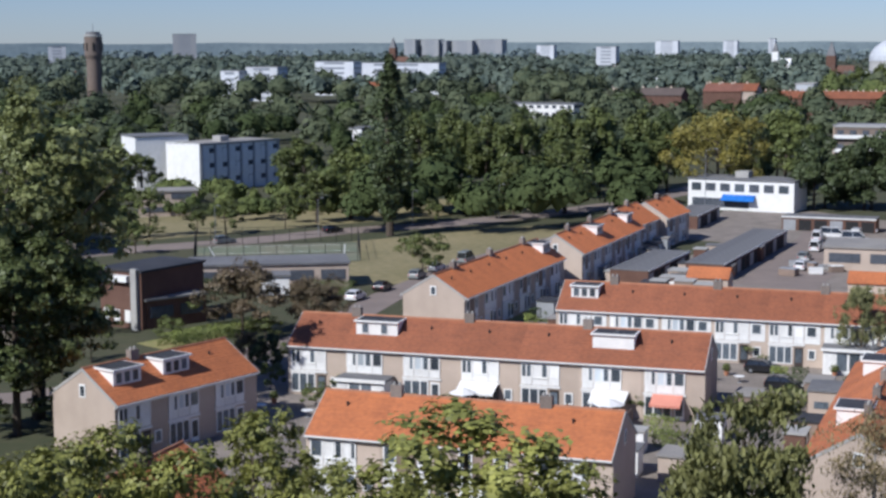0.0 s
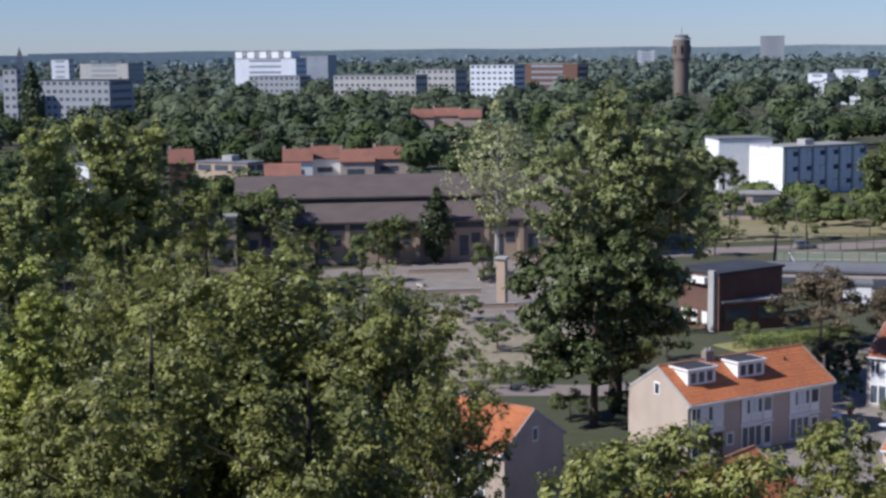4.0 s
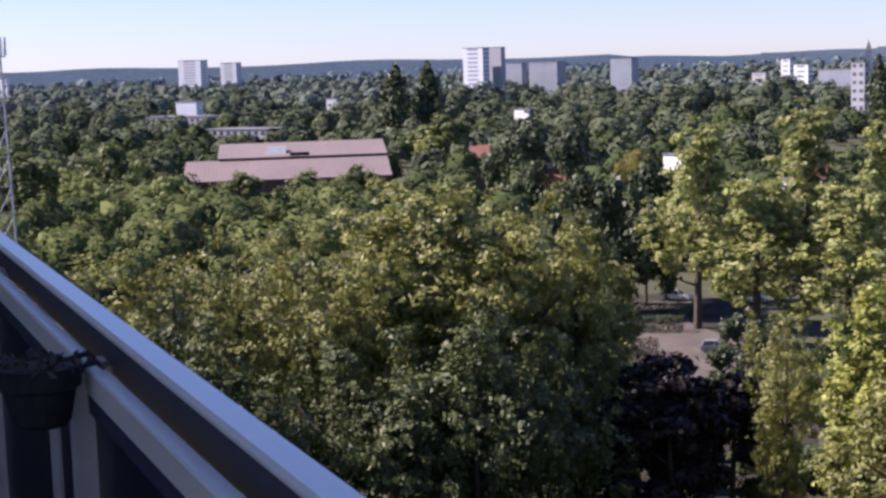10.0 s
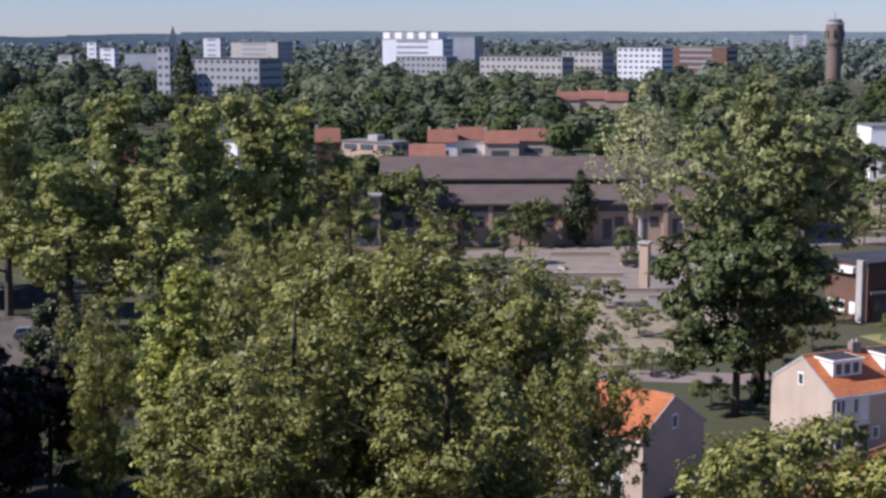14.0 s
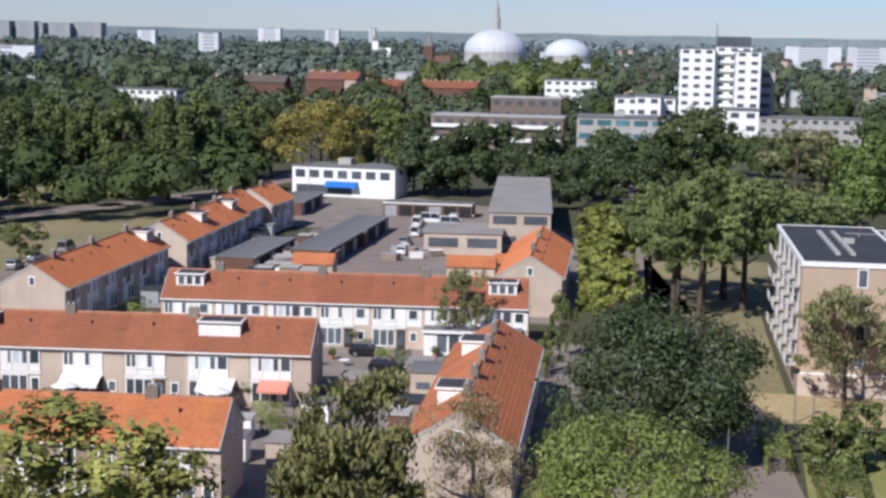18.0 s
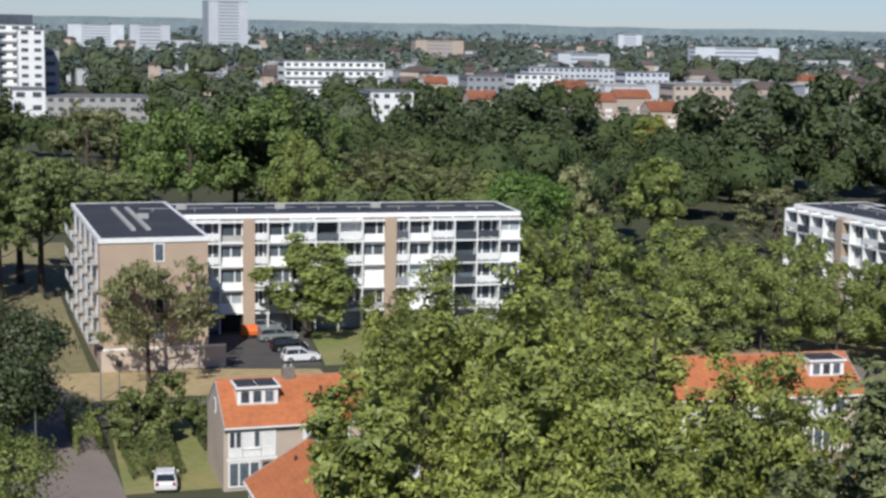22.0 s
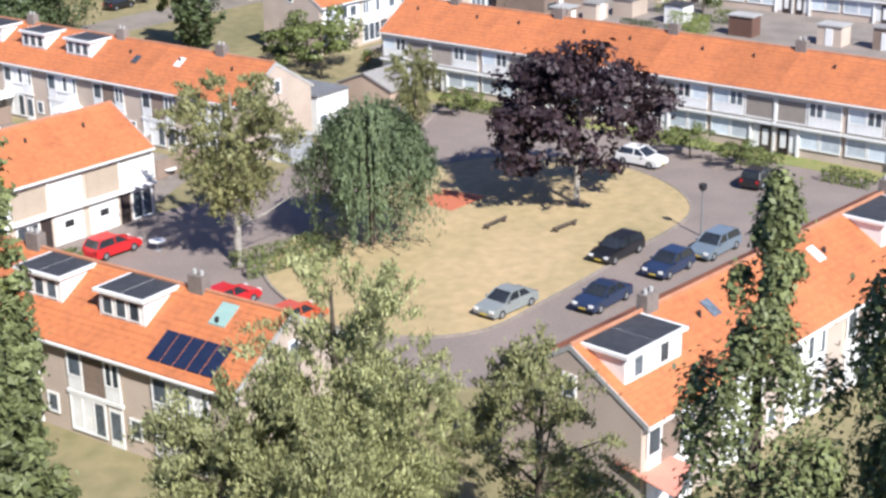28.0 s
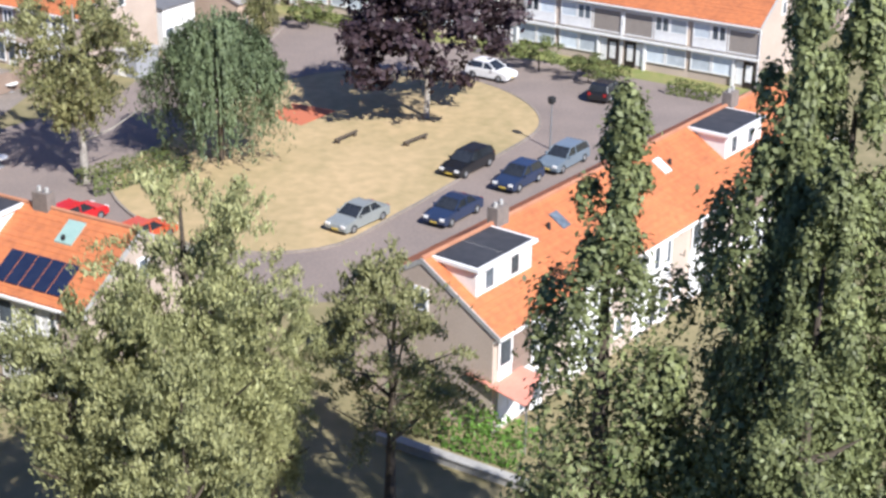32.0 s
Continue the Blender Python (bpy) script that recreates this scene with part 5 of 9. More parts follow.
block('low_hall', 821.5, 1485.2, 112.0, 42.5, 14, 29.9, 'white', 'greyroof', 'distant white hall', storeys=1)
block('low_hall', 900.0, 1782.5, 112.0, 68.4, 14, 27.8, 'white', 'greyroof', 'distant white hall', storeys=1)
spire('church', 333.6, 1360.2, 112.0, 7.9, 14, 36.8, 'brick_dark', 'greyroof', 'distant brown church')
spire('church', 412.2, 1957.8, 112.0, 7.8, 14, 35.9, 'white', 'greyroof', 'distant slim tower')
block('angular_hall', 201.5, 435.4, 112.0, 9.6, 14, 15.4, 'white', 'greyroof', 'white angular hall with sloping roof', storeys=1)
ridge_house('house_row', 120.4, 712.3, 112.0, 22.7, 14, 17.7, 'brick', 'tile_red', 'row of houses among trees')
block('glass_office', 497.7, 569.4, 112.0, 22.3, 14, 12.2, 'greypanel', 'greyroof', 'green glass office block', storeys=2)
block('house_row', 501.0, 539.0, 112.0, 22.8, 14, 14.1, 'white', 'greyroof', 'white row houses', storeys=2)
ridge_house('house_row', 489.2, 497.0, 112.0, 13.8, 14, 12.4, 'brick', 'tile_red', 'brick houses')
block('low_hall', 611.5, 646.6, 112.0, 52.9, 14, 13.1, 'white', 'greyroof', 'long white hall', storeys=1)
block('town_row', 944.1, 1156.2, 112.0, 48.2, 14, 20.9, 'brick', 'tile_red', 'distant red brick town block', storeys=2)
block('long_hall', 1048.2, 899.0, 112.0, 80.9, 14, 21.1, 'white', 'greyroof', 'distant long white hall', storeys=1)
block('low_hall', 834.5, 850.8, 112.0, 42.4, 14, 16.4, 'white', 'greyroof', 'distant white halls', storeys=1)
block('dark_tower', 1364.4, 835.8, 149.1, 32.7, 50, 52.3, 'band', 'bitumen', 'dark slate-coloured high-rise tower', storeys=12)
block('low_hall', 756.4, 488.0, 148.3, 34.9, 14, 17.8, 'white', 'greyroof', 'white flat hall', storeys=1)
block('crane_hall', 1593.3, 1506.3, 112.0, 35.2, 14, 26.4, 'white', 'greyroof', 'distant white tower blocks', storeys=3)
block('house_row', 475.9, 418.4, 112.0, 27.4, 14, 14.5, 'brick', 'gravelroof', 'low houses among trees', storeys=1)
block('house_row', 595.1, 556.4, 112.0, 24.6, 14, 13.8, 'white', 'greyroof', 'pale houses', storeys=1)
ridge_house('house', 441.1, 432.2, 112.0, 12.2, 9, 10.8, 'brick', 'tile_red', 'brick house with tiled roof among trees')
ridge_house('house', 462.8, 437.4, 112.0, 15.4, 9, 11.5, 'brick', 'tile_red', 'brick house with tiled roof among trees')
ridge_house('house', 413.4, 374.0, 112.0, 11.3, 9, 10.7, 'brick', 'tile_red', 'brick house with tiled roof among trees')
ridge_house('house', 420.7, 479.6, 112.0, 12.2, 9, 9.7, 'brick', 'tile_red', 'brick house with tiled roof among trees')
ridge_house('house', 717.0, 544.0, 143.3, 16.2, 9, 12.0, 'brick', 'tile_red', 'brick house with tiled roof among trees')
ridge_house('house', 416.5, 560.6, 112.0, 12.7, 9, 10.0, 'brick', 'tile_red', 'brick house with tiled roof among trees')
ridge_house('house', 509.1, 614.7, 112.0, 12.0, 9, 9.7, 'brick', 'tile_red', 'brick house with tiled roof among trees')
block('warehouse', 576.8, 280.3, 157.7, 81.2, 90, 14.4, 'white', 'blueroof', 'huge white warehouse with blue-grey roof')
block('warehouse', 616.0, 207.8, 162.4, 22.8, 40, 11.5, 'white', 'greyroof', 'white warehouse extension')
block('warehouse', 728.2, 218.3, 164.7, 38.1, 40, 13.9, 'white', 'concrete', 'white warehouse')
block('low_hall', 572.9, 180.0, 164.9, 48.7, 20, 11.9, 'white', 'greyroof', 'long low white hall')
block('greenhouse', 683.7, 152.9, 169.7, 56.2, 50, 13.3, 'greypanel', 'greyroof', 'long grey greenhouse roof')
ridge_house('house_row', 510.3, 101.0, 170.3, 26.6, 9, 15.2, 'brick', 'tile_orange', 'houses with orange tiled roof')
ridge_house('house_row', 421.7, 85.3, 170.3, 26.3, 9, 11.4, 'brick', 'tile_orange', 'row of houses with orange tiled roof')
block('house_row', 542.1, 141.0, 166.5, 21.6, 14, 8.9, 'brick_yellow', 'greyroof', 'yellowish houses among trees', storeys=2)
block('flats', 398.4, 133.1, 162.4, 12.3, 14, 10.4, 'white', 'greyroof', 'white flats behind plane trees', storeys=3)
block('slab_flat', 2231.7, 556.4, 166.3, 27.7, 14, 48.0, 'white', 'greyroof', 'distant pale slab of flats', storeys=6)
block('slab_flat', 2238.7, 527.6, 167.1, 30.5, 14, 40.5, 'white', 'greyroof', 'distant pale slab of flats', storeys=6)
block('slab_flat', 2197.9, 481.6, 167.8, 9.4, 14, 51.1, 'white', 'greyroof', 'distant pale slab of flats', storeys=6)
block('slab_flat', 2249.3, 481.0, 168.7, 58.2, 14, 43.3, 'white', 'greyroof', 'distant pale slab of flats', storeys=6)
block('slab_flat', 2245.3, 848.4, 160.2, 72.9, 14, 35.1, 'white', 'greyroof', 'distant pale slab of flats', storeys=6)
block('slab_flat', 2846.1, 954.5, 163.5, 212.1, 14, 31.6, 'white', 'greyroof', 'distant pale slab of flats', storeys=6)
block('slab_flat', 2766.8, 1160.8, 158.3, 107.9, 14, 32.8, 'white', 'greyroof', 'distant pale slab of flats', storeys=6)
block('slab_flat', 2955.0, 518.4, 170.5, 50.3, 14, 42.8, 'white', 'greyroof', 'distant pale slab of flats', storeys=6)
block('long_hall', 1141.0, 950.0, 112.0, 63.6, 14, 19.5, 'white', 'greyroof', 'distant long low hall', storeys=1)
block('long_hall', 840.8, 541.7, 148.3, 38.9, 14, 19.3, 'white', 'greyroof', 'distant long low hall', storeys=1)
block('long_hall', 833.2, 456.5, 151.9, 20.4, 14, 18.8, 'white', 'greyroof', 'distant long low hall', storeys=1)
block('long_hall', 1156.8, 594.0, 154.3, 65.6, 14, 19.5, 'brick', 'greyroof', 'distant long low hall', storeys=1)
block('long_hall', 1099.8, 482.1, 158.4, 86.3, 14, 20.8, 'white', 'greyroof', 'distant long low hall', storeys=1)
block('long_hall', 963.4, 268.5, 165.4, 33.3, 14, 24.5, 'white', 'greyroof', 'distant long low hall', storeys=1)

# clearings in front of far buildings: heading, half width, distance, depth
CLEARINGS = []
CLEARINGS += [(-61.9, 0.65, 118, 5), (-61.3, 1.60, 807, 16), (-60.9, 0.63, 902, 16), (-59.7, 0.48, 922, 16), (-59.2, 1.65, 645, 20), (-57.3, 3.92, 385, 60), (-55.6, 0.46, 902, 16), (-50.2, 0.50, 420, 60), (-48.7, 0.51, 701, 16), (-48.0, 0.44, 300, 60), (-47.5, 0.45, 296, 60), (-45.0, 0.66, 1153, 16), (-43.2, 0.58, 381, 20), (-40.1, 0.46, 1002, 16), (-39.2, 0.35, 1201, 16), (-39.1, 0.41, 300, 10), (-38.6, 0.48, 1182, 16), (-38.0, 0.47, 330, 10), (-37.2, 1.22, 1006, 16), (-36.7, 0.45, 731, 16), (-34.9, 0.55, 1153, 16), (-34.6, 1.94, 727, 16), (-34.3, 0.46, 331, 10), (-33.4, 1.27, 1167, 16)]
CLEARINGS += [(-30.8, 0.60, 400, 60), (-29.3, 1.39, 388, 20), (-27.6, 1.25, 1000, 16), (-27.3, 1.07, 960, 16), (-27.2, 0.87, 405, 60), (-26.6, 0.69, 428, 60), (-25.9, 0.71, 1250, 16), (-25.5, 0.71, 434, 60), (-24.4, 0.78, 426, 60), (-23.7, 1.64, 880, 16), (-23.1, 0.80, 436, 60), (-21.9, 0.57, 640, 60), (-21.4, 0.88, 900, 16), (-21.1, 0.62, 650, 60), (-20.2, 0.56, 636, 60), (-19.4, 0.95, 950, 16), (-18.7, 0.56, 800, 16), (-17.4, 1.25, 1050, 16), (-12.2, 0.47, 900, 16), (-7.7, 0.48, 1000, 16), (-6.6, 0.71, 1000, 16), (-3.9, 0.85, 1100, 16), (-3.2, 0.38, 520, 60), (-1.7, 1.70, 1130, 16)]
CLEARINGS += [(3.4, 1.54, 700, 16), (7.9, 0.92, 720, 16), (10.2, 0.82, 720, 16), (10.5, 1.03, 720, 16), (13.7, 2.28, 760, 16), (14.0, 2.33, 760, 16), (15.1, 1.12, 480, 60), (16.1, 1.02, 960, 16), (16.4, 1.06, 1000, 16), (16.5, 2.56, 470, 60), (17.6, 1.44, 520, 60), (19.0, 0.93, 1200, 16), (19.2, 1.10, 700, 16), (21.1, 1.81, 430, 150), (21.9, 1.24, 520, 60), (22.0, 0.61, 505, 60), (23.7, 0.77, 560, 70), (25.0, 0.81, 566, 70), (25.4, 0.72, 480, 60), (25.5, 0.60, 558, 70), (26.2, 0.46, 575, 60), (27.8, 1.95, 560, 60), (36.3, 1.98, 700, 16), (37.1, 0.65, 700, 16)]
CLEARINGS += [(38.4, 0.92, 520, 60), (40.0, 0.56, 800, 16), (41.8, 0.67, 640, 60), (42.0, 0.94, 760, 16), (43.7, 0.97, 740, 16), (45.0, 1.70, 900, 16), (45.1, 0.67, 700, 16), (45.4, 1.08, 1200, 16), (46.1, 0.66, 620, 60), (47.2, 0.78, 640, 60), (47.7, 0.92, 820, 16), (48.4, 0.67, 560, 60), (49.8, 1.24, 640, 60), (53.3, 0.67, 900, 16), (58.3, 1.26, 900, 16), (58.3, 1.26, 1000, 16), (61.9, 0.76, 950, 16), (67.7, 3.78, 640, 160), (68.4, 2.21, 1200, 16), (72.4, 0.99, 420, 60), (72.4, 1.16, 650, 60), (74.7, 1.59, 760, 16), (74.9, 2.47, 600, 60), (75.4, 1.10, 1000, 16)]
CLEARINGS += [(41.0, 7.0, 860, 85), (54.0, 6.0, 820, 75)]
CLEARINGS += [(76.5, 1.25, 560, 60), (79.7, 2.45, 700, 16), (80.3, 1.62, 520, 60), (80.3, 1.90, 430, 60)]

# ---- woods to the horizon ----
def woods(name, count, near, far, size, leaves, hmin, hmax, seed, label, material="leaf_far", power=1.0, span=(-78, 100), free=False):
    """Many trees joined: each a cluster of leaf tufts on a lumpy crown. Clearings lie in front of the buildings."""
    rng = np.random.default_rng(seed)
    P, N, S, cores = [], [], [], []
    made = 0
    while made < count:
        az = rng.uniform(*span)
        d = near * (far / near) ** (rng.random() ** power)
        if not free and in_clearing(az, d):
            continue
        made += 1
        h, w = rng.uniform(hmin, hmax) * (1 + 0.5 * min(max((d - 520) / 380, 0), 1)), rng.uniform(0.32, 0.6)
        k = max(5, int(leaves * rng.uniform(0.7, 1.3)))
        x, y = d * math.sin(radians(az)), d * math.cos(radians(az))
        u = unit(rng, k)
        u[:, 2] = np.abs(u[:, 2]) * 1.2 - 0.35
        lump = 0.8 + 0.3 * np.sin(u[:, 0] * 5 + made) * np.sin(u[:, 1] * 5 + made * 2)
        p = u * lump[:, None] * np.array([h * w, h * w, h * 0.42]) + np.array([x, y, h * 0.6])
        P.append(p)
        N.append(u + rng.normal(size=(k, 3)) * 0.12 + np.array([0, 0, 0.3]))
        S.append(np.full(k, size * (0.7 + 0.4 * h / hmax)))
        cores.append((x, y, h, w, made))
    P, N, S = np.concatenate(P), np.concatenate(N), np.concatenate(S)
    me = leaf_mesh(name, P, N, S, M[material], rng, 1.7, 3)
    inner = core_mesh(name, cores, M[material])
    bm = bmesh.new()
    bm.from_mesh(me)
    bm.from_mesh(inner)
    bm.to_mesh(me)
    bm.free()
    return tagged(new(name, me), label, "trees", "", "stuff")


def core_mesh(name, cores, material):
    """The closed inner foliage of many crowns: lumpy domes under the leaf tufts."""
    A, B = (9, 5) if len(cores) < 1000 else (6, 4)
    t, f = np.meshgrid(np.arange(A) * 2 * np.pi / A, np.linspace(-0.3, 0.47, B) * np.pi)
    u = np.stack([np.cos(t) * np.cos(f), np.sin(t) * np.cos(f), np.sin(f)], 2).reshape(-1, 3)
    quads = np.array([(j * A + i, j * A + (i + 1) % A, (j + 1) * A + (i + 1) % A, (j + 1) * A + i) for j in range(B - 1) for i in range(A)])
    vs, fs = [], []
    for k, (x, y, h, w, made) in enumerate(cores):
        lump = 0.62 + 0.24 * np.sin(u[:, 0] * 5 + made) * np.sin(u[:, 1] * 5 + made * 2)
        vs.append(u * lump[:, None] * np.array([h * w, h * w, h * 0.45]) + np.array([x, y, h * 0.57]))
        fs.append(quads + k * len(u))
    me = bpy.data.meshes.new(name)
    me.from_pydata(np.concatenate(vs).tolist(), [], np.concatenate(fs).tolist())
    me.materials.append(material)
    me.polygons.foreach_set("use_smooth", [True] * len(me.polygons))
    return me


def in_clearing(az, d):
    if d < 200:
        x, y = d * math.sin(radians(az)), d * math.cos(radians(az))
        return any(math.hypot(x - px, y - py) < pr for px, py, pr in ((-142, 146, 14), (-125, 141, 11), (-111, 127, 9), (-103, 117, 7)))
    if d < 470 and (az > 8 or -15 < az < -4):
        return True
    for c, half, dist, depth in CLEARINGS:
        if abs(az - c) < half and dist - depth * 2.2 < d < dist + 35:
            return True
    return False


woods("wood", 1100, 430, 1000, 1.05, 220, 9, 16, 11, "dense green wood between the buildings")
woods("wood", 600, 300, 700, 0.9, 230, 9, 15, 12, "dense dark green wood", "wood_dark")
woods("wood", 80, 300, 420, 0.55, 330, 7, 12, 21, "dense shrubs and young trees in the park", "wood_dark", span=(41, 52.5), free=True)
woods("wood", 60, 300, 460, 0.6, 300, 10, 17, 22, "dense dark wood beyond the park", "wood_dark", span=(40, 62), free=True)
woods("wood", 130, 250, 420, 0.5, 380, 9, 15, 23, "dense trees west of the car park", "wood_mid", span=(-76, -62), free=False)
woods("wood", 90, 250, 400, 0.5, 360, 9, 16, 24, "dense trees west of the car park", "wood_dark", span=(-60, -32), free=False)
woods("wood", 650, 560, 1500, 1.6, 150, 8, 11.5, 26, "dense rounded woodland towards the hills", "leaf_far", span=(-77, -22))
# dark undergrowth added to stand for the shadow of the trees
woods("undergrowth", 150, 122, 190, 0.3, 160, 1.5, 4.5, 31, "dark shrubs added in place of tree shade", "wood_dark", span=(-56, -36))
woods("shrubbery", 130, 322, 380, 0.5, 130, 2.0, 6.5, 41, "shrubs and young trees beyond the road", "wood_mid", span=(-17, 3), free=True)
woods("shrubbery", 60, 140, 232, 0.35, 150, 1.5, 4.5, 42, "low shrubs in the park", "wood_mid", span=(44, 51), free=True)
woods("wood", 80, 560, 628, 0.7, 170, 7, 10.5, 43, "row of trees before the warehouses", "wood_dark", span=(60, 77), free=True)
woods("wood", 26, 560, 625, 0.9, 120, 6, 8, 46, "trees before the rust-roofed houses", "wood_mid", span=(-22.6, -19.6), free=True)
woods("wood", 60, 740, 890, 1.1, 110, 7, 8.6, 47, "trees before the pale villas", "wood_mid", span=(-63, -54.5), free=True)
woods("wood", 60, 540, 632, 0.95, 120, 8, 10, 48, "trees before the low halls", "wood_dark", span=(-64, -57), free=True)
woods("wood", 40, 800, 930, 1.0, 150, 12.5, 15, 45, "row of trees before the domes", "wood_mid", span=(14, 20), free=True)
woods("wood", 46, 150, 262, 0.42, 420, 7, 12, 63, "dense trees before the long hall", "wood_mid", span=(-64, -50), free=True)
woods("wood", 46, 258, 325, 0.5, 400, 12, 15, 64, "dense trees along the long hall", "wood_mid", span=(-62.5, -51), free=True)
woods("wood", 85, 650, 785, 0.85, 190, 12, 14.5, 65, "dense trees before the offices", "leaf_far", span=(-31, -16), free=True)
woods("far_wood", 420, 1650, 2420, 2.2, 54, 12, 15, 52, "woodland before the far towers", "leaf_hazy", span=(-26, 14), free=True)
woods("far_wood", 1900, 950, 2600, 2.1, 64, 8, 14, 13, "distant belt of woodland", "leaf_hazy", span=(-78, 14))
woods("far_wood", 1700, 900, 2600, 2.0, 56, 6.5, 10.0, 15, "low trees between the far houses", "leaf_hazy", span=(14, 100))
woods("wood", 70, 215, 340, 0.46, 360, 7, 11, 61, "dense park trees behind the flats", "wood_mid", span=(36, 43.2), free=True)
woods("wood", 75, 340, 440, 0.55, 330, 11, 15, 62, "dark trees before the high-rise flat", "wood_dark", span=(19, 42), free=True)
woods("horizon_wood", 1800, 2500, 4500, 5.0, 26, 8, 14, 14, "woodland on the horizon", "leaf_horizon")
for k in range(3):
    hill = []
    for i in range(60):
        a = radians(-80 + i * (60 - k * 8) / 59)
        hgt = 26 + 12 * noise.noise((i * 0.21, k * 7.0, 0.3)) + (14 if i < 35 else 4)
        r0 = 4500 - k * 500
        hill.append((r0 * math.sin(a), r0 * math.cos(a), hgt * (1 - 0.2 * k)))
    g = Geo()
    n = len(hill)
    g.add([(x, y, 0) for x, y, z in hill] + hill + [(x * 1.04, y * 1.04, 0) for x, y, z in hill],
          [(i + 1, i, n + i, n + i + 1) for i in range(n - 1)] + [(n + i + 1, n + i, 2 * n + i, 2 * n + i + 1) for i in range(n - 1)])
    tagged(new("wooded_hill", g.mesh("wooded_hill", M["hill"])), "low wooded hills with haze glow added", "hill", "", "structure")


# horizon rings in the hill material, its painted haze included
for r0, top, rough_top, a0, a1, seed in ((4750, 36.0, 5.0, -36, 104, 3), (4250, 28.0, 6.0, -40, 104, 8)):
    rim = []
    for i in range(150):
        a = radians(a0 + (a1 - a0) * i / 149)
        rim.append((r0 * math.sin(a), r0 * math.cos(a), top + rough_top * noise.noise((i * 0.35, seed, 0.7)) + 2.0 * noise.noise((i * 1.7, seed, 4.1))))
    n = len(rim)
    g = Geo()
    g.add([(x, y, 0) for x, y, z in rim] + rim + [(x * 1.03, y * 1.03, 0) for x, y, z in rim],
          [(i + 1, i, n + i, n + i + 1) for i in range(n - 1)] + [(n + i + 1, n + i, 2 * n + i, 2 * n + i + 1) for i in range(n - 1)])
    tagged(new("backdrop", g.mesh("backdrop", M["hill"])), "far wooded horizon with painted blue haze", "horizon", "", "structure")


# ---- the far town between the woods ----
def far_town(name, count, near, far, span, wall, roof, pitched, seed, label):
    """Many small far houses and sheds, too small to tell apart."""
    rng = random.Random(seed)
    walls, roofs = Geo(), Geo()
    for _ in range(count):
        az, d = radians(rng.uniform(*span)), near * (far / near) ** rng.random()
        x, y, a = d * math.sin(az), d * math.cos(az), radians(90 - rng.choice((22, 112, 112, 70)))
        w, dp, h = rng.uniform(8, 38) * (0.6 if pitched else 1), rng.uniform(8, 12), rng.uniform(7.0, 11.5) * min(1.0, 0.8 + d / 8000)
        c, s = math.cos(a), math.sin(a)

        def put(pts):
            return [(x + c * u - s * v, y + s * u + c * v, z) for u, v, z in pts]
        box = [(0, 0, 0), (w, 0, 0), (w, dp, 0), (0, dp, 0), (0, 0, h), (w, 0, h), (w, dp, h), (0, dp, h)]
        walls.add(put(box), [(0, 1, 5, 4), (1, 2, 6, 5), (2, 3, 7, 6), (3, 0, 4, 7)])
        if pitched:
            roofs.add(put([(-0.4, -0.4, h), (w + 0.4, -0.4, h), (w + 0.4, dp + 0.4, h), (-0.4, dp + 0.4, h), (-0.4, dp / 2, h + 3.2), (w + 0.4, dp / 2, h + 3.2)]),
                      [(0, 1, 5, 4), (2, 3, 4, 5), (1, 2, 5), (3, 0, 4)])
        else:
            roofs.add(put([(-0.2, -0.2, h), (w + 0.2, -0.2, h), (w + 0.2, dp + 0.2, h), (-0.2, dp + 0.2, h), (-0.2, -0.2, h + 0.5), (w + 0.2, -0.2, h + 0.5), (w + 0.2, dp + 0.2, h + 0.5), (-0.2, dp + 0.2, h + 0.5)]),
                      [(4, 5, 6, 7), (0, 1, 5, 4), (1, 2, 6, 5), (2, 3, 7, 6), (3, 0, 4, 7)])
    tagged(new(name, walls.mesh(name, M[wall])), label, "houses", "", "stuff")
    tagged(new(name + "_roofs", roofs.mesh(name, M[roof])), label + ", their roofs", "roofs", "", "stuff")


far_town("far_houses", 150, 820, 3200, (20, 100), "brick", "tile_brown", True, 51, "distant brick houses with tiled roofs")
far_town("far_halls", 190, 850, 3500, (12, 100), "hazewall", "concrete", False, 52, "distant pale flat-roofed halls")
far_town("far_halls", 80, 700, 1150, (30, 62), "hazewall", "concrete", False, 55, "pale flat-roofed town buildings")
far_town("far_houses", 50, 700, 1150, (30, 62), "brick", "tile_brown", True, 56, "brick town houses with brown tiled roofs")
far_town("far_houses", 16, 900, 3000, (-30, 12), "brick", "tile_red", True, 53, "distant brick houses among the woods")
far_town("far_halls", 22, 1100, 3500, (-60, 12), "hazewall", "concrete", False, 54, "distant pale halls among the woods")

# ---- trees: kinds ----
PARK = dict(shape="round", leaf="leaf_mid", n=5600, size=0.46, low=0.06, lobes=34, label="green park tree with rounded crown")
STREET = dict(shape="round", leaf="leaf_mid", n=2400, size=0.38, low=0.12, lobes=26, label="small green street tree")
POPLAR = dict(shape="column", leaf="leaf_dark", n=6000, size=0.5, low=0.06, lobes=110, label="tall dark green columnar poplar")
GOLDEN = dict(shape="round", leaf="leaf_gold", n=5600, size=0.44, low=0.06, lobes=34, label="tree turning golden yellow")
DARKTREE = dict(shape="round", leaf="leaf_dark", n=5600, size=0.47, low=0.04, lobes=34, label="dark green tree with dense crown")
SHRUB = dict(shape="round", leaf="leaf_mid", n=2200, size=0.24, low=0.02, lobes=24, label="rounded green garden shrub", limbs=3)
RUSTY = dict(shape="round", leaf="leaf_brown", n=9000, size=0.2, low=0.08, lobes=30, label="reddish brown small garden tree", clump=34)
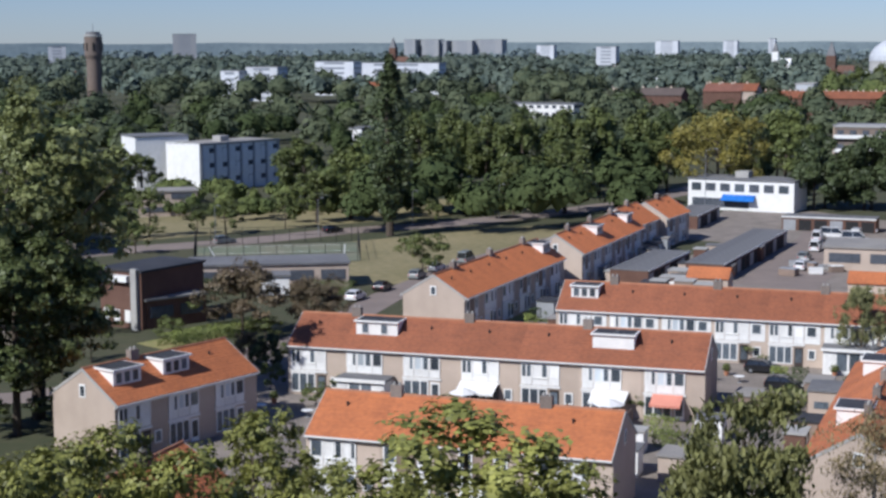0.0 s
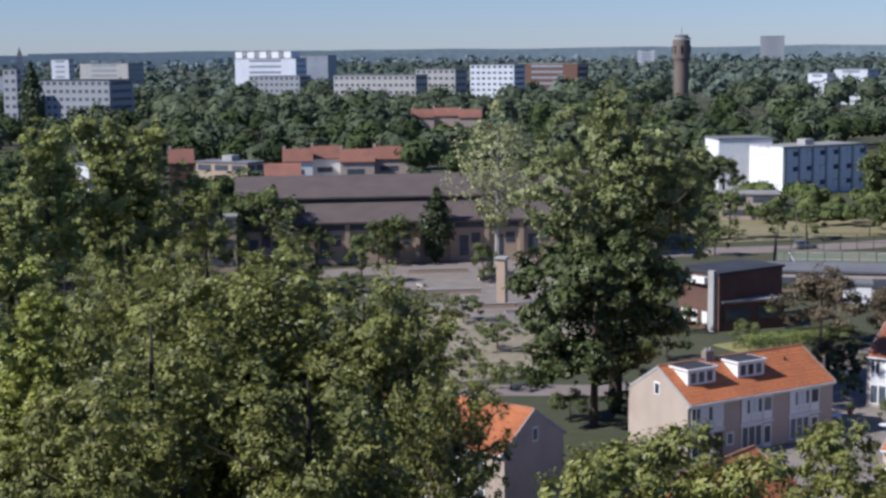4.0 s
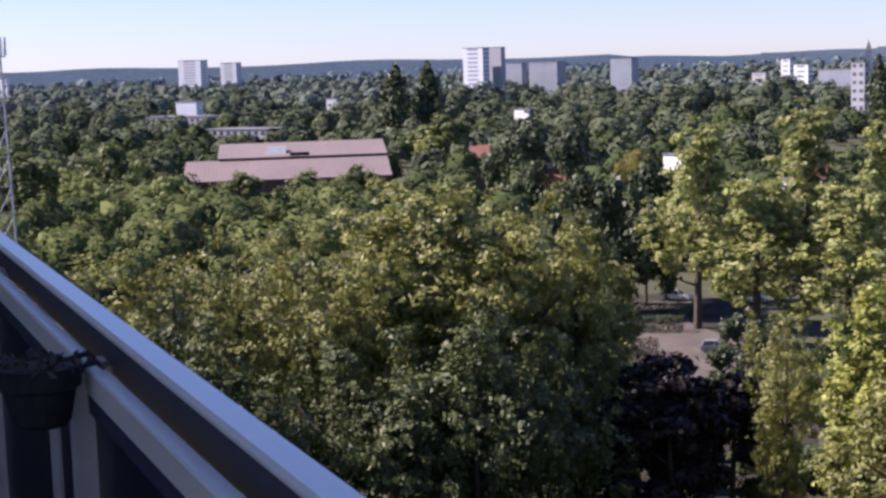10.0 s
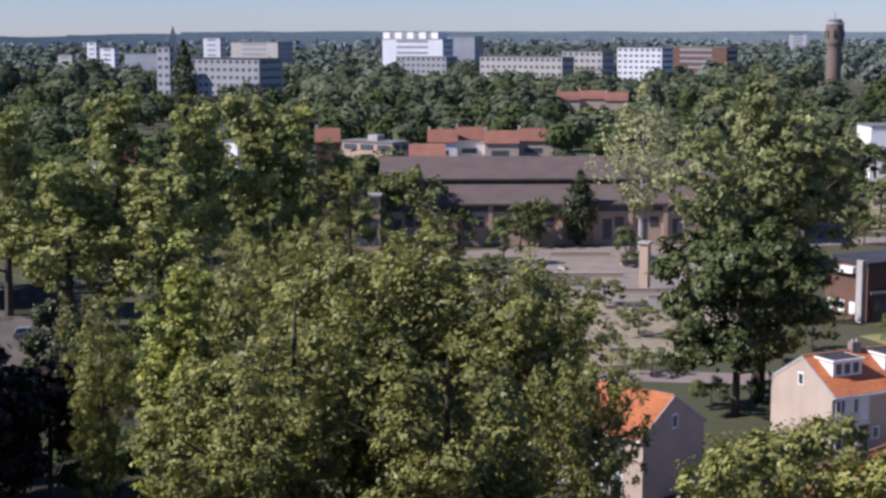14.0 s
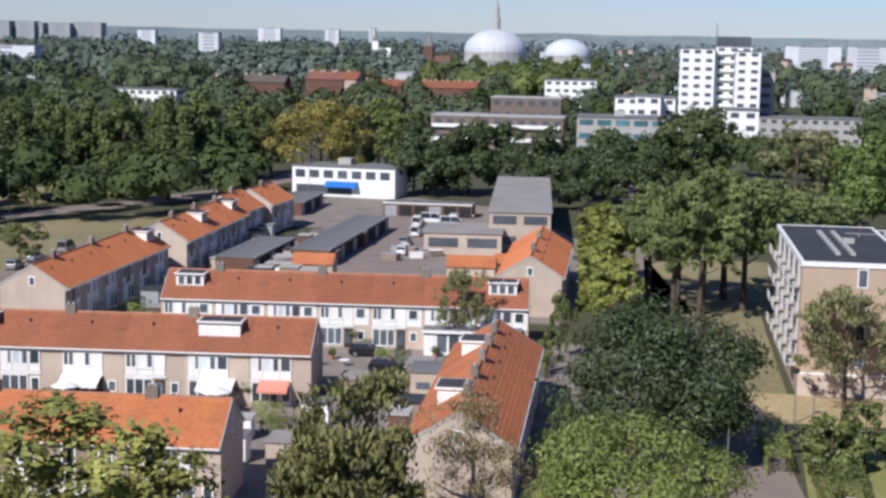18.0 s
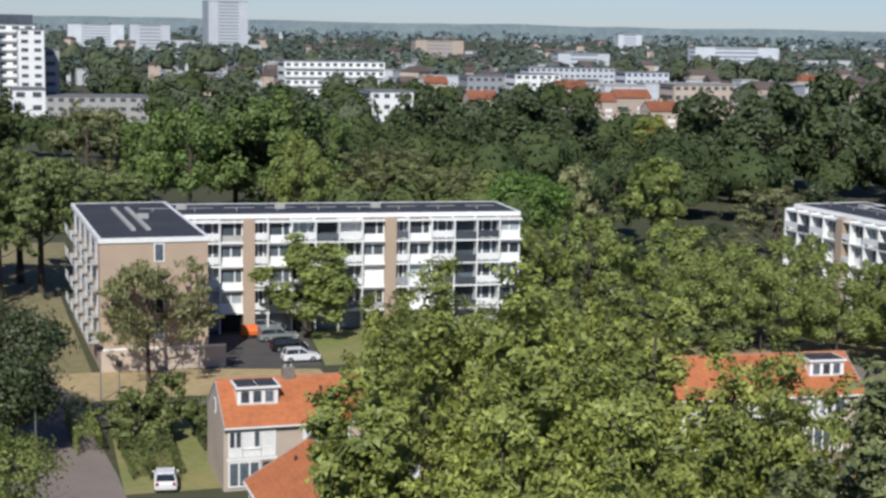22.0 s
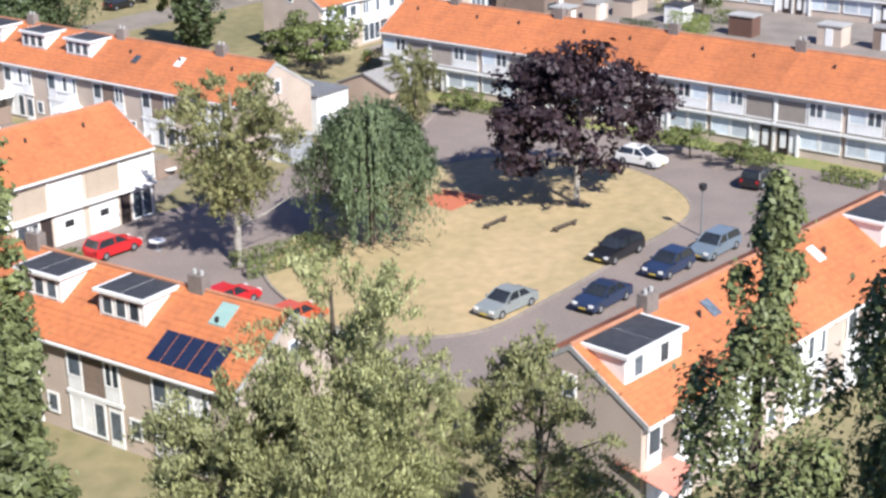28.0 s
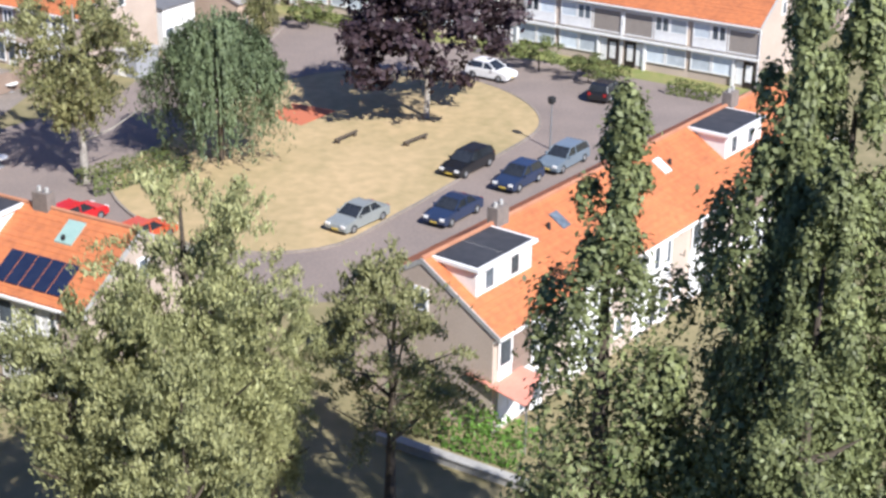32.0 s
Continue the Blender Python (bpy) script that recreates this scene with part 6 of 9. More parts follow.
BIG = dict(shape="plume", leaf="leaf_big", n=30000, size=0.34, low=0.1, lobes=130, label="very tall green tree with uneven crown")
BIGDARK = dict(shape="round", leaf="leaf_deep", n=17000, size=0.36, low=0.08, lobes=60, label="large spreading deep green tree")
BARE = dict(shape="column", leaf="leaf_grey", n=3200, size=0.4, low=0.3, lobes=40, bark="birchbark", limbs=12, label="thin-leaved pale tree with bare limbs")
CONIFER = dict(shape="column", leaf="leaf_dark", n=2600, size=0.4, low=0.03, lobes=80, label="dark green narrow conifer")
LIMEPLUME = dict(shape="plume", leaf="leaf_lime", n=21000, size=0.205, low=0.04, lobes=72, label="large lime tree with sunlit leaves", clump=42)
# same limes with darker leaves: the shade on the front row is painted in
LIMESHADE = dict(shape="round", leaf="leaf_deep", n=16500, size=0.22, low=0.03, lobes=58, label="large lime tree, shade put into its leaf colour", clump=36)
COPPER = dict(shape="round", leaf="leaf_copper", n=9000, size=0.32, low=0.05, lobes=60, label="dark copper-leaved tree by the car park")
PARKLIGHT = dict(shape="round", leaf="leaf_light", n=5500, size=0.37, low=0.08, lobes=40, label="light green rounded park tree")
LIME = dict(shape="plume", leaf="leaf", n=22000, size=0.205, low=0.04, lobes=84, label="large lime tree with sunlit leaves", clump=48)
LIMECLOSE = dict(shape="round", leaf="leaf", n=9000, size=0.165, low=0.3, lobes=50, label="slender tree top with light green leaves")
YELLOWTREE = dict(shape="round", leaf="leaf_yellow", n=17000, size=0.21, low=0.05, lobes=44, label="tree with yellowing crown", clump=36)
LINDEN = dict(LIME, leaf="leaf_linden")
LIMEGREEN = dict(LIME, leaf="leaf_lime", shape="round", lobes=36, low=0.03, n=16500, clump=48)
LIMEEAST = dict(LIME, leaf="leaf_aspen", shape="round", lobes=40, low=0.03, clump=30)
YELLOWISH = dict(shape="round", leaf="leaf_lime", n=8000, size=0.19, low=0.3, lobes=40, label="light yellow-green leafy tree")
TALL = dict(shape="round", leaf="leaf_tall", n=17000, size=0.32, low=0.05, lobes=50, label="tall leafy tree by the car park", clump=36)
WILLOWISH = dict(shape="round", leaf="leaf_willow", n=7000, size=0.3, low=0.08, lobes=50, label="feathery grey-green garden tree")
FEATHER = dict(shape="plume", leaf="leaf_feather", n=24000, size=0.26, low=0.05, lobes=110, label="feathery grey-green garden tree", spray=0.6)
BIRCH = dict(shape="round", leaf="leaf_thin", n=16000, size=0.11, low=0.12, lobes=90, bark="birchbark", limbs=18, label="birch with pale trunk and thinning brownish leaves", spray=0.6)
DARKROUND = dict(shape="dense", leaf="leaf_dark", n=26000, size=0.24, low=0.0, lobes=70, label="broad dark green tree over the street")
LIGHTSTREET = dict(shape="round", leaf="leaf_light", n=5500, size=0.36, low=0.06, lobes=40, label="light green leafy street tree")
NEARLIGHT = dict(shape="dense", leaf="leaf_light", n=20000, size=0.17, low=0.04, lobes=60, label="light green leafy street tree")
ROWLIGHT = dict(shape="round", leaf="leaf_lime", n=11000, size=0.24, low=0.05, lobes=40, label="yellow-green leafy street tree")
SPARSE = dict(shape="round", leaf="leaf_willow", n=11000, size=0.125, low=0.2, lobes=55, limbs=16, label="small open tree with visible limbs by the lawn", spray=0.7, clump=50)
BRIGHT = dict(shape="dense", leaf="leaf_park", n=9000, size=0.3, low=0.03, lobes=50, label="fresh green rounded park tree")
PINE = dict(shape="spread", leaf="leaf_pine", n=13000, size=0.28, low=0.28, lobes=60, label="pine with bare trunk and high crown", limbs=6, spray=0.5, clump=50)
GREEN = dict(shape="round", leaf="leaf_green", n=5900, size=0.46, low=0.04, lobes=44, label="large fresh green park tree")
GREENBIRCH = dict(shape="plume", leaf="leaf_birch", n=19000, size=0.15, low=0.16, lobes=110, bark="birchbark", limbs=9, label="birch with pale trunk and airy crown", spray=0.75, clump=52)
AIRY = dict(shape="round", leaf="leaf_willow", n=6500, size=0.26, low=0.12, lobes=40, limbs=14, label="airy tree with open crown", spray=0.75)
GREY = dict(shape="round", leaf="leaf_grey", n=7000, size=0.24, low=0.2, lobes=30, label="pale silvery park tree")
PLANE = dict(shape="round", leaf="leaf_plane", n=19000, size=0.36, low=0.09, lobes=74, bark="birchbark", label="plane tree in a row along the avenue", group="plane trees along the avenue", clump=34)
WEEPING = dict(shape="weeping", leaf="leaf_weep", n=26000, size=0.19, low=0.04, lobes=70, label="weeping willow with hanging branches", spray=0.5)
BEECH = dict(shape="round", leaf="leaf_purple", n=13000, size=0.27, low=0.24, lobes=100, bark="birchbark", label="purple-leaved beech on the green")
SILVER = dict(shape="plume", leaf="leaf_grey", n=36000, size=0.125, low=0.04, lobes=150, label="silvery green willow close to the building", spray=0.55, clump=60)
SILVERROUND = dict(shape="round", leaf="leaf_grey", n=27000, size=0.125, low=0.02, lobes=90, label="silvery green willow close to the building", spray=0.55, clump=60)
SILVERHIGH = dict(shape="plume", leaf="leaf_grey", n=20000, size=0.125, low=0.42, lobes=90, label="silvery green willow close to the building", spray=0.55, clump=60)
ASPEN = dict(shape="column", leaf="leaf_aspen", n=38000, size=0.115, low=0.02, lobes=120, bark="bark", label="tall columnar aspen close to the building")

# field and main road
tree('poplar', -10.1, 297.2, 35.2, 9.5, **POPLAR)
tree('park', -5.2, 378.6, 20.6, 13.1, **PARK)
tree('park', 2.4, 385.5, 21.0, 12.6, **PARK)
tree('park', 10.7, 382.3, 19.7, 12.5, **PARK)
tree('park', 19.2, 370.8, 20.9, 13.5, **PARK)
tree('park', 29.1, 367.7, 21.7, 14.8, **PARK)
tree('park', 38.1, 377.1, 21.9, 15.2, **PARK)
tree('park', 49.5, 391.3, 20.6, 12.9, **PARK)
tree('park', 55.6, 383.6, 15.4, 11.3, **PARK)
tree('street', 15.3, 334.0, 12.2, 10.4, **STREET)
tree('park', 26.6, 335.9, 16.3, 14.7, **PARK)
tree('golden', 62.9, 353.7, 22.8, 24.9, **GOLDEN)
tree('street', 85.8, 397.7, 20.2, 16.3, **STREET)
tree('darktree', 81.8, 341.0, 14.6, 14.1, **DARKTREE)
tree('darktree', 92.9, 340.6, 15.2, 14.2, **DARKTREE)
tree('darktree', 72.0, 364.0, 19.0, 11.4, **DARKTREE)
tree('shrub', -3.2, 249.0, 6.6, 10.0, **SHRUB)
tree('rusty', -25.5, 194.8, 9.6, 13.5, **RUSTY)
tree('rusty', -16.5, 197.0, 7.4, 11.0, **RUSTY)
tree('street', -34.3, 205.0, 3.8, 6.1, **STREET)
tree('street', -31.5, 309.7, 7.6, 5.7, **STREET)
tree('street', 5.7, 332.1, 3.9, 4.4, **STREET)
tree('street', -2.1, 313.7, 5.5, 3.4, **STREET)
tree('street', -47.7, 300.9, 4.8, 4.5, **STREET)
tree('street', -42.2, 300.8, 6.6, 7.8, **STREET)
tree('street', -26.0, 319.4, 11.1, 12.9, **STREET)
tree('park', -19.3, 324.3, 16.6, 14.2, **PARK)
for k, (tx, ty, th) in enumerate(((-74, 382, 10.5), (-80, 380, 12))):
    tree('park', tx, ty, th, 11 + k % 3, **PARK)
tree('park', -30.8, 347.0, 16.4, 14.0, **PARK)
tree('street', -56.3, 296.7, 9.8, 7.7, **STREET)
tree('street', -54.3, 272.6, 6.0, 6.1, **STREET)
tree('rusty', -22.1, 174.1, 4.6, 4.5, **RUSTY)
tree('shrub', -18.5, 163.8, 3.1, 3.7, **SHRUB)
tree('darktree', -20.0, 172.5, 4.5, 3.9, **DARKTREE)
# tall trees by the school
tree('big', -40.2, 151.4, 34.2, 27.5, **BIG)
tree('bigdark', -40.5, 144.4, 20.2, 16.6, **BIGDARK)
tree('bare', -85.0, 243.6, 27.3, 17.9, **BARE)
tree('darktree', -123.4, 263.4, 9.4, 8.0, **DARKTREE)
tree('conifer', -98.6, 250.4, 12.9, 5.9, **CONIFER)
tree('street', -107.0, 244.3, 7.7, 6.8, **STREET)
tree('street', -83.0, 231.0, 6.4, 5.4, **STREET)
tree('shrub', -74.6, 182.6, 3.3, 4.4, **SHRUB)
tree('shrub', -62.1, 167.8, 2.7, 4.0, **SHRUB)
# trees below the balcony
tree('linden', -47.9, 87.8, 26.4, 16.4, **LINDEN, seed=0)
tree('linden', -39.5, 87.5, 24.8, 14.7, **LINDEN, seed=1)
tree('linden', -49.3, 77.7, 24.6, 15.1, **LINDEN, seed=2)
tree('linden', -31.8, 82.1, 21.8, 9.7, **LINDEN, seed=0)
tree('linden', -35.6, 71.6, 23.3, 14.2, **LINDEN, seed=1)
tree('linden', -47.6, 69.2, 21.3, 14.0, **LINDEN, seed=2)
tree('yellowtree', -62.7, 85.5, 22.7, 6.8, **YELLOWTREE)
tree('linden', -50.6, 90.9, 25.2, 18.6, **LINDEN, seed=1)
tree('linden', -52.9, 82.5, 20.8, 14.0, **LINDEN, seed=2)
tree('linden', -39.9, 89.5, 24.1, 16.0, **LINDEN, seed=0)
tree('linden', -58.6, 81.0, 16.1, 12.7, **LINDEN, seed=1)
tree('yellowtree', -61.2, 83.4, 20.6, 7.0, **YELLOWTREE)
tree('lime', -91.5, 77.6, 29.9, 21.3, **LIME, seed=0)
tree('lime', -95.3, 69.5, 27.0, 20.9, **LIME, seed=1)
tree('lime', -90.8, 85.9, 25.1, 12.8, **LIME, seed=2)
tree('limedark', -82.2, 63.7, 19.5, 15.2, **LIMESHADE)
tree('limedark', -80.5, 72.0, 18.4, 12.1, **LIMESHADE)
tree('lime', -100.9, 48.5, 26.3, 15.8, **LIME, seed=2)
tree('lime', -99.5, 59.6, 27.5, 16.2, **LIME, seed=0)
tree('lime', -92.4, 63.3, 24.2, 15.8, **LIME, seed=1)
tree('limedark', -88.1, 47.4, 21.4, 14.6, **LIMESHADE)
tree('limedark', -84.8, 56.6, 18.9, 14.0, **LIMESHADE)
tree('lime', -89.6, 70.5, 30.4, 21.7, **LIME, seed=1)
tree('lime', -88.9, 83.5, 27.4, 10.1, **LIME, seed=2)
tree('lime', -69.6, 85.2, 21.1, 9.6, **LIME, seed=0)
tree('limedark', -79.6, 67.0, 20.6, 10.1, **LIMESHADE)
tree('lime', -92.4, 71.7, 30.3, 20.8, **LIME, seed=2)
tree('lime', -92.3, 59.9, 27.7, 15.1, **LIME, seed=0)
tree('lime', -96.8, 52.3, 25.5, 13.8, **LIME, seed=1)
tree('limedark', -79.0, 64.5, 20.0, 11.5, **LIMESHADE)
tree('limedark', -82.1, 49.7, 18.3, 10.9, **LIMESHADE)
tree('parklight', -318.3, 128.7, 16.6, 17.5, **PARKLIGHT)
tree('parklight', -325.6, 145.4, 18.4, 19.5, **PARKLIGHT)
tree('parklight', -344.2, 171.9, 19.5, 16.8, **PARKLIGHT)
tree('parklight', -282.0, 152.3, 15.6, 16.4, **PARKLIGHT)
tree('parklight', -293.6, 139.9, 16.0, 14.2, **PARKLIGHT)
tree('parklight', -303.4, 213.1, 12.2, 12.2, **PARKLIGHT)
# two trees added on the sun side to throw shade on the lane
tree('bigdark', -124.0, 107.0, 19.0, 14.0, **BIGDARK)
tree('bigdark', -114.0, 101.0, 17.0, 12.0, **BIGDARK)
tree('copper', -81.4, 85.0, 14.5, 9.6, **COPPER)
tree('copper', -80.6, 78.5, 12.0, 7.4, **COPPER)
tree('copper', -79.5, 91.0, 12.5, 8.6, **COPPER)
tree('copper', -77.6, 82.0, 14.2, 9.4, **COPPER)
for k, (tx, ty, th) in enumerate(((-74, 106, 22), (-66, 108, 23), (-58, 110, 23), (-76, 117, 24), (-68, 118, 24))):
    tree('lime', tx, ty, th, 12.5 + k % 3, **LIME, seed=k % 3)
# small dark trees added beside the lane for more shade
for tx, ty, th in ((-104, 120, 7), (-112, 131, 8)):
    tree('darktree', tx, ty, th, 8.0, **DARKTREE)
# trees beyond the car park
tree('tall', -141.2, 154.9, 28.0, 14.5, **TALL)
tree('tall', -133.5, 167.5, 29.8, 15.6, **TALL)
tree('tall', -125.4, 175.1, 28.0, 14.9, **TALL)
tree('tall', -123.9, 187.3, 28.7, 16.4, **TALL)
tree('tall', -114.5, 152.6, 21.2, 16.1, **TALL)
tree('tall', -124.2, 146.6, 22.0, 16.2, **TALL)
tree('tall', -124.6, 199.3, 26.6, 13.7, **TALL)
tree('tall', -121.1, 189.0, 20.6, 14.8, **TALL)
tree('tall', -117.3, 203.6, 18.9, 10.3, **TALL)
tree('darktree', -160.3, 151.1, 20.4, 11.3, **DARKTREE)
tree('darktree', -155.8, 156.7, 19.4, 12.1, **DARKTREE)
tree('darktree', -229.8, 202.5, 24.1, 16.7, **DARKTREE)
tree('darktree', -216.5, 200.4, 22.8, 14.0, **DARKTREE)
tree('golden', -223.3, 227.0, 19.0, 10.4, **GOLDEN)
tree('park', -311.7, 168.5, 14.2, 15.5, **PARK)
tree('park', -289.7, 174.7, 14.8, 14.8, **PARK)
tree('park', -271.1, 178.7, 15.2, 15.4, **PARK)
tree('park', -271.6, 193.7, 15.6, 13.4, **PARK)
tree('park', -311.2, 136.2, 20.8, 19.8, **PARK)
tree('park', -321.9, 157.8, 21.4, 15.7, **PARK)
tree('park', -342.0, 137.1, 17.1, 14.8, **PARK)
tree('park', -298.1, 150.1, 15.5, 14.6, **PARK)
tree('darktree', -160.6, 165.0, 21.1, 12.6, **DARKTREE)
tree('darktree', -335.2, 294.5, 19.2, 19.5, **DARKTREE)
tree('darktree', -318.9, 296.7, 17.9, 17.4, **DARKTREE)
tree('park', -366.8, 293.1, 21.2, 23.9, **PARK)
tree('conifer', -512.7, 383.0, 34.9, 16.3, **CONIFER)
tree('conifer', -504.6, 393.7, 35.1, 14.4, **CONIFER)
tree('conifer', -363.9, 502.0, 32.9, 9.9, **CONIFER)
tree('conifer', -504.4, 393.9, 35.5, 11.6, **CONIFER)
# trees below the balcony, over the terraces
tree('limeclose', -16.6, 63.9, 20.9, 7.5, **LIMECLOSE)
tree('limeclose', -15.1, 68.3, 20.7, 6.7, **LIMECLOSE)
tree('limeclose', -10.7, 63.1, 21.0, 6.9, **LIMECLOSE)
tree('limeclose', -8.6, 71.5, 20.6, 6.1, **LIMECLOSE)
tree('limeclose', -4.6, 63.8, 20.1, 6.2, **LIMECLOSE)
tree('limeclose', 0.7, 68.0, 21.6, 11.6, **LIMECLOSE)
tree('limeclose', 5.5, 65.8, 19.6, 6.4, **LIMECLOSE)
tree('limeclose', -1.5, 62.0, 19.7, 6.8, **LIMECLOSE)
tree('limeclose', -17.0, 59.6, 21.1, 5.3, **LIMECLOSE)
tree('feather', 14.9, 74.5, 20.4, 9.7, **FEATHER)
tree('birch', 23.2, 80.9, 17.6, 7.4, **BIRCH)
# street trees to the north
tree('darkround', 52.5, 125.1, 15.2, 20.5, **DARKROUND)
tree('rowlight', 81.6, 218.6, 12.7, 8.1, **ROWLIGHT)
tree('rowlight', 75.6, 199.4, 12.6, 8.2, **ROWLIGHT)
tree('rowlight', 69.1, 179.6, 10.0, 7.1, **ROWLIGHT)
tree('rowlight', 68.6, 184.0, 11.7, 5.8, **ROWLIGHT)
tree('nearlight', 39.4, 98.4, 12.6, 16.5, **NEARLIGHT)
tree('nearlight', 34.8, 98.0, 9.6, 6.3, **NEARLIGHT)
tree('shrub', 40.5, 115.1, 7.6, 4.1, **SHRUB)
tree('pine', 81.3, 189.8, 18.7, 11.3, **PINE)
tree('pine', 85.7, 190.3, 20.8, 13.4, **PINE)
tree('pine', 92.6, 192.2, 20.5, 14.8, **PINE)
tree('pine', 106.1, 208.3, 16.3, 13.7, **PINE)
tree('pine', 116.2, 216.5, 14.4, 13.5, **PINE)
tree('pine', 98.7, 237.5, 13.3, 11.3, **PINE)
tree('pine', 86.1, 199.6, 18.3, 13.5, **PINE)
tree('pine', 93.7, 201.0, 18.5, 15.4, **PINE)
tree('pine', 84.4, 205.9, 15.4, 12.2, **PINE)
tree('pine', 83.4, 186.0, 16.5, 12.7, **PINE)
tree('bigdark', 139.1, 316.8, 22.7, 17.6, **BIGDARK)
tree('willowish', 140.3, 271.0, 22.0, 18.9, **WILLOWISH)
tree('green', 149.4, 248.4, 23.1, 16.9, **GREEN)
tree('green', 163.5, 242.6, 25.2, 20.3, **GREEN)
tree('green', 161.8, 252.5, 20.6, 13.1, **GREEN)
tree('green', 177.4, 246.0, 21.6, 14.4, **GREEN)
tree('green', 147.3, 258.5, 20.5, 11.9, **GREEN)
tree('lightstreet', 164.2, 233.6, 16.4, 11.5, **LIGHTSTREET)
tree('darktree', 85.3, 345.3, 16.6, 14.3, **DARKTREE)
tree('darktree', 94.7, 341.5, 17.3, 15.5, **DARKTREE)
tree('darktree', 104.2, 337.6, 16.6, 15.4, **DARKTREE)
tree('darktree', 111.7, 328.0, 16.4, 15.2, **DARKTREE)
tree('darktree', 121.0, 324.2, 15.8, 16.4, **DARKTREE)
tree('darktree', 125.9, 315.9, 14.3, 13.6, **DARKTREE)
tree('park', 86.0, 389.2, 19.9, 17.4, **PARK)
for x, y, h in ((233, 869, 23), (245, 866, 25), (258, 862, 22), (270, 858, 24), (283, 854, 25), (297, 850, 26), (310, 845, 25)):
    tree('park', x, y, h, 17, **PARK)
tree('golden', 71.8, 421.1, 17.3, 17.1, **GOLDEN)
tree('darktree', 110.7, 310.1, 11.4, 10.8, **DARKTREE)
tree('airy', 78.2, 138.2, 12.9, 15.0, **AIRY)
tree('lightstreet', 104.7, 147.8, 12.2, 12.7, **LIGHTSTREET)
tree('airy', 46.7, 170.5, 10.5, 7.2, **AIRY)
tree('shrub', 34.8, 153.0, 2.6, 5.3, **SHRUB)
tree('shrub', 53.6, 157.9, 5.0, 3.7, **SHRUB)
tree('street', 57.4, 166.0, 7.9, 3.9, **STREET)
# trees below the balcony to the north-east
tree('limegreen', 52.5, 54.9, 25.1, 10.1, **LIMEGREEN, seed=0)
tree('limeplume', 59.4, 53.6, 24.9, 10.6, **LIMEPLUME)
tree('limegreen', 46.2, 55.2, 24.5, 9.7, **LIMEGREEN, seed=2)
tree('limeplume', 59.7, 47.1, 23.9, 9.3, **LIMEPLUME)
tree('limegreen', 40.1, 52.4, 22.5, 7.2, **LIMEGREEN, seed=1)
tree('limeplume', 46.9, 43.6, 24.0, 9.0, **LIMEPLUME)
tree('limegreen', 56.6, 41.3, 22.6, 7.6, **LIMEGREEN, seed=0)
tree('limeplume', 44.9, 48.4, 22.8, 8.2, **LIMEPLUME)
tree('limegreen', 48.0, 39.2, 22.8, 7.3, **LIMEGREEN, seed=2)
tree('yellowish', 55.5, 35.7, 22.8, 4.9, **YELLOWISH)
tree('limeplume', 68.6, 80.8, 22.3, 10.3, **LIMEPLUME)
tree('limeplume', 70.2, 74.0, 22.1, 9.2, **LIMEPLUME)
tree('limeplume', 62.0, 78.5, 20.9, 7.1, **LIMEPLUME)
tree('limeplume', 75.6, 71.4, 21.3, 8.6, **LIMEPLUME)
# park behind the apartment blocks
tree('parklight', 143.6, 139.5, 13.2, 12.5, **PARKLIGHT)
tree('parklight', 148.5, 129.1, 13.0, 13.8, **PARKLIGHT)
tree('parklight', 156.2, 115.9, 12.4, 12.9, **PARKLIGHT)
tree('parklight', 145.4, 116.4, 12.0, 10.3, **PARKLIGHT)
tree('parklight', 136.3, 146.8, 12.4, 11.1, **PARKLIGHT)
tree('parklight', 156.6, 105.1, 10.4, 9.0, **PARKLIGHT)
for tx, ty, th, tw in ((143.8, 109.5, 10.4, 11), (144.4, 101.5, 10.2, 11), (146.5, 95.0, 9.6, 10), (139.5, 117.5, 10.4, 11), (151.0, 97.5, 9.4, 9)):
    tree('parklight', tx, ty, th, tw, **PARKLIGHT)
rp = random.Random(77)
for k in range(9):
    az, d = radians(rp.uniform(43, 51)), rp.uniform(168, 250)
    tree(('parklight', 'darktree', 'willowish')[k % 3], d * math.sin(az), d * math.cos(az), rp.uniform(5, 8.5), rp.uniform(7, 12), **(PARKLIGHT, DARKTREE, WILLOWISH)[k % 3])
tree('grey', 240.3, 240.5, 8.5, 8, **GREY)
tree('rowlight', 311.4, 281.8, 14.5, 12, **ROWLIGHT)
tree('brightgreen', 174.9, 184.2, 15.4, 15.5, **BRIGHT)
tree('grey', 187.2, 186.2, 13.6, 7.7, **GREY)
tree('brightlight', 189.5, 169.9, 16.2, 11.5, **dict(BRIGHT, leaf="leaf_light", shape="round"))
tree('willowish', 198.6, 152.2, 13.2, 16.5, **WILLOWISH)
tree('willowish', 173.0, 220.3, 15.7, 19.4, **WILLOWISH)
tree('willowish', 183.1, 210.5, 12.2, 10.2, **WILLOWISH)
tree('parklight', 157.8, 224.6, 17.2, 12.0, **PARKLIGHT)
tree('darktree', 240.7, 282.7, 19.4, 20.3, **DARKTREE)
tree('darktree', 262.1, 282.1, 19.5, 22.4, **DARKTREE)
tree('darktree', 261.4, 263.5, 18.9, 20.3, **DARKTREE)
tree('darktree', 253.3, 310.7, 20.1, 17.5, **DARKTREE)
tree('darktree', 271.3, 227.7, 22.5, 21.9, **DARKTREE)
tree('darktree', 276.0, 215.1, 24.1, 22.9, **DARKTREE)
tree('darktree', 291.4, 209.0, 27.8, 22.2, **DARKTREE)
tree('darktree', 296.8, 195.6, 27.4, 22.0, **DARKTREE)
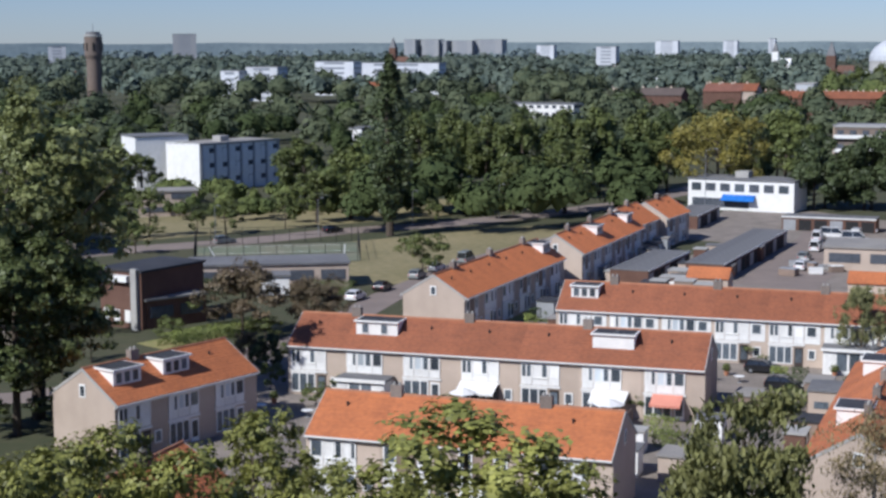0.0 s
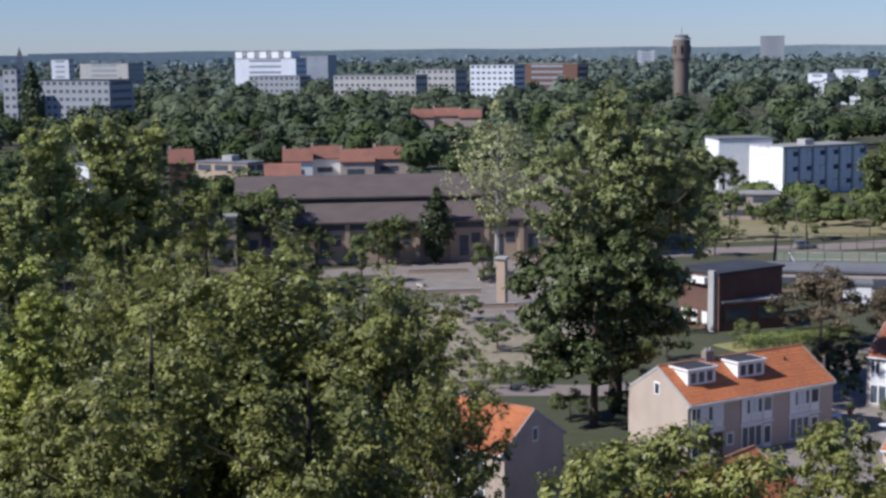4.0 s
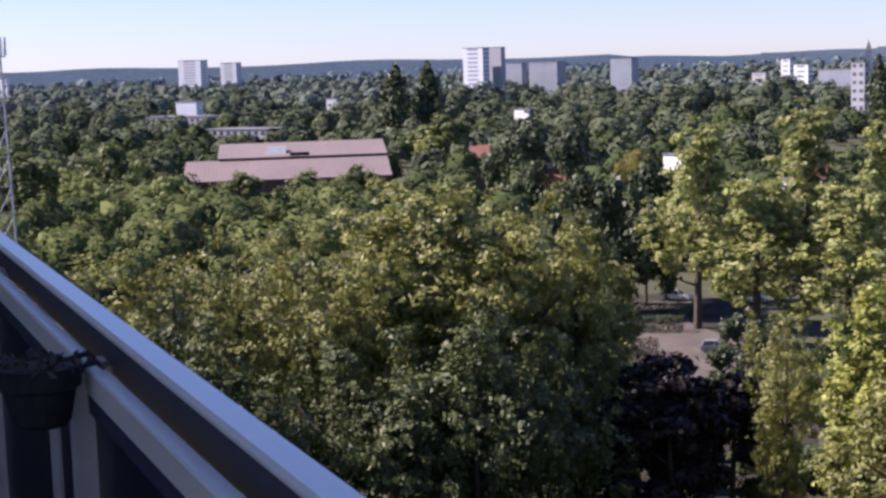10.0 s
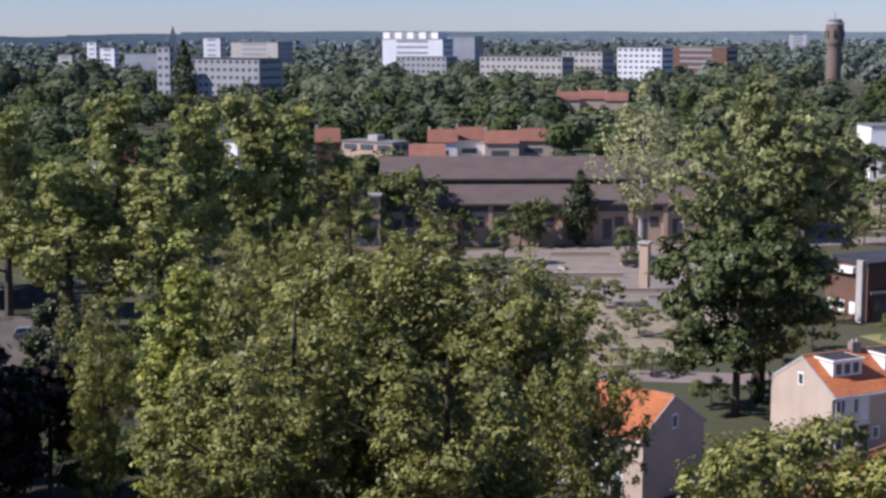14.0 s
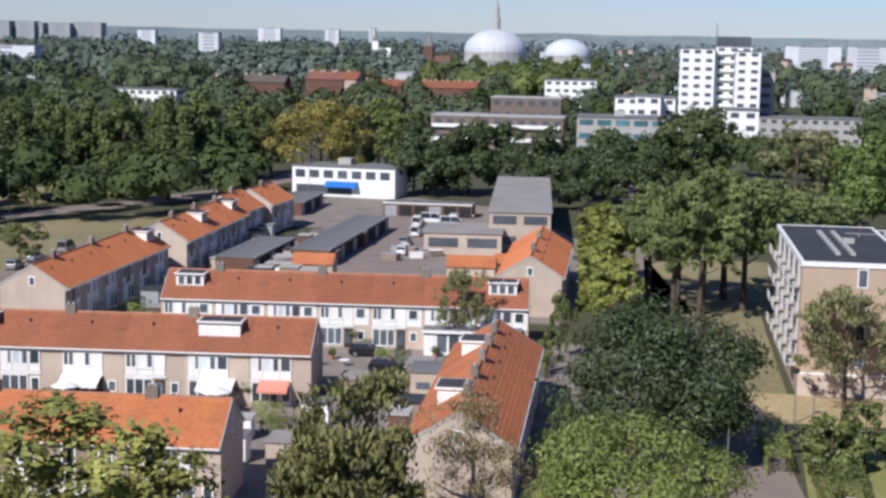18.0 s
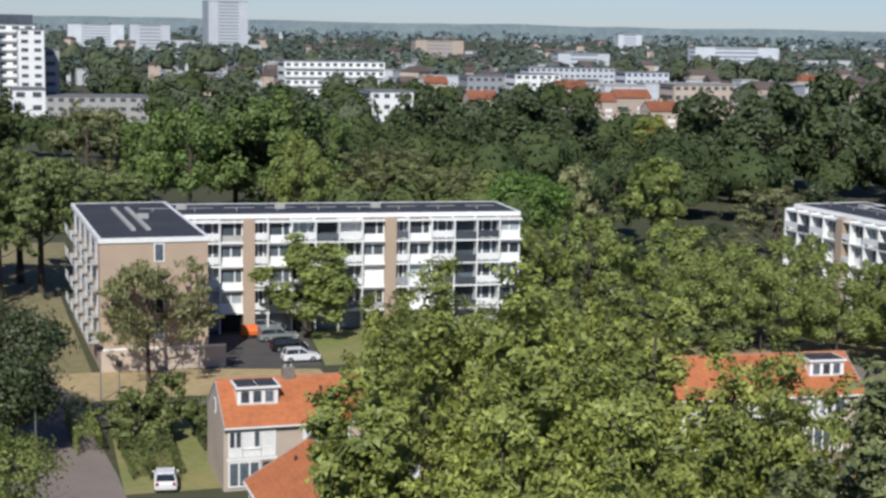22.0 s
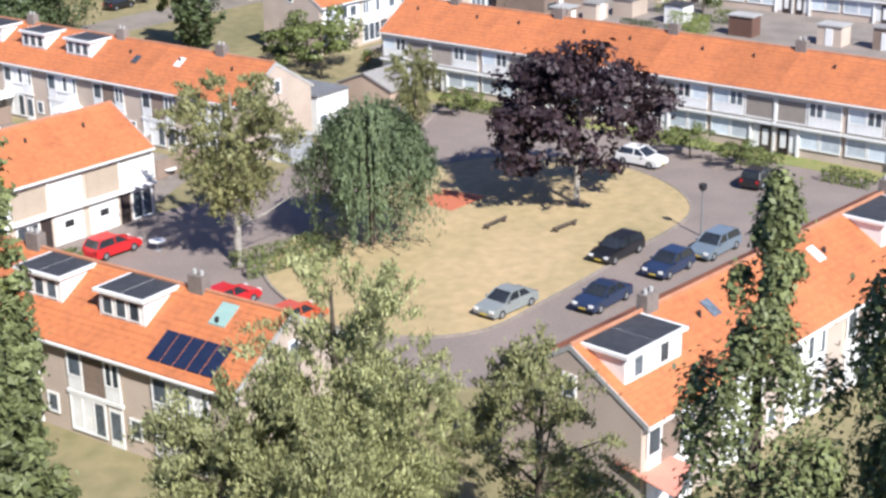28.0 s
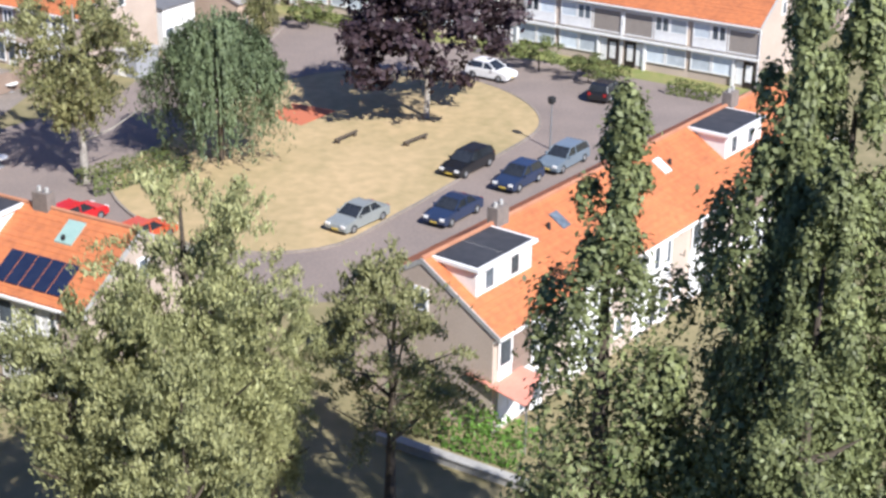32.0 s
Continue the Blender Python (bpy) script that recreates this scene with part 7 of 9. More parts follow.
tree('darktree', 305.3, 187.6, 23.0, 19.6, **DARKTREE)
tree('darktree', 339.5, 191.2, 23.4, 18.4, **DARKTREE)
tree('darktree', 197.4, 186.3, 14.0, 8.9, **DARKTREE)
tree('darktree', 194.4, 160.6, 5.6, 8.3, **DARKTREE)
tree('darktree', 229.6, 165.7, 10.3, 9.3, **DARKTREE)
tree('darktree', 352.0, 179.6, 23.5, 17.3, **DARKTREE)
tree('darktree', 162.5, 252.9, 23.3, 17.5, **DARKTREE)
tree('darktree', 169.4, 246.3, 22.3, 16.3, **DARKTREE)
tree('golden', 310.6, 280.7, 14.0, 10.1, **GOLDEN)
tree('darkround', 154.7, 88.4, 16.6, 22.0, **DARKROUND)
tree('golden', 325.2, 189.6, 18.4, 15.1, **GOLDEN)
tree('shrub', 129.9, 131.9, 5.6, 8.2, **SHRUB)
tree('shrub', 135.7, 126.1, 4.9, 7.5, **SHRUB)
tree('shrub', 139.9, 117.1, 4.8, 8.1, **SHRUB)
tree('shrub', 142.0, 110.2, 5.0, 7.3, **SHRUB)
tree('shrub', 147.6, 104.5, 5.4, 7.4, **SHRUB)
# plane trees along the avenue
tree('plane', 187.7, 72.7, 20.7, 19.0, **PLANE, seed=2)
tree('plane', 203.0, 70.2, 21.3, 20.2, **PLANE, seed=0)
tree('plane', 221.2, 68.1, 21.3, 22.7, **PLANE, seed=1)
tree('plane', 232.6, 62.5, 21.6, 23.2, **PLANE, seed=2)
tree('plane', 241.7, 57.2, 21.5, 22.9, **PLANE, seed=0)
tree('plane', 251.5, 52.6, 21.5, 23.6, **PLANE, seed=1)
tree('plane', 264.9, 46.4, 20.5, 24.2, **PLANE, seed=2)
tree('plane', 276.8, 39.8, 17.3, 21.7, **PLANE, seed=0)
tree('lightstreet', 187.0, 93.4, 11.6, 10.7, **LIGHTSTREET)
tree('lightstreet', 184.0, 85.7, 12.8, 8.9, **LIGHTSTREET)
tree('lightstreet', 186.3, 81.8, 13.2, 9.0, **LIGHTSTREET)
tree('lightstreet', 195.5, 101.8, 9.8, 9.7, **LIGHTSTREET)
tree('conifer', 157.8, 67.6, 9.3, 6.0, **CONIFER)
tree('shrub', 152.9, 53.2, 4.9, 11.4, **SHRUB)
tree('street', 147.6, 37.2, 5.7, 6.2, **STREET)
tree('darktree', 378.6, 195.8, 23.1, 18.6, **DARKTREE)
tree('darktree', 399.2, 199.1, 21.0, 17.9, **DARKTREE)
tree('darktree', 431.6, 155.8, 14.9, 15.0, **DARKTREE)
tree('darktree', 475.3, 209.8, 12.2, 11.3, **DARKTREE)
tree('street', -117.4, 241.2, 6.9, 8.8, **STREET)
tree('street', -101.7, 225.3, 7.8, 7.2, **STREET)
tree('street', -104.1, 245.1, 8.8, 7.8, **STREET)
tree('street', -125.0, 238.9, 13.8, 11.8, **STREET)
tree('street', -130.7, 237.2, 12.3, 12.9, **STREET)
tree('street', -106.9, 211.6, 8.7, 9.6, **STREET)
tree('shrub', -107.8, 217.3, 3.6, 6.2, **SHRUB)
tree('shrub', -98.6, 214.2, 3.5, 5.2, **SHRUB)
tree('shrub', -86.8, 204.1, 3.7, 5.7, **SHRUB)
tree('shrub', -75.4, 188.7, 3.4, 5.2, **SHRUB)
tree('shrub', -73.4, 196.1, 3.9, 6.2, **SHRUB)
tree('shrub', -94.7, 194.2, 3.2, 4.8, **SHRUB)
tree('shrub', -83.5, 188.4, 3.1, 4.6, **SHRUB)
tree('shrub', -62.4, 178.6, 4.2, 6.3, **SHRUB)
tree('shrub', -54.0, 170.5, 3.4, 5.3, **SHRUB)
tree('shrub', -53.6, 157.9, 3.1, 5.0, **SHRUB)
tree('shrub', -70.6, 234.8, 5.4, 8.1, **SHRUB)
tree('shrub', -61.4, 294.6, 3.3, 7.7, **SHRUB)
tree('shrub', -56.2, 296.0, 2.7, 6.6, **SHRUB)
tree('shrub', -60.1, 187.3, 2.9, 5.1, **SHRUB)
tree('shrub', -41.0, 178.2, 5.4, 6.1, **SHRUB)
tree('shrub', -42.6, 170.8, 3.9, 5.2, **SHRUB)
tree('shrub', -43.4, 146.2, 3.2, 5.1, **SHRUB)
tree('shrub', -38.3, 149.1, 2.9, 6.3, **SHRUB)
tree('shrub', -81.7, 231.4, 2.7, 5.4, **SHRUB)
tree('shrub', -43.1, 196.8, 3.7, 4.5, **SHRUB)
tree('shrub', -41.2, 209.5, 3.1, 5.5, **SHRUB)
tree('shrub', -34.4, 193.0, 2.9, 4.3, **SHRUB)
tree('shrub', -10.4, 161.0, 2.5, 3.6, **SHRUB)
tree('shrub', -13.0, 155.9, 2.5, 3.5, **SHRUB)
tree('shrub', -22.3, 192.8, 2.9, 5.0, **SHRUB)
tree('shrub', -17.4, 178.7, 2.7, 4.0, **SHRUB)
tree('shrub', 24.0, 163.2, 3.1, 5.5, **SHRUB)
tree('shrub', 25.3, 152.9, 2.5, 4.6, **SHRUB)
tree('shrub', 19.5, 151.8, 2.5, 4.0, **SHRUB)
tree('shrub', 35.8, 191.7, 2.9, 6.5, **SHRUB)
tree('shrub', 36.6, 177.8, 2.7, 5.4, **SHRUB)
tree('shrub', 42.8, 187.9, 3.5, 6.4, **SHRUB)
tree('shrub', 44.6, 181.0, 2.7, 4.8, **SHRUB)
# round the green
tree('greenbirch', 94.2, 38.6, 14.3, 12.6, **GREENBIRCH)
tree('weeping', 100.0, 30.8, 11.2, 9.9, **WEEPING)
tree('greenbirch', 123.6, 33.8, 9.6, 6.2, **GREENBIRCH)
tree('beech', 112.0, 18.1, 12.0, 13.6, **BEECH)
tree('street', 159.6, 70.2, 9.6, 6.4, **STREET)
tree('shrub', 147.7, 50.0, 7.3, 9.8, **SHRUB)
tree('street', 186.1, 14.8, 5.7, 5.5, **STREET)
tree('shrub', 126.3, 10.8, 2.9, 5.2, **SHRUB)
tree('shrub', 123.6, 6.5, 2.5, 4.2, **SHRUB)
tree('shrub', 136.8, 33.0, 2.5, 4.7, **SHRUB)
# close to the building, to the east
tree('limeeast', 49.0, 32.0, 23.9, 6.0, **LIMEEAST, seed=0)
tree('limeeast', 44.6, 27.7, 17.6, 4.9, **LIMEEAST, seed=1)
tree('limeeast', 45.6, 33.4, 21.2, 5.8, **LIMEEAST, seed=2)
tree('silver', 50.5, 17.2, 19.3, 10.2, **SILVER)
tree('silverhigh', 46.2, 20.2, 14.9, 7.0, **SILVERHIGH)
tree('silver', 54.3, 15.3, 14.0, 6.0, **SILVER)
tree('silverround', 44.7, 15.8, 14.0, 6.7, **SILVERROUND)
tree('silverround', 48.1, 18.2, 14.8, 5.6, **SILVERROUND)
tree('sparse', 58.1, 11.2, 11.9, 7.6, **SPARSE)
tree('aspen', 41.2, 1.5, 24.9, 5.6, **ASPEN)
tree('aspen', 40.1, -3.1, 29.2, 5.5, **ASPEN)
tree('aspen', 41.9, -4.7, 28.1, 5.2, **ASPEN)
tree('aspen', 39.2, -3.0, 25.9, 3.2, **ASPEN)
tree('aspen', 43.1, -3.3, 21.3, 4.4, **ASPEN)
tree('aspen', 37.9, -3.9, 24.5, 4.4, **ASPEN)
tree('aspen', 41.6, -7.0, 27.0, 5.2, **ASPEN)

# ---- roads, paving and lawns ----
strip("road", [(46, 86), (56.5, 111.5), (63.5, 131), (74, 165), (84, 200), (97, 250), (125, 318), (156, 400)], 6.5, 0.03, M["asphalt"], "brick-paved street lined with trees", "road")
strip("road", [(65.5, 131), (78, 126.5), (100, 117), (128, 104), (150, 95)], 5.5, 0.034, M["asphalt"], "brick-paved side street", "road")
strip("road", [(-120, 225), (-75, 264), (-54, 280), (-38, 289), (-20, 305), (-2, 315), (20, 332), (42, 356), (75, 410), (100, 470)], 9, 0.03, M["asphalt"], "grey main road across the field", "road")
strip("road", [(-100, 145), (-58, 156), (-43, 161), (-30, 172), (-16, 195), (-8, 226), (5, 262), (22, 292), (42, 320), (52, 338)], 5.5, 0.03, M["asphalt"], "narrow grey lane between gardens", "road")
strip("road", [(150, 95), (166, 84), (178, 79), (216, 60), (300, 22), (380, -10)], 7, 0.03, M["pave"], "pale paved avenue beside the plane trees", "road")
flat("field", [(-50, 256), (-35, 276), (-2, 300), (20, 314), (32, 304), (4, 240), (-12, 236), (-25, 252)], 0.025, M["rough_grass"], label="dry yellowish grass field")
flat("verge", [(-56, 292), (-20, 318), (22, 345), (10, 372), (-60, 340), (-90, 310)], 0.02, M["rough_grass"], label="dry grass verge beyond the road")
flat("pavement", [(-24, 120), (52, 96), (62, 128), (70, 168), (18, 212), (0, 216), (-22, 178)], 0.02, M["pave"], label="paved yards and garden paths between terraces", category="pavement")
flat("pavement", [(20, 214), (64, 186), (92, 240), (98, 310), (80, 340), (58, 300), (30, 240)], 0.024, M["pave"], label="paved yards behind the terraces", category="pavement")
flat("yard", [(44.5, 236), (56, 230), (68, 258), (78, 284), (88, 316), (76, 318), (63.6, 281)], 0.04, M["asphalt"], label="asphalt yard between the garages", category="yard")
strip("path", [(55.6, 31.2), (51.9, 26.4)], 0.9, 0.03, M["pave"], "pale paved path beside the lawn", "path")
flat("lawn", [(67.5, 132.5), (69.7, 133.6), (75.8, 146), (88, 175.5), (95, 192), (87, 194), (78, 166)], 0.036, M["rough_grass"], label="grass strip beside the flats", category="lawn")
flat("lawn", [(70, 134), (92, 124.5), (96, 133), (86, 140), (75, 145.5), (70, 147)], 0.037, M["dry"], label="dry lawn in front of the flats", category="lawn")
flat("lawn", [(77.5, 190), (98, 242), (117, 234), (99, 192), (95.5, 192.5)], 0.03, M["rough_grass"], label="rough dry grass under the pines", category="lawn")
# the whole lot carries the block's shadow in its dark colour
flat("parking", [(86.8, 139.5), (97, 134), (116, 168), (103, 175)], 0.04, M["tarmac"], label="car park behind the flats", category="parking lot")
flat("lawn", [(97.5, 134), (105, 131), (125, 165), (117, 168)], 0.036, M["lawn"], label="grass strip beside the car park", category="lawn")
flat("schoolyard", [(-108, 244), (-92, 216), (-66, 192), (-56, 198), (-62, 236), (-84, 258)], 0.025, M["pave"], label="paved schoolyard with low walls", category="yard")
# dark sheet: the shade under the car park trees painted on the ground
flat("woodland_floor", [(-175, 150), (-166, 176), (-150, 176), (-95, 122), (-74, 92), (-92, 76), (-140, 108)], 0.02, M["ground_shade"], label="ground darkened as painted tree shade", category="ground")
# soil patch whose dark tone adds to the shade of the willows
flat("woodland_floor", [(39, 12), (46, 7), (54, 10), (57, 16), (55, 22), (48, 25), (41, 21)], 0.022, M["shade_soil"], label="soil and thin grass with willow shade painted in", category="ground")
flat("parking", [(-167, 163), (-158, 172), (-145, 157.5), (-130, 151), (-115, 136.5), (-104.5, 124.5), (-98, 116.5), (-101.6, 111), (-109, 119), (-119, 128), (-133, 137), (-138, 140), (-150, 147.5)], 0.03, M["clinker"], label="reddish paved parking lane among trees", category="parking lot")
flat("street", [(76, 24), (80, 14), (100, 4), (121, -6), (131, 6), (141, 34), (136, 43), (114, 43), (100, 51), (88, 56), (78, 48), (74, 36)], 0.025, M["asphalt"], label="brick-paved street round the green", category="road")
GREEN_EDGE = [(119, 31.4), (124, 25), (123, 17), (118, 11.5), (111.3, 9.4), (103.2, 12.2), (92.4, 16.6), (85.5, 20.5), (84.6, 28), (90.7, 35), (97, 37), (108, 35)]


flat("sports_court", [(-41, 258), (-14, 263), (-16, 288), (-45, 283)], 0.045, M["court"], label="worn green sports court with white lines", category="court")
for a, b in (((-38, 261), (-17, 265)), ((-40.5, 272), (-16.5, 276.5)), ((-42.5, 281), (-18, 285)), ((-38, 261), (-42.5, 281)), ((-17, 265), (-18, 285))):
    strip("court_line", [a, b], 0.16, 0.052, M["white"], "white painted line of the sports court", "marking", thick=0.004)


flat("sandy_yard", [(-86, 206), (-62, 214), (-50, 186), (-47, 172), (-60, 160), (-72, 172)], 0.018, M["sand"], label="bare sandy ground beside the schoolyard", category="ground")


flat("yard", [(43, 292), (62, 340), (82, 333), (79, 318), (66, 300), (56, 284)], 0.028, M["pave"], label="paved yard before the shop", category="yard")


def smooth_loop(pts, steps=5):
    """A closed curve through the points."""
    out, n = [], len(pts)
    for i in range(n):
        p0, p1, p2, p3 = (Vector(pts[(i + k) % n]) for k in (-1, 0, 1, 2))
        for j in range(steps):
            t = j / steps
            q = 0.5 * (2 * p1 + (p2 - p0) * t + (2 * p0 - 5 * p1 + 4 * p2 - p3) * t * t + (3 * p1 - p0 - 3 * p2 + p3) * t ** 3)
            out.append((q.x, q.y))
    return out


flat("green", smooth_loop(GREEN_EDGE), 0.12, M["dry"], thick=0.12, label="dry lawn of the small green with kerb", category="lawn")
flat("rough_ground", [(74, 60), (100, 132), (150, 112), (200, 92), (262, 40), (240, -40), (120, -60), (60, -40), (30, -10), (30, 30), (60, 56)], 0.012, M["rough_grass"], label="dry rough grass between the terraces", category="ground")
flat("lawn", [(66, 13), (61, 4.5), (44, 2), (38, 24), (60, 26)], 0.03, M["rough_grass"], label="dry lawn below the building", category="lawn")
flat("garden", [(148, 44), (126, -3), (132, -6), (153, 40)], 0.03, M["lawn"], label="front gardens of the terrace", category="garden")
flat("front_garden", [(144.5, 44), (121.5, -6), (125.5, -8), (147.5, 42)], 0.035, M["lawn"], label="narrow front gardens with shrubs", category="garden")
flat("back_yard", [(158, 40), (140, -10), (200, -20), (214, 24), (162, 50)], 0.03, M["pave"], label="paved back yards with sheds", category="yard")
flat("back_garden", [(98, 84), (116, 76), (128, 78), (117, 50), (104, 50), (86, 60)], 0.03, M["pave"], label="paved back gardens", category="yard")
flat("canal", [(186, 86), (212, 75), (300, 36), (312, 56), (214, 100), (194, 108)], 0.03, M["water"], label="dark still canal behind plane trees", category="water")
flat("garden", [(67.6, 127), (75.7, 122.5), (66, 102), (57.5, 105.5)], 0.022, M["lawn"], label="green front garden by the side street", category="garden")
flat("lawn", [(-38, 190), (-26, 206), (-24, 200), (-34, 186)], 0.03, M["lawn"], label="bright green garden lawn", category="lawn")
flat("lawn", [(6, 206), (14, 204), (20, 214), (9, 217)], 0.035, M["lawn"], label="bright green garden lawn", category="lawn")
flat("play_carpet", [(110.1, 30), (108.4, 27), (112.3, 25.2), (113.6, 28.9)], 0.14, M["redpatch"], label="orange-red play surface on the green", category="playground")


def kerb(name, pts, label):
    g = Geo()
    for a, b in zip(pts, pts[1:] + pts[:1]):
        a, b = Vector(a), Vector(b)
        q = (b - a).normalized()
        n = Vector((-q.y, q.x)) * 0.09
        z0, z1 = 0.0, 0.15
        p = [a + n, a - n, b - n, b + n]
        g.add([(v.x, v.y, z0) for v in p] + [(v.x, v.y, z1) for v in p], [(4, 5, 6, 7), (0, 1, 5, 4), (1, 2, 6, 5), (2, 3, 7, 6), (3, 0, 4, 7)])
    tagged(new(name, g.mesh(name, M["pave"])), label, "kerb", "", "structure")


kerb("kerb", smooth_loop(GREEN_EDGE), "pale concrete kerb round the green")


# ---- cars ----
CARS = {}


def car(x, y, heading, colour, kind="hatch", label=""):
    """A car with its nose towards the heading; x forward from the rear bumper."""
    key = (colour, kind)
    r = radians(90 - heading)
    L = {"hatch": 4.1, "estate": 4.6, "van": 4.9, "saloon": 4.5}[kind]
    m = pose(x - math.cos(r) * L / 2, y - math.sin(r) * L / 2, 0.05, 0, 0, 90 - heading)
    if key in CARS:
        ob = copy_thing(CARS[key], m)
        return tagged(ob, label, "car")
    ob = new("car")
    ob.matrix_basis = m
    paint = M["paint_" + colour]
    W = 1.74
    low = [(0.0, 0.35), (0.0, 0.75), (0.12, 0.92), (L * 0.3, 0.95), (L * 0.68, 0.95), (L * 0.95, 0.78), (L, 0.6), (L, 0.32), (L * 0.97, 0.22), (0.05, 0.22)]
    top = {"hatch": [(0.15, 0.93), (0.45, 1.40), (0.75, 1.47), (L * 0.52, 1.46), (L * 0.72, 0.95)],
           "estate": [(0.1, 0.93), (0.35, 1.40), (0.7, 1.48), (L * 0.55, 1.46), (L * 0.72, 0.95)],
           "saloon": [(0.75, 0.93), (1.25, 1.36), (1.6, 1.42), (L * 0.56, 1.41), (L * 0.73, 0.95)],
           "van": [(0.05, 0.93), (0.08, 1.85), (0.3, 1.98), (L * 0.66, 1.95), (L * 0.86, 0.95)]}[kind]

    def side(profile, inset, top_in=0.0):
        n = len(profile)
        g = Geo()
        zmax = max(z for _, z in profile)
        zmin = min(z for _, z in profile)
        vs = []
        for s in (-1, 1):
            for px, pz in profile:
                k = (pz - zmin) / (zmax - zmin)
                vs.append((px, s * (W / 2 - inset - top_in * k), pz))
        return g.add(vs, [tuple(range(n)), tuple(range(2 * n - 1, n - 1, -1))] + [(i, n + i, n + (i + 1) % n, (i + 1) % n) for i in range(n)])
    me = side(low, 0.0).mesh("body", paint)
    bev = bmesh.new()
    bev.from_mesh(me)
    bmesh.ops.recalc_face_normals(bev, faces=bev.faces)
    bmesh.ops.bevel(bev, geom=list(bev.edges), offset=0.05, segments=2, affect="EDGES")
    bev.to_mesh(me)
    bev.free()
    part("body", me, None, ob)
    me = side(top, 0.06, 0.16).mesh("cabin", M["carglass"])
    part("cabin", me, None, ob, "dark glass cabin")
    rf = [(p[0] + (0.02 if i < 2 else 0), p[1] + 0.02) for i, p in enumerate(top[1:4])]
    g = Geo()
    n = 3
    vs = [(px, s * (W / 2 - 0.2), pz) for s in (-1, 1) for px, pz in rf] + [(px, s * (W / 2 - 0.2), pz - 0.05) for s in (-1, 1) for px, pz in rf]
    g.add(vs, [(0, 3, 4, 1), (1, 4, 5, 2), (0, 1, 7, 6), (1, 2, 8, 7), (4, 3, 9, 10), (5, 4, 10, 11), (3, 0, 6, 9), (2, 5, 11, 8)])
    part("roof", g, paint, ob)
    for s in (-1, 1):
        g = Geo()
        for px, pz, qx, qz in ((top[1][0], top[1][1], top[0][0], top[0][1]), (top[3][0], top[3][1], top[4][0], top[4][1]), (L * 0.42, 1.46 if kind != "van" else 1.95, L * 0.42, 0.95)):
            g.tube([(qx, s * (W / 2 - 0.055), qz), (px, s * (W / 2 - 0.2), pz + 0.01)], [0.05, 0.04], 5)
        part("window_surround", g, paint, ob)
        for wx in (0.78, L - 0.82):
            g = Geo().tube([(wx, s * (W / 2 - 0.2), 0.31), (wx, s * (W / 2 + 0.015), 0.31)], [0.31, 0.31], 16)
            w = part("wheel", g, M["tyre"], ob)
            part("rim", Geo().tube([(wx, s * (W / 2), 0.31), (wx, s * (W / 2 + 0.03), 0.31)], [0.19, 0.17], 12), M["metal"], w)
        part("headlight", Geo().box(L - 0.1, s * 0.62 - 0.16, 0.56, L + 0.01, s * 0.62 + 0.16, 0.72), M["white"], ob)
        part("tail_light", Geo().box(-0.02, s * 0.66 - 0.12, 0.62, 0.06, s * 0.66 + 0.12, 0.86), M["redlamp"], ob)
        part("wing_mirror", Geo().box(L * 0.66, s * (W / 2 + 0.08) - 0.08, 0.95, L * 0.66 + 0.1, s * (W / 2 + 0.08) + 0.08, 1.08), paint, ob)
    part("number_plate", Geo().box(L - 0.02, -0.26, 0.36, L + 0.02, 0.26, 0.47), M["plate"], ob)
    CARS[key] = ob
    return tagged(ob, label, "car")


car(89.9, 19.0, 298, "silver", "saloon", "old silver-grey saloon parked beside the green")
car(101.1, 13.5, 296, "black", "estate", "black estate car parked beside the green")
car(92.1, 13.2, 296, "navy", "saloon", "dark blue car parked along the terrace")
car(98.8, 9.7, 296, "navy", "hatch", "dark blue car parked along the terrace")
car(103.2, 7.0, 296, "iceblue", "estate", "pale blue estate car parked along the terrace")
car(123.5, 14.5, 205, "white", "hatch", "white car under the purple beech")
car(119.8, 4.8, 110, "black", "hatch", "black car parked by the front gardens")
car(94.8, 48.3, 115, "red", "hatch", "red car parked before the white terrace end")
car(87.1, 36.5, 115, "red", "hatch", "bright red hatchback at the corner")
car(85.0, 31.3, 115, "orange", "hatch", "orange-red car on the dry grass edge")
for k, (c, kind, lab) in enumerate((("navy", "hatch", "blue car in the car park"), ("silver", "hatch", "silver car in the car park"), ("silver", "estate", "grey estate car in the car park"),
                                    ("black", "hatch", "black car in the car park"), ("white", "hatch", "white car in the car park"))):
    car(104.9 - k * 2.1, 158.5 - k * 5.3, 112, c, kind, lab)
car(-40.5, 287.0, 55, "silver", "hatch", "grey car on the main road")
car(-21.5, 303.0, 48, "black", "hatch", "black car on the main road")
car(-12.6, 222.5, 20, "white", "hatch", "white car parked on the lane")
car(-9.0, 231.0, 20, "black", "hatch", "dark car parked on the lane")
car(-4.0, 243.0, 20, "silver", "hatch", "grey car parked behind the terrace")
car(-1.0, 251.0, 20, "white", "hatch", "white car parked behind the terrace")
car(4.0, 261.0, 20, "silver", "van", "grey van parked behind the terrace")
car(70.0, 288.0, 20, "white", "van", "white van in the garage yard")
car(74.0, 292.0, 110, "white", "van", "white van in the garage yard")
car(72.5, 279.0, 110, "white", "hatch", "white car in the garage yard")
car(82.0, 300.0, 110, "white", "van", "white van by the workshop")
car(66.5, 274.0, 25, "white", "van", "white van in the garage yard")
car(61.5, 262.0, 25, "silver", "hatch", "grey car in the garage yard")
car(76.5, 286.0, 110, "white", "van", "white van in the garage yard")
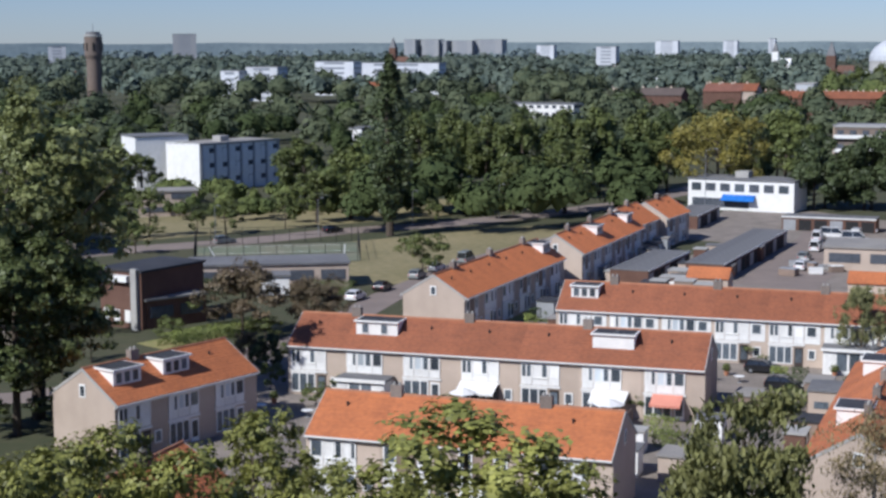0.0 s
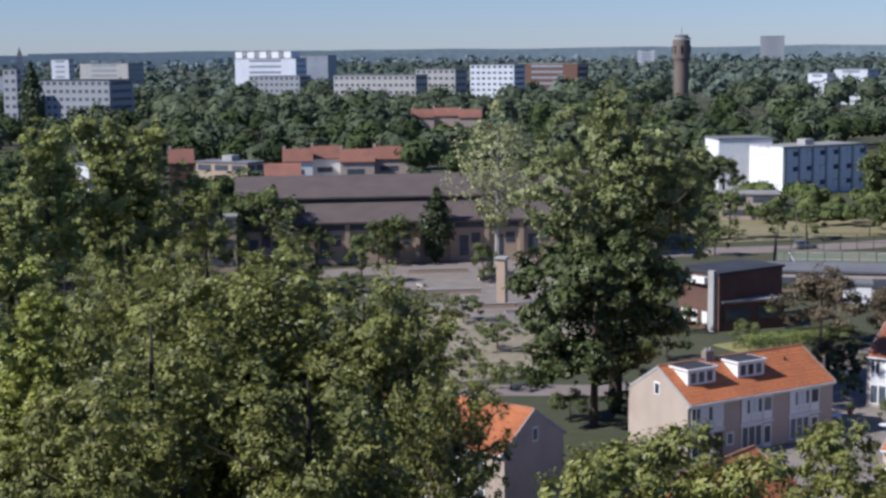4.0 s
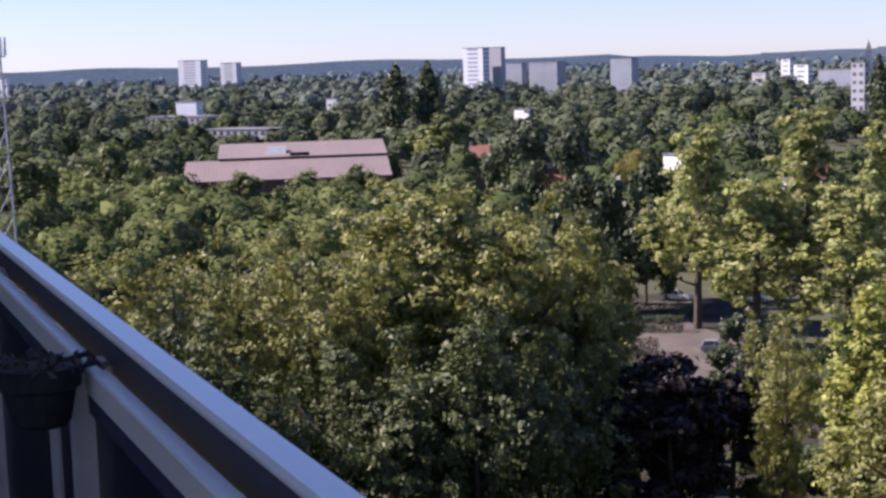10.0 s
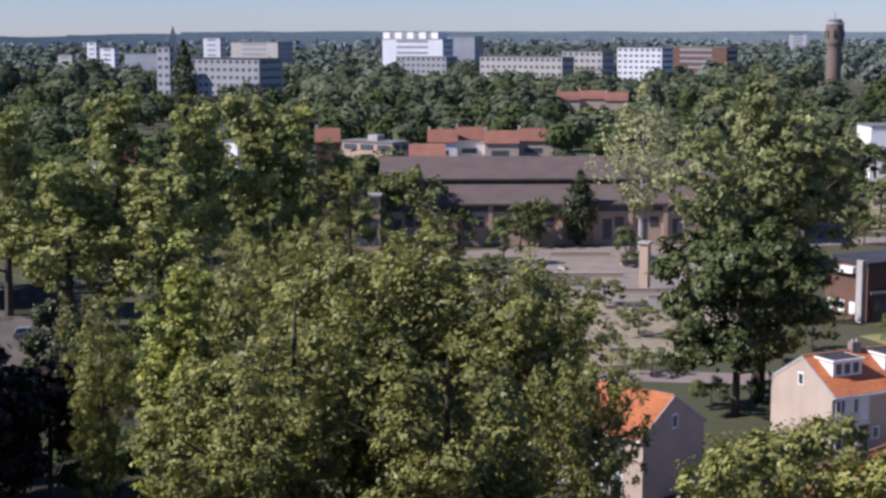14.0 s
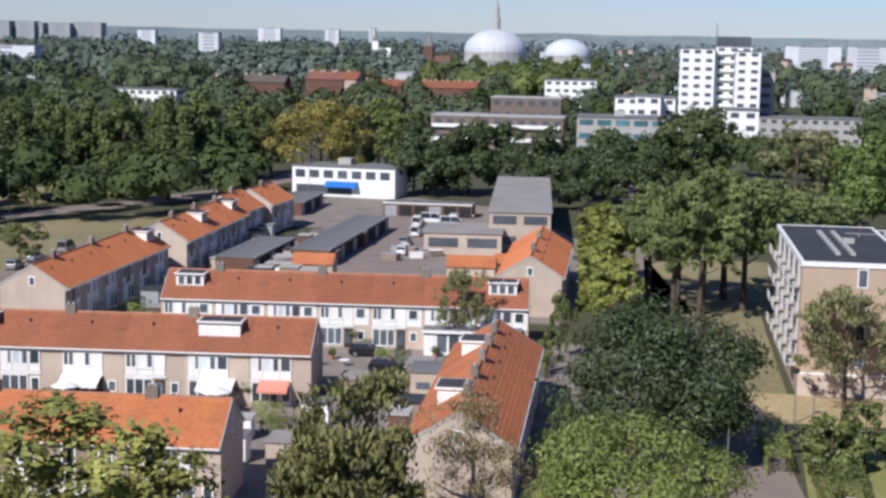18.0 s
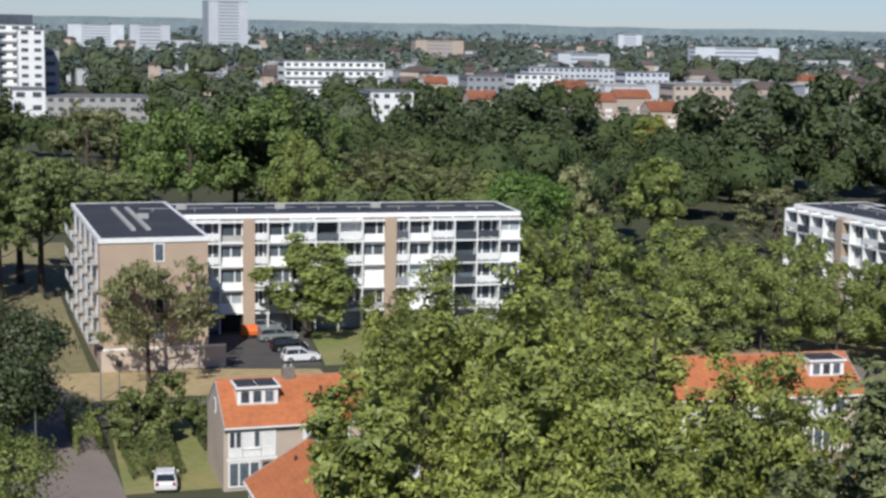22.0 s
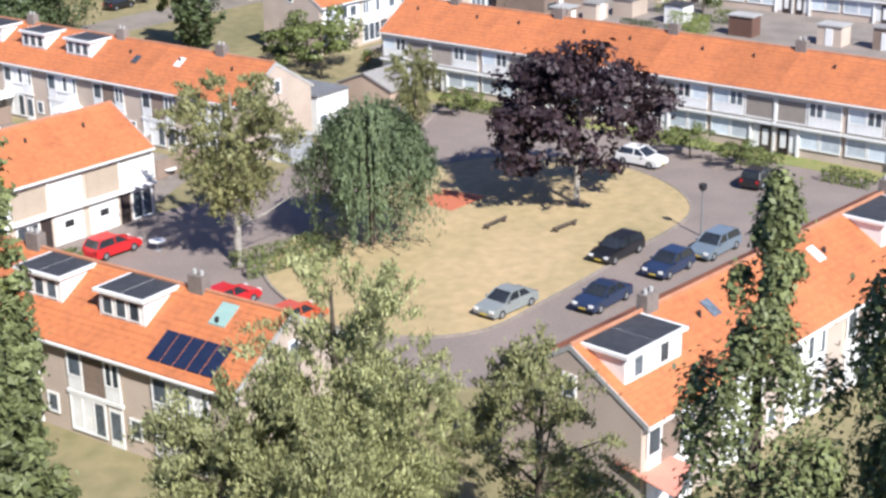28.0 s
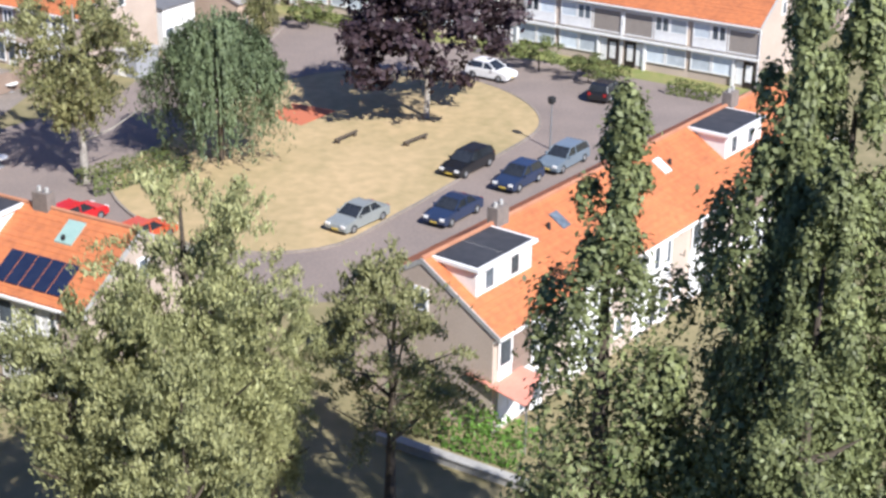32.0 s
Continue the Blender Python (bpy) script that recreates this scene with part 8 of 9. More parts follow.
car(58.5, 251.0, 25, "white", "hatch", "white car in the garage yard")
car(-160.0, 171.0, 60, "white", "hatch", "white car beyond the trees")
car(-150.0, 176.0, 60, "silver", "van", "grey van beyond the trees")
car(179.5, 87.0, 110, "black", "hatch", "dark car on the avenue")
car(-128.0, 144.0, 50, "silver", "hatch", "grey car in the reddish car park")
car(-112.0, 129.0, 50, "silver", "hatch", "grey car in the reddish car park")
car(-103.0, 118.0, 50, "black", "hatch", "dark car in the reddish car park")
car(36.0, 171.5, 110, "black", "hatch", "dark car parked behind the terrace")
car(36.5, 163.0, 110, "black", "hatch", "dark car parked between the yards")
car(30.5, 152.0, 20, "black", "hatch", "dark car behind the terrace end")


# ---- garages, sheds, fences and hedges ----
def garage_row(x, y, along, n, w=3.0, d=6.0, h=2.6):
    for k in range(n):
        r = radians(90 - along)
        ob = thing("garage", x + math.cos(r) * w * k, y + math.sin(r) * w * k, 0, along, "low brick garage with dark door and felt roof", "garage", "garages in the yard")
        part("wall", Geo().box(0, 0, 0, w - 0.02, d, h), M["brick_dark"], ob)
        part("roof", Geo().box(-0.08, -0.15, h, w + 0.06, d + 0.1, h + 0.16), M["greyroof"], ob)
        part("door", Geo().box(0.3, -0.05, 0.05, w - 0.3, 0, 2.15), M["dark" if k % 3 else "greypanel"], ob)
        part("fascia", Geo().box(-0.08, -0.2, h - 0.05, w + 0.06, -0.15, h + 0.2), M["white"], ob)


garage_row(43.5, 238.5, 24, 16)
garage_row(31.0, 232.0, 24, 8)
garage_row(67.0, 305.0, 112, 6)
garage_row(50.5, 306.0, 22, 7)


def shed(x, y, along, w, d, h, wall="panel", roof="greyroof", label="small garden shed with flat roof", pitched=False):
    ob = thing("shed", x, y, 0, along, label, "shed")
    if pitched:
        part("wall", Geo().prism([(0, 0), (d, 0), (d, h), (d / 2, h + 1.1), (0, h)], 0, w), M[wall], ob)
        part("roof", Geo().prism([(-0.25, h - 0.12), (d / 2, h + 1.15), (d + 0.25, h - 0.12), (d + 0.25, h + 0.02), (d / 2, h + 1.3), (-0.25, h + 0.02)], -0.15, w + 0.15), M[roof], ob)
    else:
        part("wall", Geo().box(0, 0, 0, w, d, h), M[wall], ob)
        part("roof", Geo().box(-0.15, -0.15, h, w + 0.15, d + 0.15, h + 0.14), M[roof], ob)
    part("door", Geo().box(w * 0.35, -0.05, 0.05, w * 0.35 + 0.85, 0, 1.95), M["white"], ob)
    if w > 2.9:
        part("window", Geo().box(w * 0.08, -0.04, 1.1, w * 0.28, 0, 1.8), M["glass"], ob)


def hedge(x, y, along, length, w=0.9, h=1.4, leaf="leaf_mid", label="clipped green garden hedge"):
    rng = np.random.default_rng(int(abs(x * 7 + y * 13)))
    n = int(length * (w + h * 2) * 48)
    p = rng.uniform((0, -w / 2, 0.05), (length, w / 2, h), (n, 3))
    face = rng.integers(0, 3, n)
    p[:, 2] = np.where(face == 0, h * rng.uniform(0.92, 1.06, n), p[:, 2])
    p[:, 1] = np.where(face == 1, -w / 2, np.where(face == 2, w / 2, p[:, 1])) + rng.normal(0, 0.05, n)
    nor = np.stack([rng.normal(0, 0.4, n), np.where(face == 1, -1, np.where(face == 2, 1, 0)) + rng.normal(0, 0.3, n), np.where(face == 0, 1, 0.35) + rng.normal(0, 0.2, n)], 1)
    ob = new("hedge", leaf_mesh("hedge", p, nor, 0.13, M[leaf], rng, 1.5, 3))
    ob.matrix_basis = pose(x, y, 0, 0, 0, 90 - along)
    return tagged(ob, label, "hedge")


def garden_room(x, y, along, u, v, w, d, h=2.7, label="white glazed garden room behind the house"):
    """A flat-roofed white extension in front of a terrace that starts at (x, y); u along, v out from the front."""
    ob = thing("garden_room", x, y, 0, along, label, "extension")
    part("wall", Geo().box(u, -v - d, 0, u + w, -v, h - 0.2), M["white"], ob)
    part("roof", Geo().box(u - 0.2, -v - d - 0.3, h - 0.2, u + w + 0.2, -v, h), M["greyroof"], ob)
    part("fascia", Geo().box(u - 0.2, -v - d - 0.36, h - 0.3, u + w + 0.2, -v - d - 0.3, h + 0.05), M["white"], ob)
    n = max(2, int(w / 1.3))
    for k in range(n):
        part("pane", Geo().box(u + w * (k + 0.1) / n, -v - d - 0.05, 0.5, u + w * (k + 0.9) / n, -v - d, h - 0.5), M["glass" if k % 3 else "blind"], ob)


def shade(x, y, along, u, w, reach, z, material="white", label="pale awning over the terrace"):
    ob = thing("sun_awning", x, y, 0, along, label, "awning")
    part("cloth", Geo().prism([(-reach, z - 0.7), (-0.05, z), (-0.05, z + 0.04), (-reach, z - 0.66)], u, u + w), M[material], ob)
    part("valance", Geo().box(u, -reach - 0.03, z - 0.9, u + w, -reach, z - 0.66), M[material], ob)
    for a in (u + 0.2, u + w - 0.25):
        part("arm", Geo().tube([(a, -0.1, z - 0.5), (a, -reach, z - 0.72)], [0.025, 0.025], 5), M["metal"], ob)


R1, R2, R3 = (-11.2, 124.2, 109), (-16.4, 162.1, 108), (13.6, 183.7, 108.5)
garden_room(*R2, 6.6, 0.15, 5.2, 2.6)
garden_room(*R3, 31.5, 0.15, 11.0, 3.0, 3.0, "long white garden room with wide panes")
shade(*R2, 19.2, 4.0, 2.2, 2.6)
shade(*R2, 33.0, 3.6, 2.4, 2.6)
shade(*R3, 2.0, 3.6, 2.0, 2.6)
shade(*R2, 39.0, 3.0, 2.0, 2.6, "sail", "faded orange awning over the terrace")
for base, n, step, out, seed in ((R2, 8, 5.6, 4.5, 3), (R3, 8, 5.2, 5.5, 4), (R1, 5, 5.5, 5, 6), (R2, 9, 5.0, 9.5, 7), (R3, 8, 5.5, 10.5, 8), ((-29.0, 134.3, 37), 4, 5, 5.5, 9), ((2.7, 191.4, 23), 7, 6, 5, 10), ((131.1, 80.7, 203), 7, 5.5, 5, 11), ((157.7, 53.3, 114.5), 8, 7, 5, 12), ((86.2, 57.2, 115), 3, 6, 5, 13)):
    rg = random.Random(seed)
    for k in range(n):
        r0, r1 = radians(90 - base[2]), radians(-base[2])
        u, v = 1 + k * step + rg.uniform(-1, 1), out + rg.uniform(-1.5, 2)
        px, py = base[0] + math.cos(r0) * u + math.cos(r1) * v, base[1] + math.sin(r0) * u + math.sin(r1) * v
        kind = rg.choice(("table", "shrub", "pots", "shrub"))
        if kind == "table":
            ob = thing("garden_table", px, py, 0, rg.uniform(0, 90), "white garden table on the patio", "table")
            part("tabletop", Geo().tube([(0, 0, 0.7), (0, 0, 0.74)], [0.6, 0.6], 14), M["white"], ob)
            part("leg", Geo().tube([(0, 0, 0), (0, 0, 0.7)], [0.05, 0.05], 6), M["metal"], ob)
            part("foot", Geo().tube([(0, 0, 0), (0, 0, 0.05)], [0.3, 0.28], 10), M["metal"], ob)
        elif kind == "pots":
            ob = thing("plant_tub", px, py, 0, 0, "clay tub with green plant in the garden", "planter")
            part("tub", Geo().tube([(0, 0, 0), (0, 0, 0.5), (0, 0, 0.47)], [0.22, 0.32, 0.28], 12), M["ridge"], ob)
            rq = np.random.default_rng(seed * 40 + k)
            q = unit(rq, 220) * rq.uniform(0.2, 0.55, (220, 1)) + np.array([0, 0, 0.9])
            part("plant", leaf_mesh("plant", q, q - np.array([0, 0, 0.9]), 0.12, M["leaf_mid"], rq), None, ob)
        else:
            hedge(px, py, base[2] + rg.uniform(-40, 40), rg.uniform(1.5, 3.5), rg.uniform(0.9, 1.8), rg.uniform(1.0, 2.2), rg.choice(("leaf_mid", "leaf_dark", "leaf_light")), "rounded green shrub in a back garden")


rs0 = random.Random(15)
for k in range(22):
    u, v = rs0.uniform(0, 46), rs0.uniform(0, 9)
    shed(27.5 + 0.39 * u + 0.92 * v, 222 + 0.92 * u - 0.39 * v, 22 if k % 2 else 112, rs0.uniform(2.2, 3.8), rs0.uniform(2.0, 3.2), rs0.uniform(2.0, 2.5),
         rs0.choice(("brick", "white", "brick_dark", "panel")), rs0.choice(("greyroof", "gravelroof", "bitumen", "concrete")), "small garden shed with flat felt roof")
rs = random.Random(5)
for row_x, row_y, along, n, step in ((-11, 138, 109, 8, 4.6), (-8, 146, 109, 8, 5.0), (17, 196, 109, 9, 4.8), (24, 205, 109, 8, 5.2), (14, 205, 23, 7, 6.5), (26, 240, 22, 7, 6.0),
                                     (30, 128, 21, 6, 6.0), (20, 128, 21, 5, 7), (128, 66, 203, 4, 7), (170, 38, 205, 8, 6.2), (160, 36, 205, 7, 6.2), (176, 30, 114, 5, 6.6), (108, 66, 115, 3, 6), (166, 24, 205, 6, 5.6), (181, 18, 205, 5, 6.0)):
    r = radians(90 - along)
    for k in range(n):
        if rs.random() < 0.25:
            continue
        x, y = row_x + math.cos(r) * step * k + rs.uniform(-1, 1), row_y + math.sin(r) * step * k + rs.uniform(-1, 1)
        shed(x, y, along + (180 if rs.random() < 0.3 else 0), rs.uniform(2.2, 3.6), rs.uniform(1.8, 3.0), rs.uniform(2.0, 2.4),
             rs.choice(("panel", "brick", "white", "brick_dark", "greypanel")), rs.choice(("greyroof", "gravelroof", "bitumen", "concrete")), "small garden shed with flat felt roof")
shed(36.0, 226.5, 109, 6, 5, 2.6, "brick", "tile_orange", "small red-roofed outbuilding", True)
shed(57.5, 218.0, 109, 7, 6, 3.0, "brick", "tile_orange", "small red-roofed outbuilding", True)
shed(66.0, 222.0, 109, 3, 4, 2.6, "white", "tile_orange", "small red-roofed outbuilding", True)
for k in range(9):
    u, v = 6.2 * k + 0.4, 21.0 + k % 2
    shed(147.4 - 0.4226 * u + 0.9063 * v, 43.4 - 0.9063 * u - 0.4226 * v, 205, 5.2, 4.4, 2.5, "brick", ("gravelroof", "greyroof")[k % 2], "flat-roofed brick store at the end of the yard")
shed(181.0, 33.0, 114, 9, 7, 3.2, "panel", "bitumen", "large dark-roofed shed behind the terrace", True)
shed(36.0, 178.0, 108.5, 6.4, 4.5, 2.9, "white", "gravelroof", "white ground-floor extension with wide windows")
shed(36.0, 150.0, 109, 7, 5, 2.8, "brick", "greyroof", "low flat-roofed brick outbuilding")
shed(126.8, 43.5, 113, 4.2, 5, 3.6, "white", "greyroof", "white two-storey side extension with roof light")
shed(131.0, 38.0, 113, 5, 6, 3.4, "brick_yellow", "gravelroof", "low pale gabled annex", True)


hedge(64.2, 9.3, 206, 4.6, 2.0, 1.5, "leaf_fresh", "bright green clipped garden hedge")
hedge(65.6, 12.6, 196, 3.4, 2.4, 2.0, "leaf_deep", "dark green garden shrubs by the wall")
hedge(67.0, 10.4, 200, 3.0, 1.6, 2.6, "leaf_mid", "green climbing shrubs by the gable")
hedge(61.4, 2.4, 190, 3.2, 1.6, 1.4, "leaf_fresh", "bright green garden hedge")
hedge(92.5, 38.0, 130, 7.5, 2.6, 1.3, "leaf_mid", "low green hedge by the birch")
hedge(60.5, 117.0, 22, 14, 2.0, 1.8, "leaf_light", "tall green hedge along the street")
hedge(69.0, 127.0, 113, 14, 1.6, 1.5, "leaf_mid", "green hedge along the side street")
hedge(62.0, 107.0, 25, 12, 2.2, 1.8, "leaf_mid", "overgrown green garden hedge")
tree('gardentree', 65.0, 116.5, 5.2, 5.6, **SHRUB)
tree('gardentree', 68.8, 117.6, 5.8, 6.0, **SHRUB)
tree('gardentree', 71.2, 113.0, 4.4, 4.8, **SHRUB)
tree('gardentree', 66.2, 121.6, 3.8, 4.4, **SHRUB)
car(61.2, 105.6, 30, "white", "hatch", "white car parked before the garden")
hedge(51.0, 156.0, 21, 12, 2.5, 1.6, "leaf_light", "green front garden hedge")
hedge(-34.0, 187.0, 40, 16, 3.0, 1.6, "leaf_light", "bright green garden hedge")
hedge(120.5, -4.0, 25, 4.2, 1.5, 0.96, "leaf_mid", "low green front garden shrubs")
hedge(124.5, 3.5, 25, 3.6, 1.8, 1.12, "leaf_mid", "low green front garden shrubs")
hedge(130.0, 13.0, 25, 4.2, 1.6, 0.96, "leaf_mid", "low green front garden shrubs")
hedge(137.0, 29.0, 25, 5.4, 1.6, 0.96, "leaf_mid", "low green front garden shrubs")
hedge(152.0, 46.0, 114, 10, 2.5, 1.8, "leaf_mid", "green hedge before the terrace end")
hedge(-166.0, 152.0, 60, 22, 2, 1.6, "leaf_dark", "dark hedge along the car park")
hedge(-40.0, 227.5, 82, 11, 2.0, 2.2, "leaf_dark", "dark overgrown shrubs along the depot")
hedge(-20.0, 229.0, 100, 7, 2.2, 1.8, "leaf_mid", "green overgrown shrubs along the depot")
hedge(60.5, 108.0, 22, 12, 1.4, 1.3, "leaf_mid", "clipped green front hedge")
hedge(70.0, 112.0, 22, 8, 2.0, 1.5, "leaf_dark", "dark green garden shrubs")
for k in range(12):
    hedge(163 + 11 * (k % 4) + k, 26 - 5 * (k // 4) - 3 * (k % 4), 115 + 90 * (k % 2), 3.5 + k % 3, 1.2, 1.5 + 0.2 * (k % 3), ("leaf_mid", "leaf_dark", "leaf_light")[k % 3], "green hedge between the back yards")
hedge(218.0, 28.0, 114, 12, 2.0, 2.0, "leaf_mid", "clipped hedge beside the terrace")
hedge(-92.0, 206.0, 63, 12, 1.5, 1.3, "leaf_mid", "green hedge in the schoolyard")
hedge(-56.0, 330.0, 62, 60, 3, 2.6, "leaf_dark", "dark hedge beyond the road")
hedge(-154.5, 140.0, 49, 18, 2.4, 2.0, "leaf_dark", "dark hedge across the car park")
hedge(-138.5, 131.5, 40, 9, 2.2, 1.8, "leaf_brown", "brownish shrubs beside the car park")
hedge(44.0, 345.0, 30, 14, 2, 2, "leaf_dark", "dark hedge by the shop")


def fence(x, y, along, length, h=1.7, material="panel", label="brown wooden garden fence"):
    ob = thing("fence", x, y, 0, along, label, "fence")
    n = max(1, round(length / 1.8))
    for k in range(n):
        a, b = length * k / n, length * (k + 1) / n
        part("panel", Geo().box(a + 0.06, -0.02, 0.08, b - 0.02, 0.02, h), M[material], ob)
        part("post", Geo().box(a - 0.04, -0.05, 0, a + 0.05, 0.05, h + 0.06), M[material], ob)


for px, py, pa, pl in ((-41.5, 257.5, 80, 27.5), (-14, 262.5, 356, 25), (-45.5, 283.5, 80, 29), (-41.5, 257.5, 352, 26)):
    ob = thing("court_fence", px, py, 0, pa, "tall green mesh fence with slim posts round the court", "fence")
    n = int(pl / 2.7)
    for k in range(n + 1):
        part("post", Geo().tube([(k * pl / n, 0, 0), (k * pl / n, 0, 3.2)], [0.06, 0.05], 6), M["dark"], ob)
    for z in (0.1, 1.6, 3.15):
        part("rail", Geo().tube([(0, 0, z), (pl, 0, z)], [0.035, 0.035], 5), M["dark"], ob)
for k in range(5):
    fence(-10.5 + 6.1 * k, 143.2 - 2.1 * k, 19, 14, 1.7, "panel")
    fence(16.0 + 5.9 * k, 193.5 - 2.0 * k, 18.5, 12, 1.7, "brick_dark", "dark wooden garden fence")
for k in range(5):
    fence(126.0 - 2.4 * k, 73.0 - 5.7 * k, 293, 7, 1.7, "panel")
    fence(160.0 - 2.6 * k, 36.0 - 5.6 * k, 115, 11, 1.7, "panel")
fence(65.4, 0.6, 218, 4.0, 1.3, "concrete", "pale concrete garden fence")
fence(63.0, -2.5, 268, 9.0, 1.3, "concrete", "pale concrete garden fence")
ob = thing("garden_wall", 63.35, 12.68, 0, 204.5, "low pale concrete garden wall", "wall")
for k in range(9):
    part("block", Geo().box(k * 0.9, -0.2, 0, k * 0.9 + 0.88, 0.2, 0.42), M["concrete"], ob)
    part("cap", Geo().box(k * 0.9, -0.27, 0.42, k * 0.9 + 0.885, 0.27, 0.5), M["concrete"], ob)


# ---- parasol, awning, solar panels, lamps ----
def parasol(x, y, z, r, material, label):
    ob = thing("parasol", x, y, 0, 0, label, "parasol")
    part("pole", Geo().tube([(0, 0, 0), (0, 0, z + 0.4)], [0.03, 0.03], 6), M["metal"], ob)
    g = Geo()
    v = [(r * math.cos(k * math.pi / 4), r * math.sin(k * math.pi / 4), z) for k in range(8)]
    g.add([(0, 0, z + 0.55)] + v + [(0, 0, z + 0.45)], [(0, k + 1, (k + 1) % 8 + 1) for k in range(8)] + [(9, (k + 1) % 8 + 1, k + 1) for k in range(8)])
    part("canopy", g, M[material], ob)
    part("foot", Geo().tube([(0, 0, 0), (0, 0, 0.1)], [0.3, 0.28], 10), M["concrete"], ob)


parasol(127.0, 75.0, 2.3, 1.9, "white", "white open garden parasol")
parasol(124.0, 66.0, 2.3, 1.5, "white", "white open garden parasol")
parasol(2.0, 152.0, 2.3, 1.4, "white", "white open garden parasol")
parasol(16.0, 147.0, 2.3, 1.6, "white", "white open garden parasol")
parasol(199.5, 29.5, 2.4, 2.2, "white", "white open garden parasol")

ob = thing("garden_awning", 63.4, 6.2, 0, 118, "salmon orange shade sail beside the house", "awning")
part("sail", Geo().add([(0, -0.6, 2.55), (2.9, 0.6, 2.7), (2.6, 3.6, 3.1), (0.3, 3.2, 3.0), (0, -0.6, 2.5), (2.9, 0.6, 2.65), (2.6, 3.6, 3.05), (0.3, 3.2, 2.95)],
                       [(0, 1, 2, 3), (7, 6, 5, 4), (0, 4, 5, 1), (1, 5, 6, 2), (2, 6, 7, 3), (3, 7, 4, 0)]), M["sail"], ob)
for px, py in ((0.05, -0.5), (2.8, 0.6)):
    part("post", Geo().tube([(px, py, 0), (px, py, 2.6)], [0.04, 0.04], 6), M["metal"], ob)

sl = (RIDGE - EAVE) / 4.2


def on_roof(x, y, along, u0, v0, name, label, w, hgt, material, cols=1, rows=1):
    """Flat units lying on the front slope of a terrace that starts at (x, y): u0 along, v0 up the slope from the eave."""
    ob = thing(name, x, y, 0, along, label, name.replace("_", " "))
    for i in range(cols):
        for j in range(rows):
            a, b = u0 + i * (w + 0.1), v0 + j * (hgt + 0.1)
            z0, z1 = EAVE + b * sl + 0.24, EAVE + (b + hgt) * sl + 0.24
            g = Geo().add([(a, b, z0), (a + w, b, z0), (a + w, b + hgt, z1), (a, b + hgt, z1), (a, b, z0 - 0.1), (a + w, b, z0 - 0.1), (a + w, b + hgt, z1 - 0.1), (a, b + hgt, z1 - 0.1)],
                          [(0, 1, 2, 3), (7, 6, 5, 4), (0, 4, 5, 1), (1, 5, 6, 2), (2, 6, 7, 3), (3, 7, 4, 0)])
            part("panel", g, M[material], ob)
    return ob


on_roof(72.8, 50.0, 201, 18.6, 0.12, "solar_panels", "row of dark blue solar panels on orange roof", 0.8, 1.6, "solar", 5)
on_roof(72.8, 50.0, 201, 20.6, 2.6, "roof_window", "small roof window with pale frame", 1.1, 1.2, "skyglass")
on_roof(131.1, 80.7, 203, 22, 1.8, "roof_window", "small roof window on orange roof", 0.7, 0.8, "glass")
on_roof(131.1, 80.7, 203, 27, 2.2, "roof_window", "small roof window on orange roof", 0.7, 0.9, "white")
on_roof(64.6, 7.5, 118.7, 9.5, 2.4, "roof_window", "small roof window on orange roof", 0.7, 0.9, "glass")
on_roof(64.6, 7.5, 118.7, 20, 2.4, "roof_window", "small roof window on orange roof", 0.7, 0.9, "white")


def street_lamp(x, y, h=4.5, arm=0.0, along=0, label="slim grey street lamp"):
    ob = thing("street_lamp", x, y, 0, along, label, "street lamp")
    part("pole", Geo().tube([(0, 0, 0), (0, 0, h)], [0.08, 0.05], 8), M["metal"], ob)
    if arm:
        part("arm", Geo().tube([(0, 0, h), (arm * 0.5, 0, h + 0.35), (arm, 0, h + 0.4)], [0.05, 0.04, 0.04], 6), M["metal"], ob)
        part("lamp_head", Geo().box(arm - 0.1, -0.12, h + 0.3, arm + 0.6, 0.12, h + 0.45), M["metal"], ob)
    else:
        part("lamp_head", Geo().tube([(0, 0, h), (0, 0, h + 0.15), (0, 0, h + 0.5), (0, 0, h + 0.6)], [0.12, 0.28, 0.3, 0.05], 10), M["dark"], ob)


street_lamp(106.6, 8.2, 3.4)
street_lamp(70.3, 133.5, 5)
street_lamp(68.5, 126.5, 5)
street_lamp(165.0, 58.0, 8, 1.6, 60, "tall street lamp with curved arm")
street_lamp(208.0, 50.0, 8, 1.6, 60, "tall street lamp with curved arm")
street_lamp(56, 330, 14, 2.0, 100, "tall floodlight mast by the shop")
street_lamp(55.6, 117.0, 5)
for k in range(6):
    street_lamp(-60 + k * 18, 272 + k * 13.5, 7, 1.2, 140, "street lamp on the main road")

# bench and low play beams on the green
for bx, by, aa in ((104.6, 23.6, 115), (104.9, 18.6, 120)):
    ob = thing("play_beam", bx, by, 0.12, aa, "low dark wooden play beam on the green", "play beam")
    part("beam", Geo().tube([(0, 0, 0.3), (2.6, 0, 0.3)], [0.12, 0.12], 8), M["bark"], ob)
    part("foot", Geo().box(0.2, -0.15, 0, 0.4, 0.15, 0.22), M["bark"], ob)
    part("foot", Geo().box(2.2, -0.15, 0, 2.4, 0.15, 0.22), M["bark"], ob)


# ---- lattice mast ----
ob = thing("radio_mast", -212.3, 88.4, 0, 20, "tall grey lattice radio mast with antennas", "mast")
MH = 42.0
corner = [(-1, -1), (1, -1), (1, 1), (-1, 1)]


def leg(k, z):
    s = 1.5 - 0.95 * z / MH
    return (corner[k % 4][0] * s, corner[k % 4][1] * s, z)


for k in range(4):
    part("leg", Geo().tube([leg(k, 0), leg(k, MH)], [0.16, 0.1], 6), M["metal"], ob)
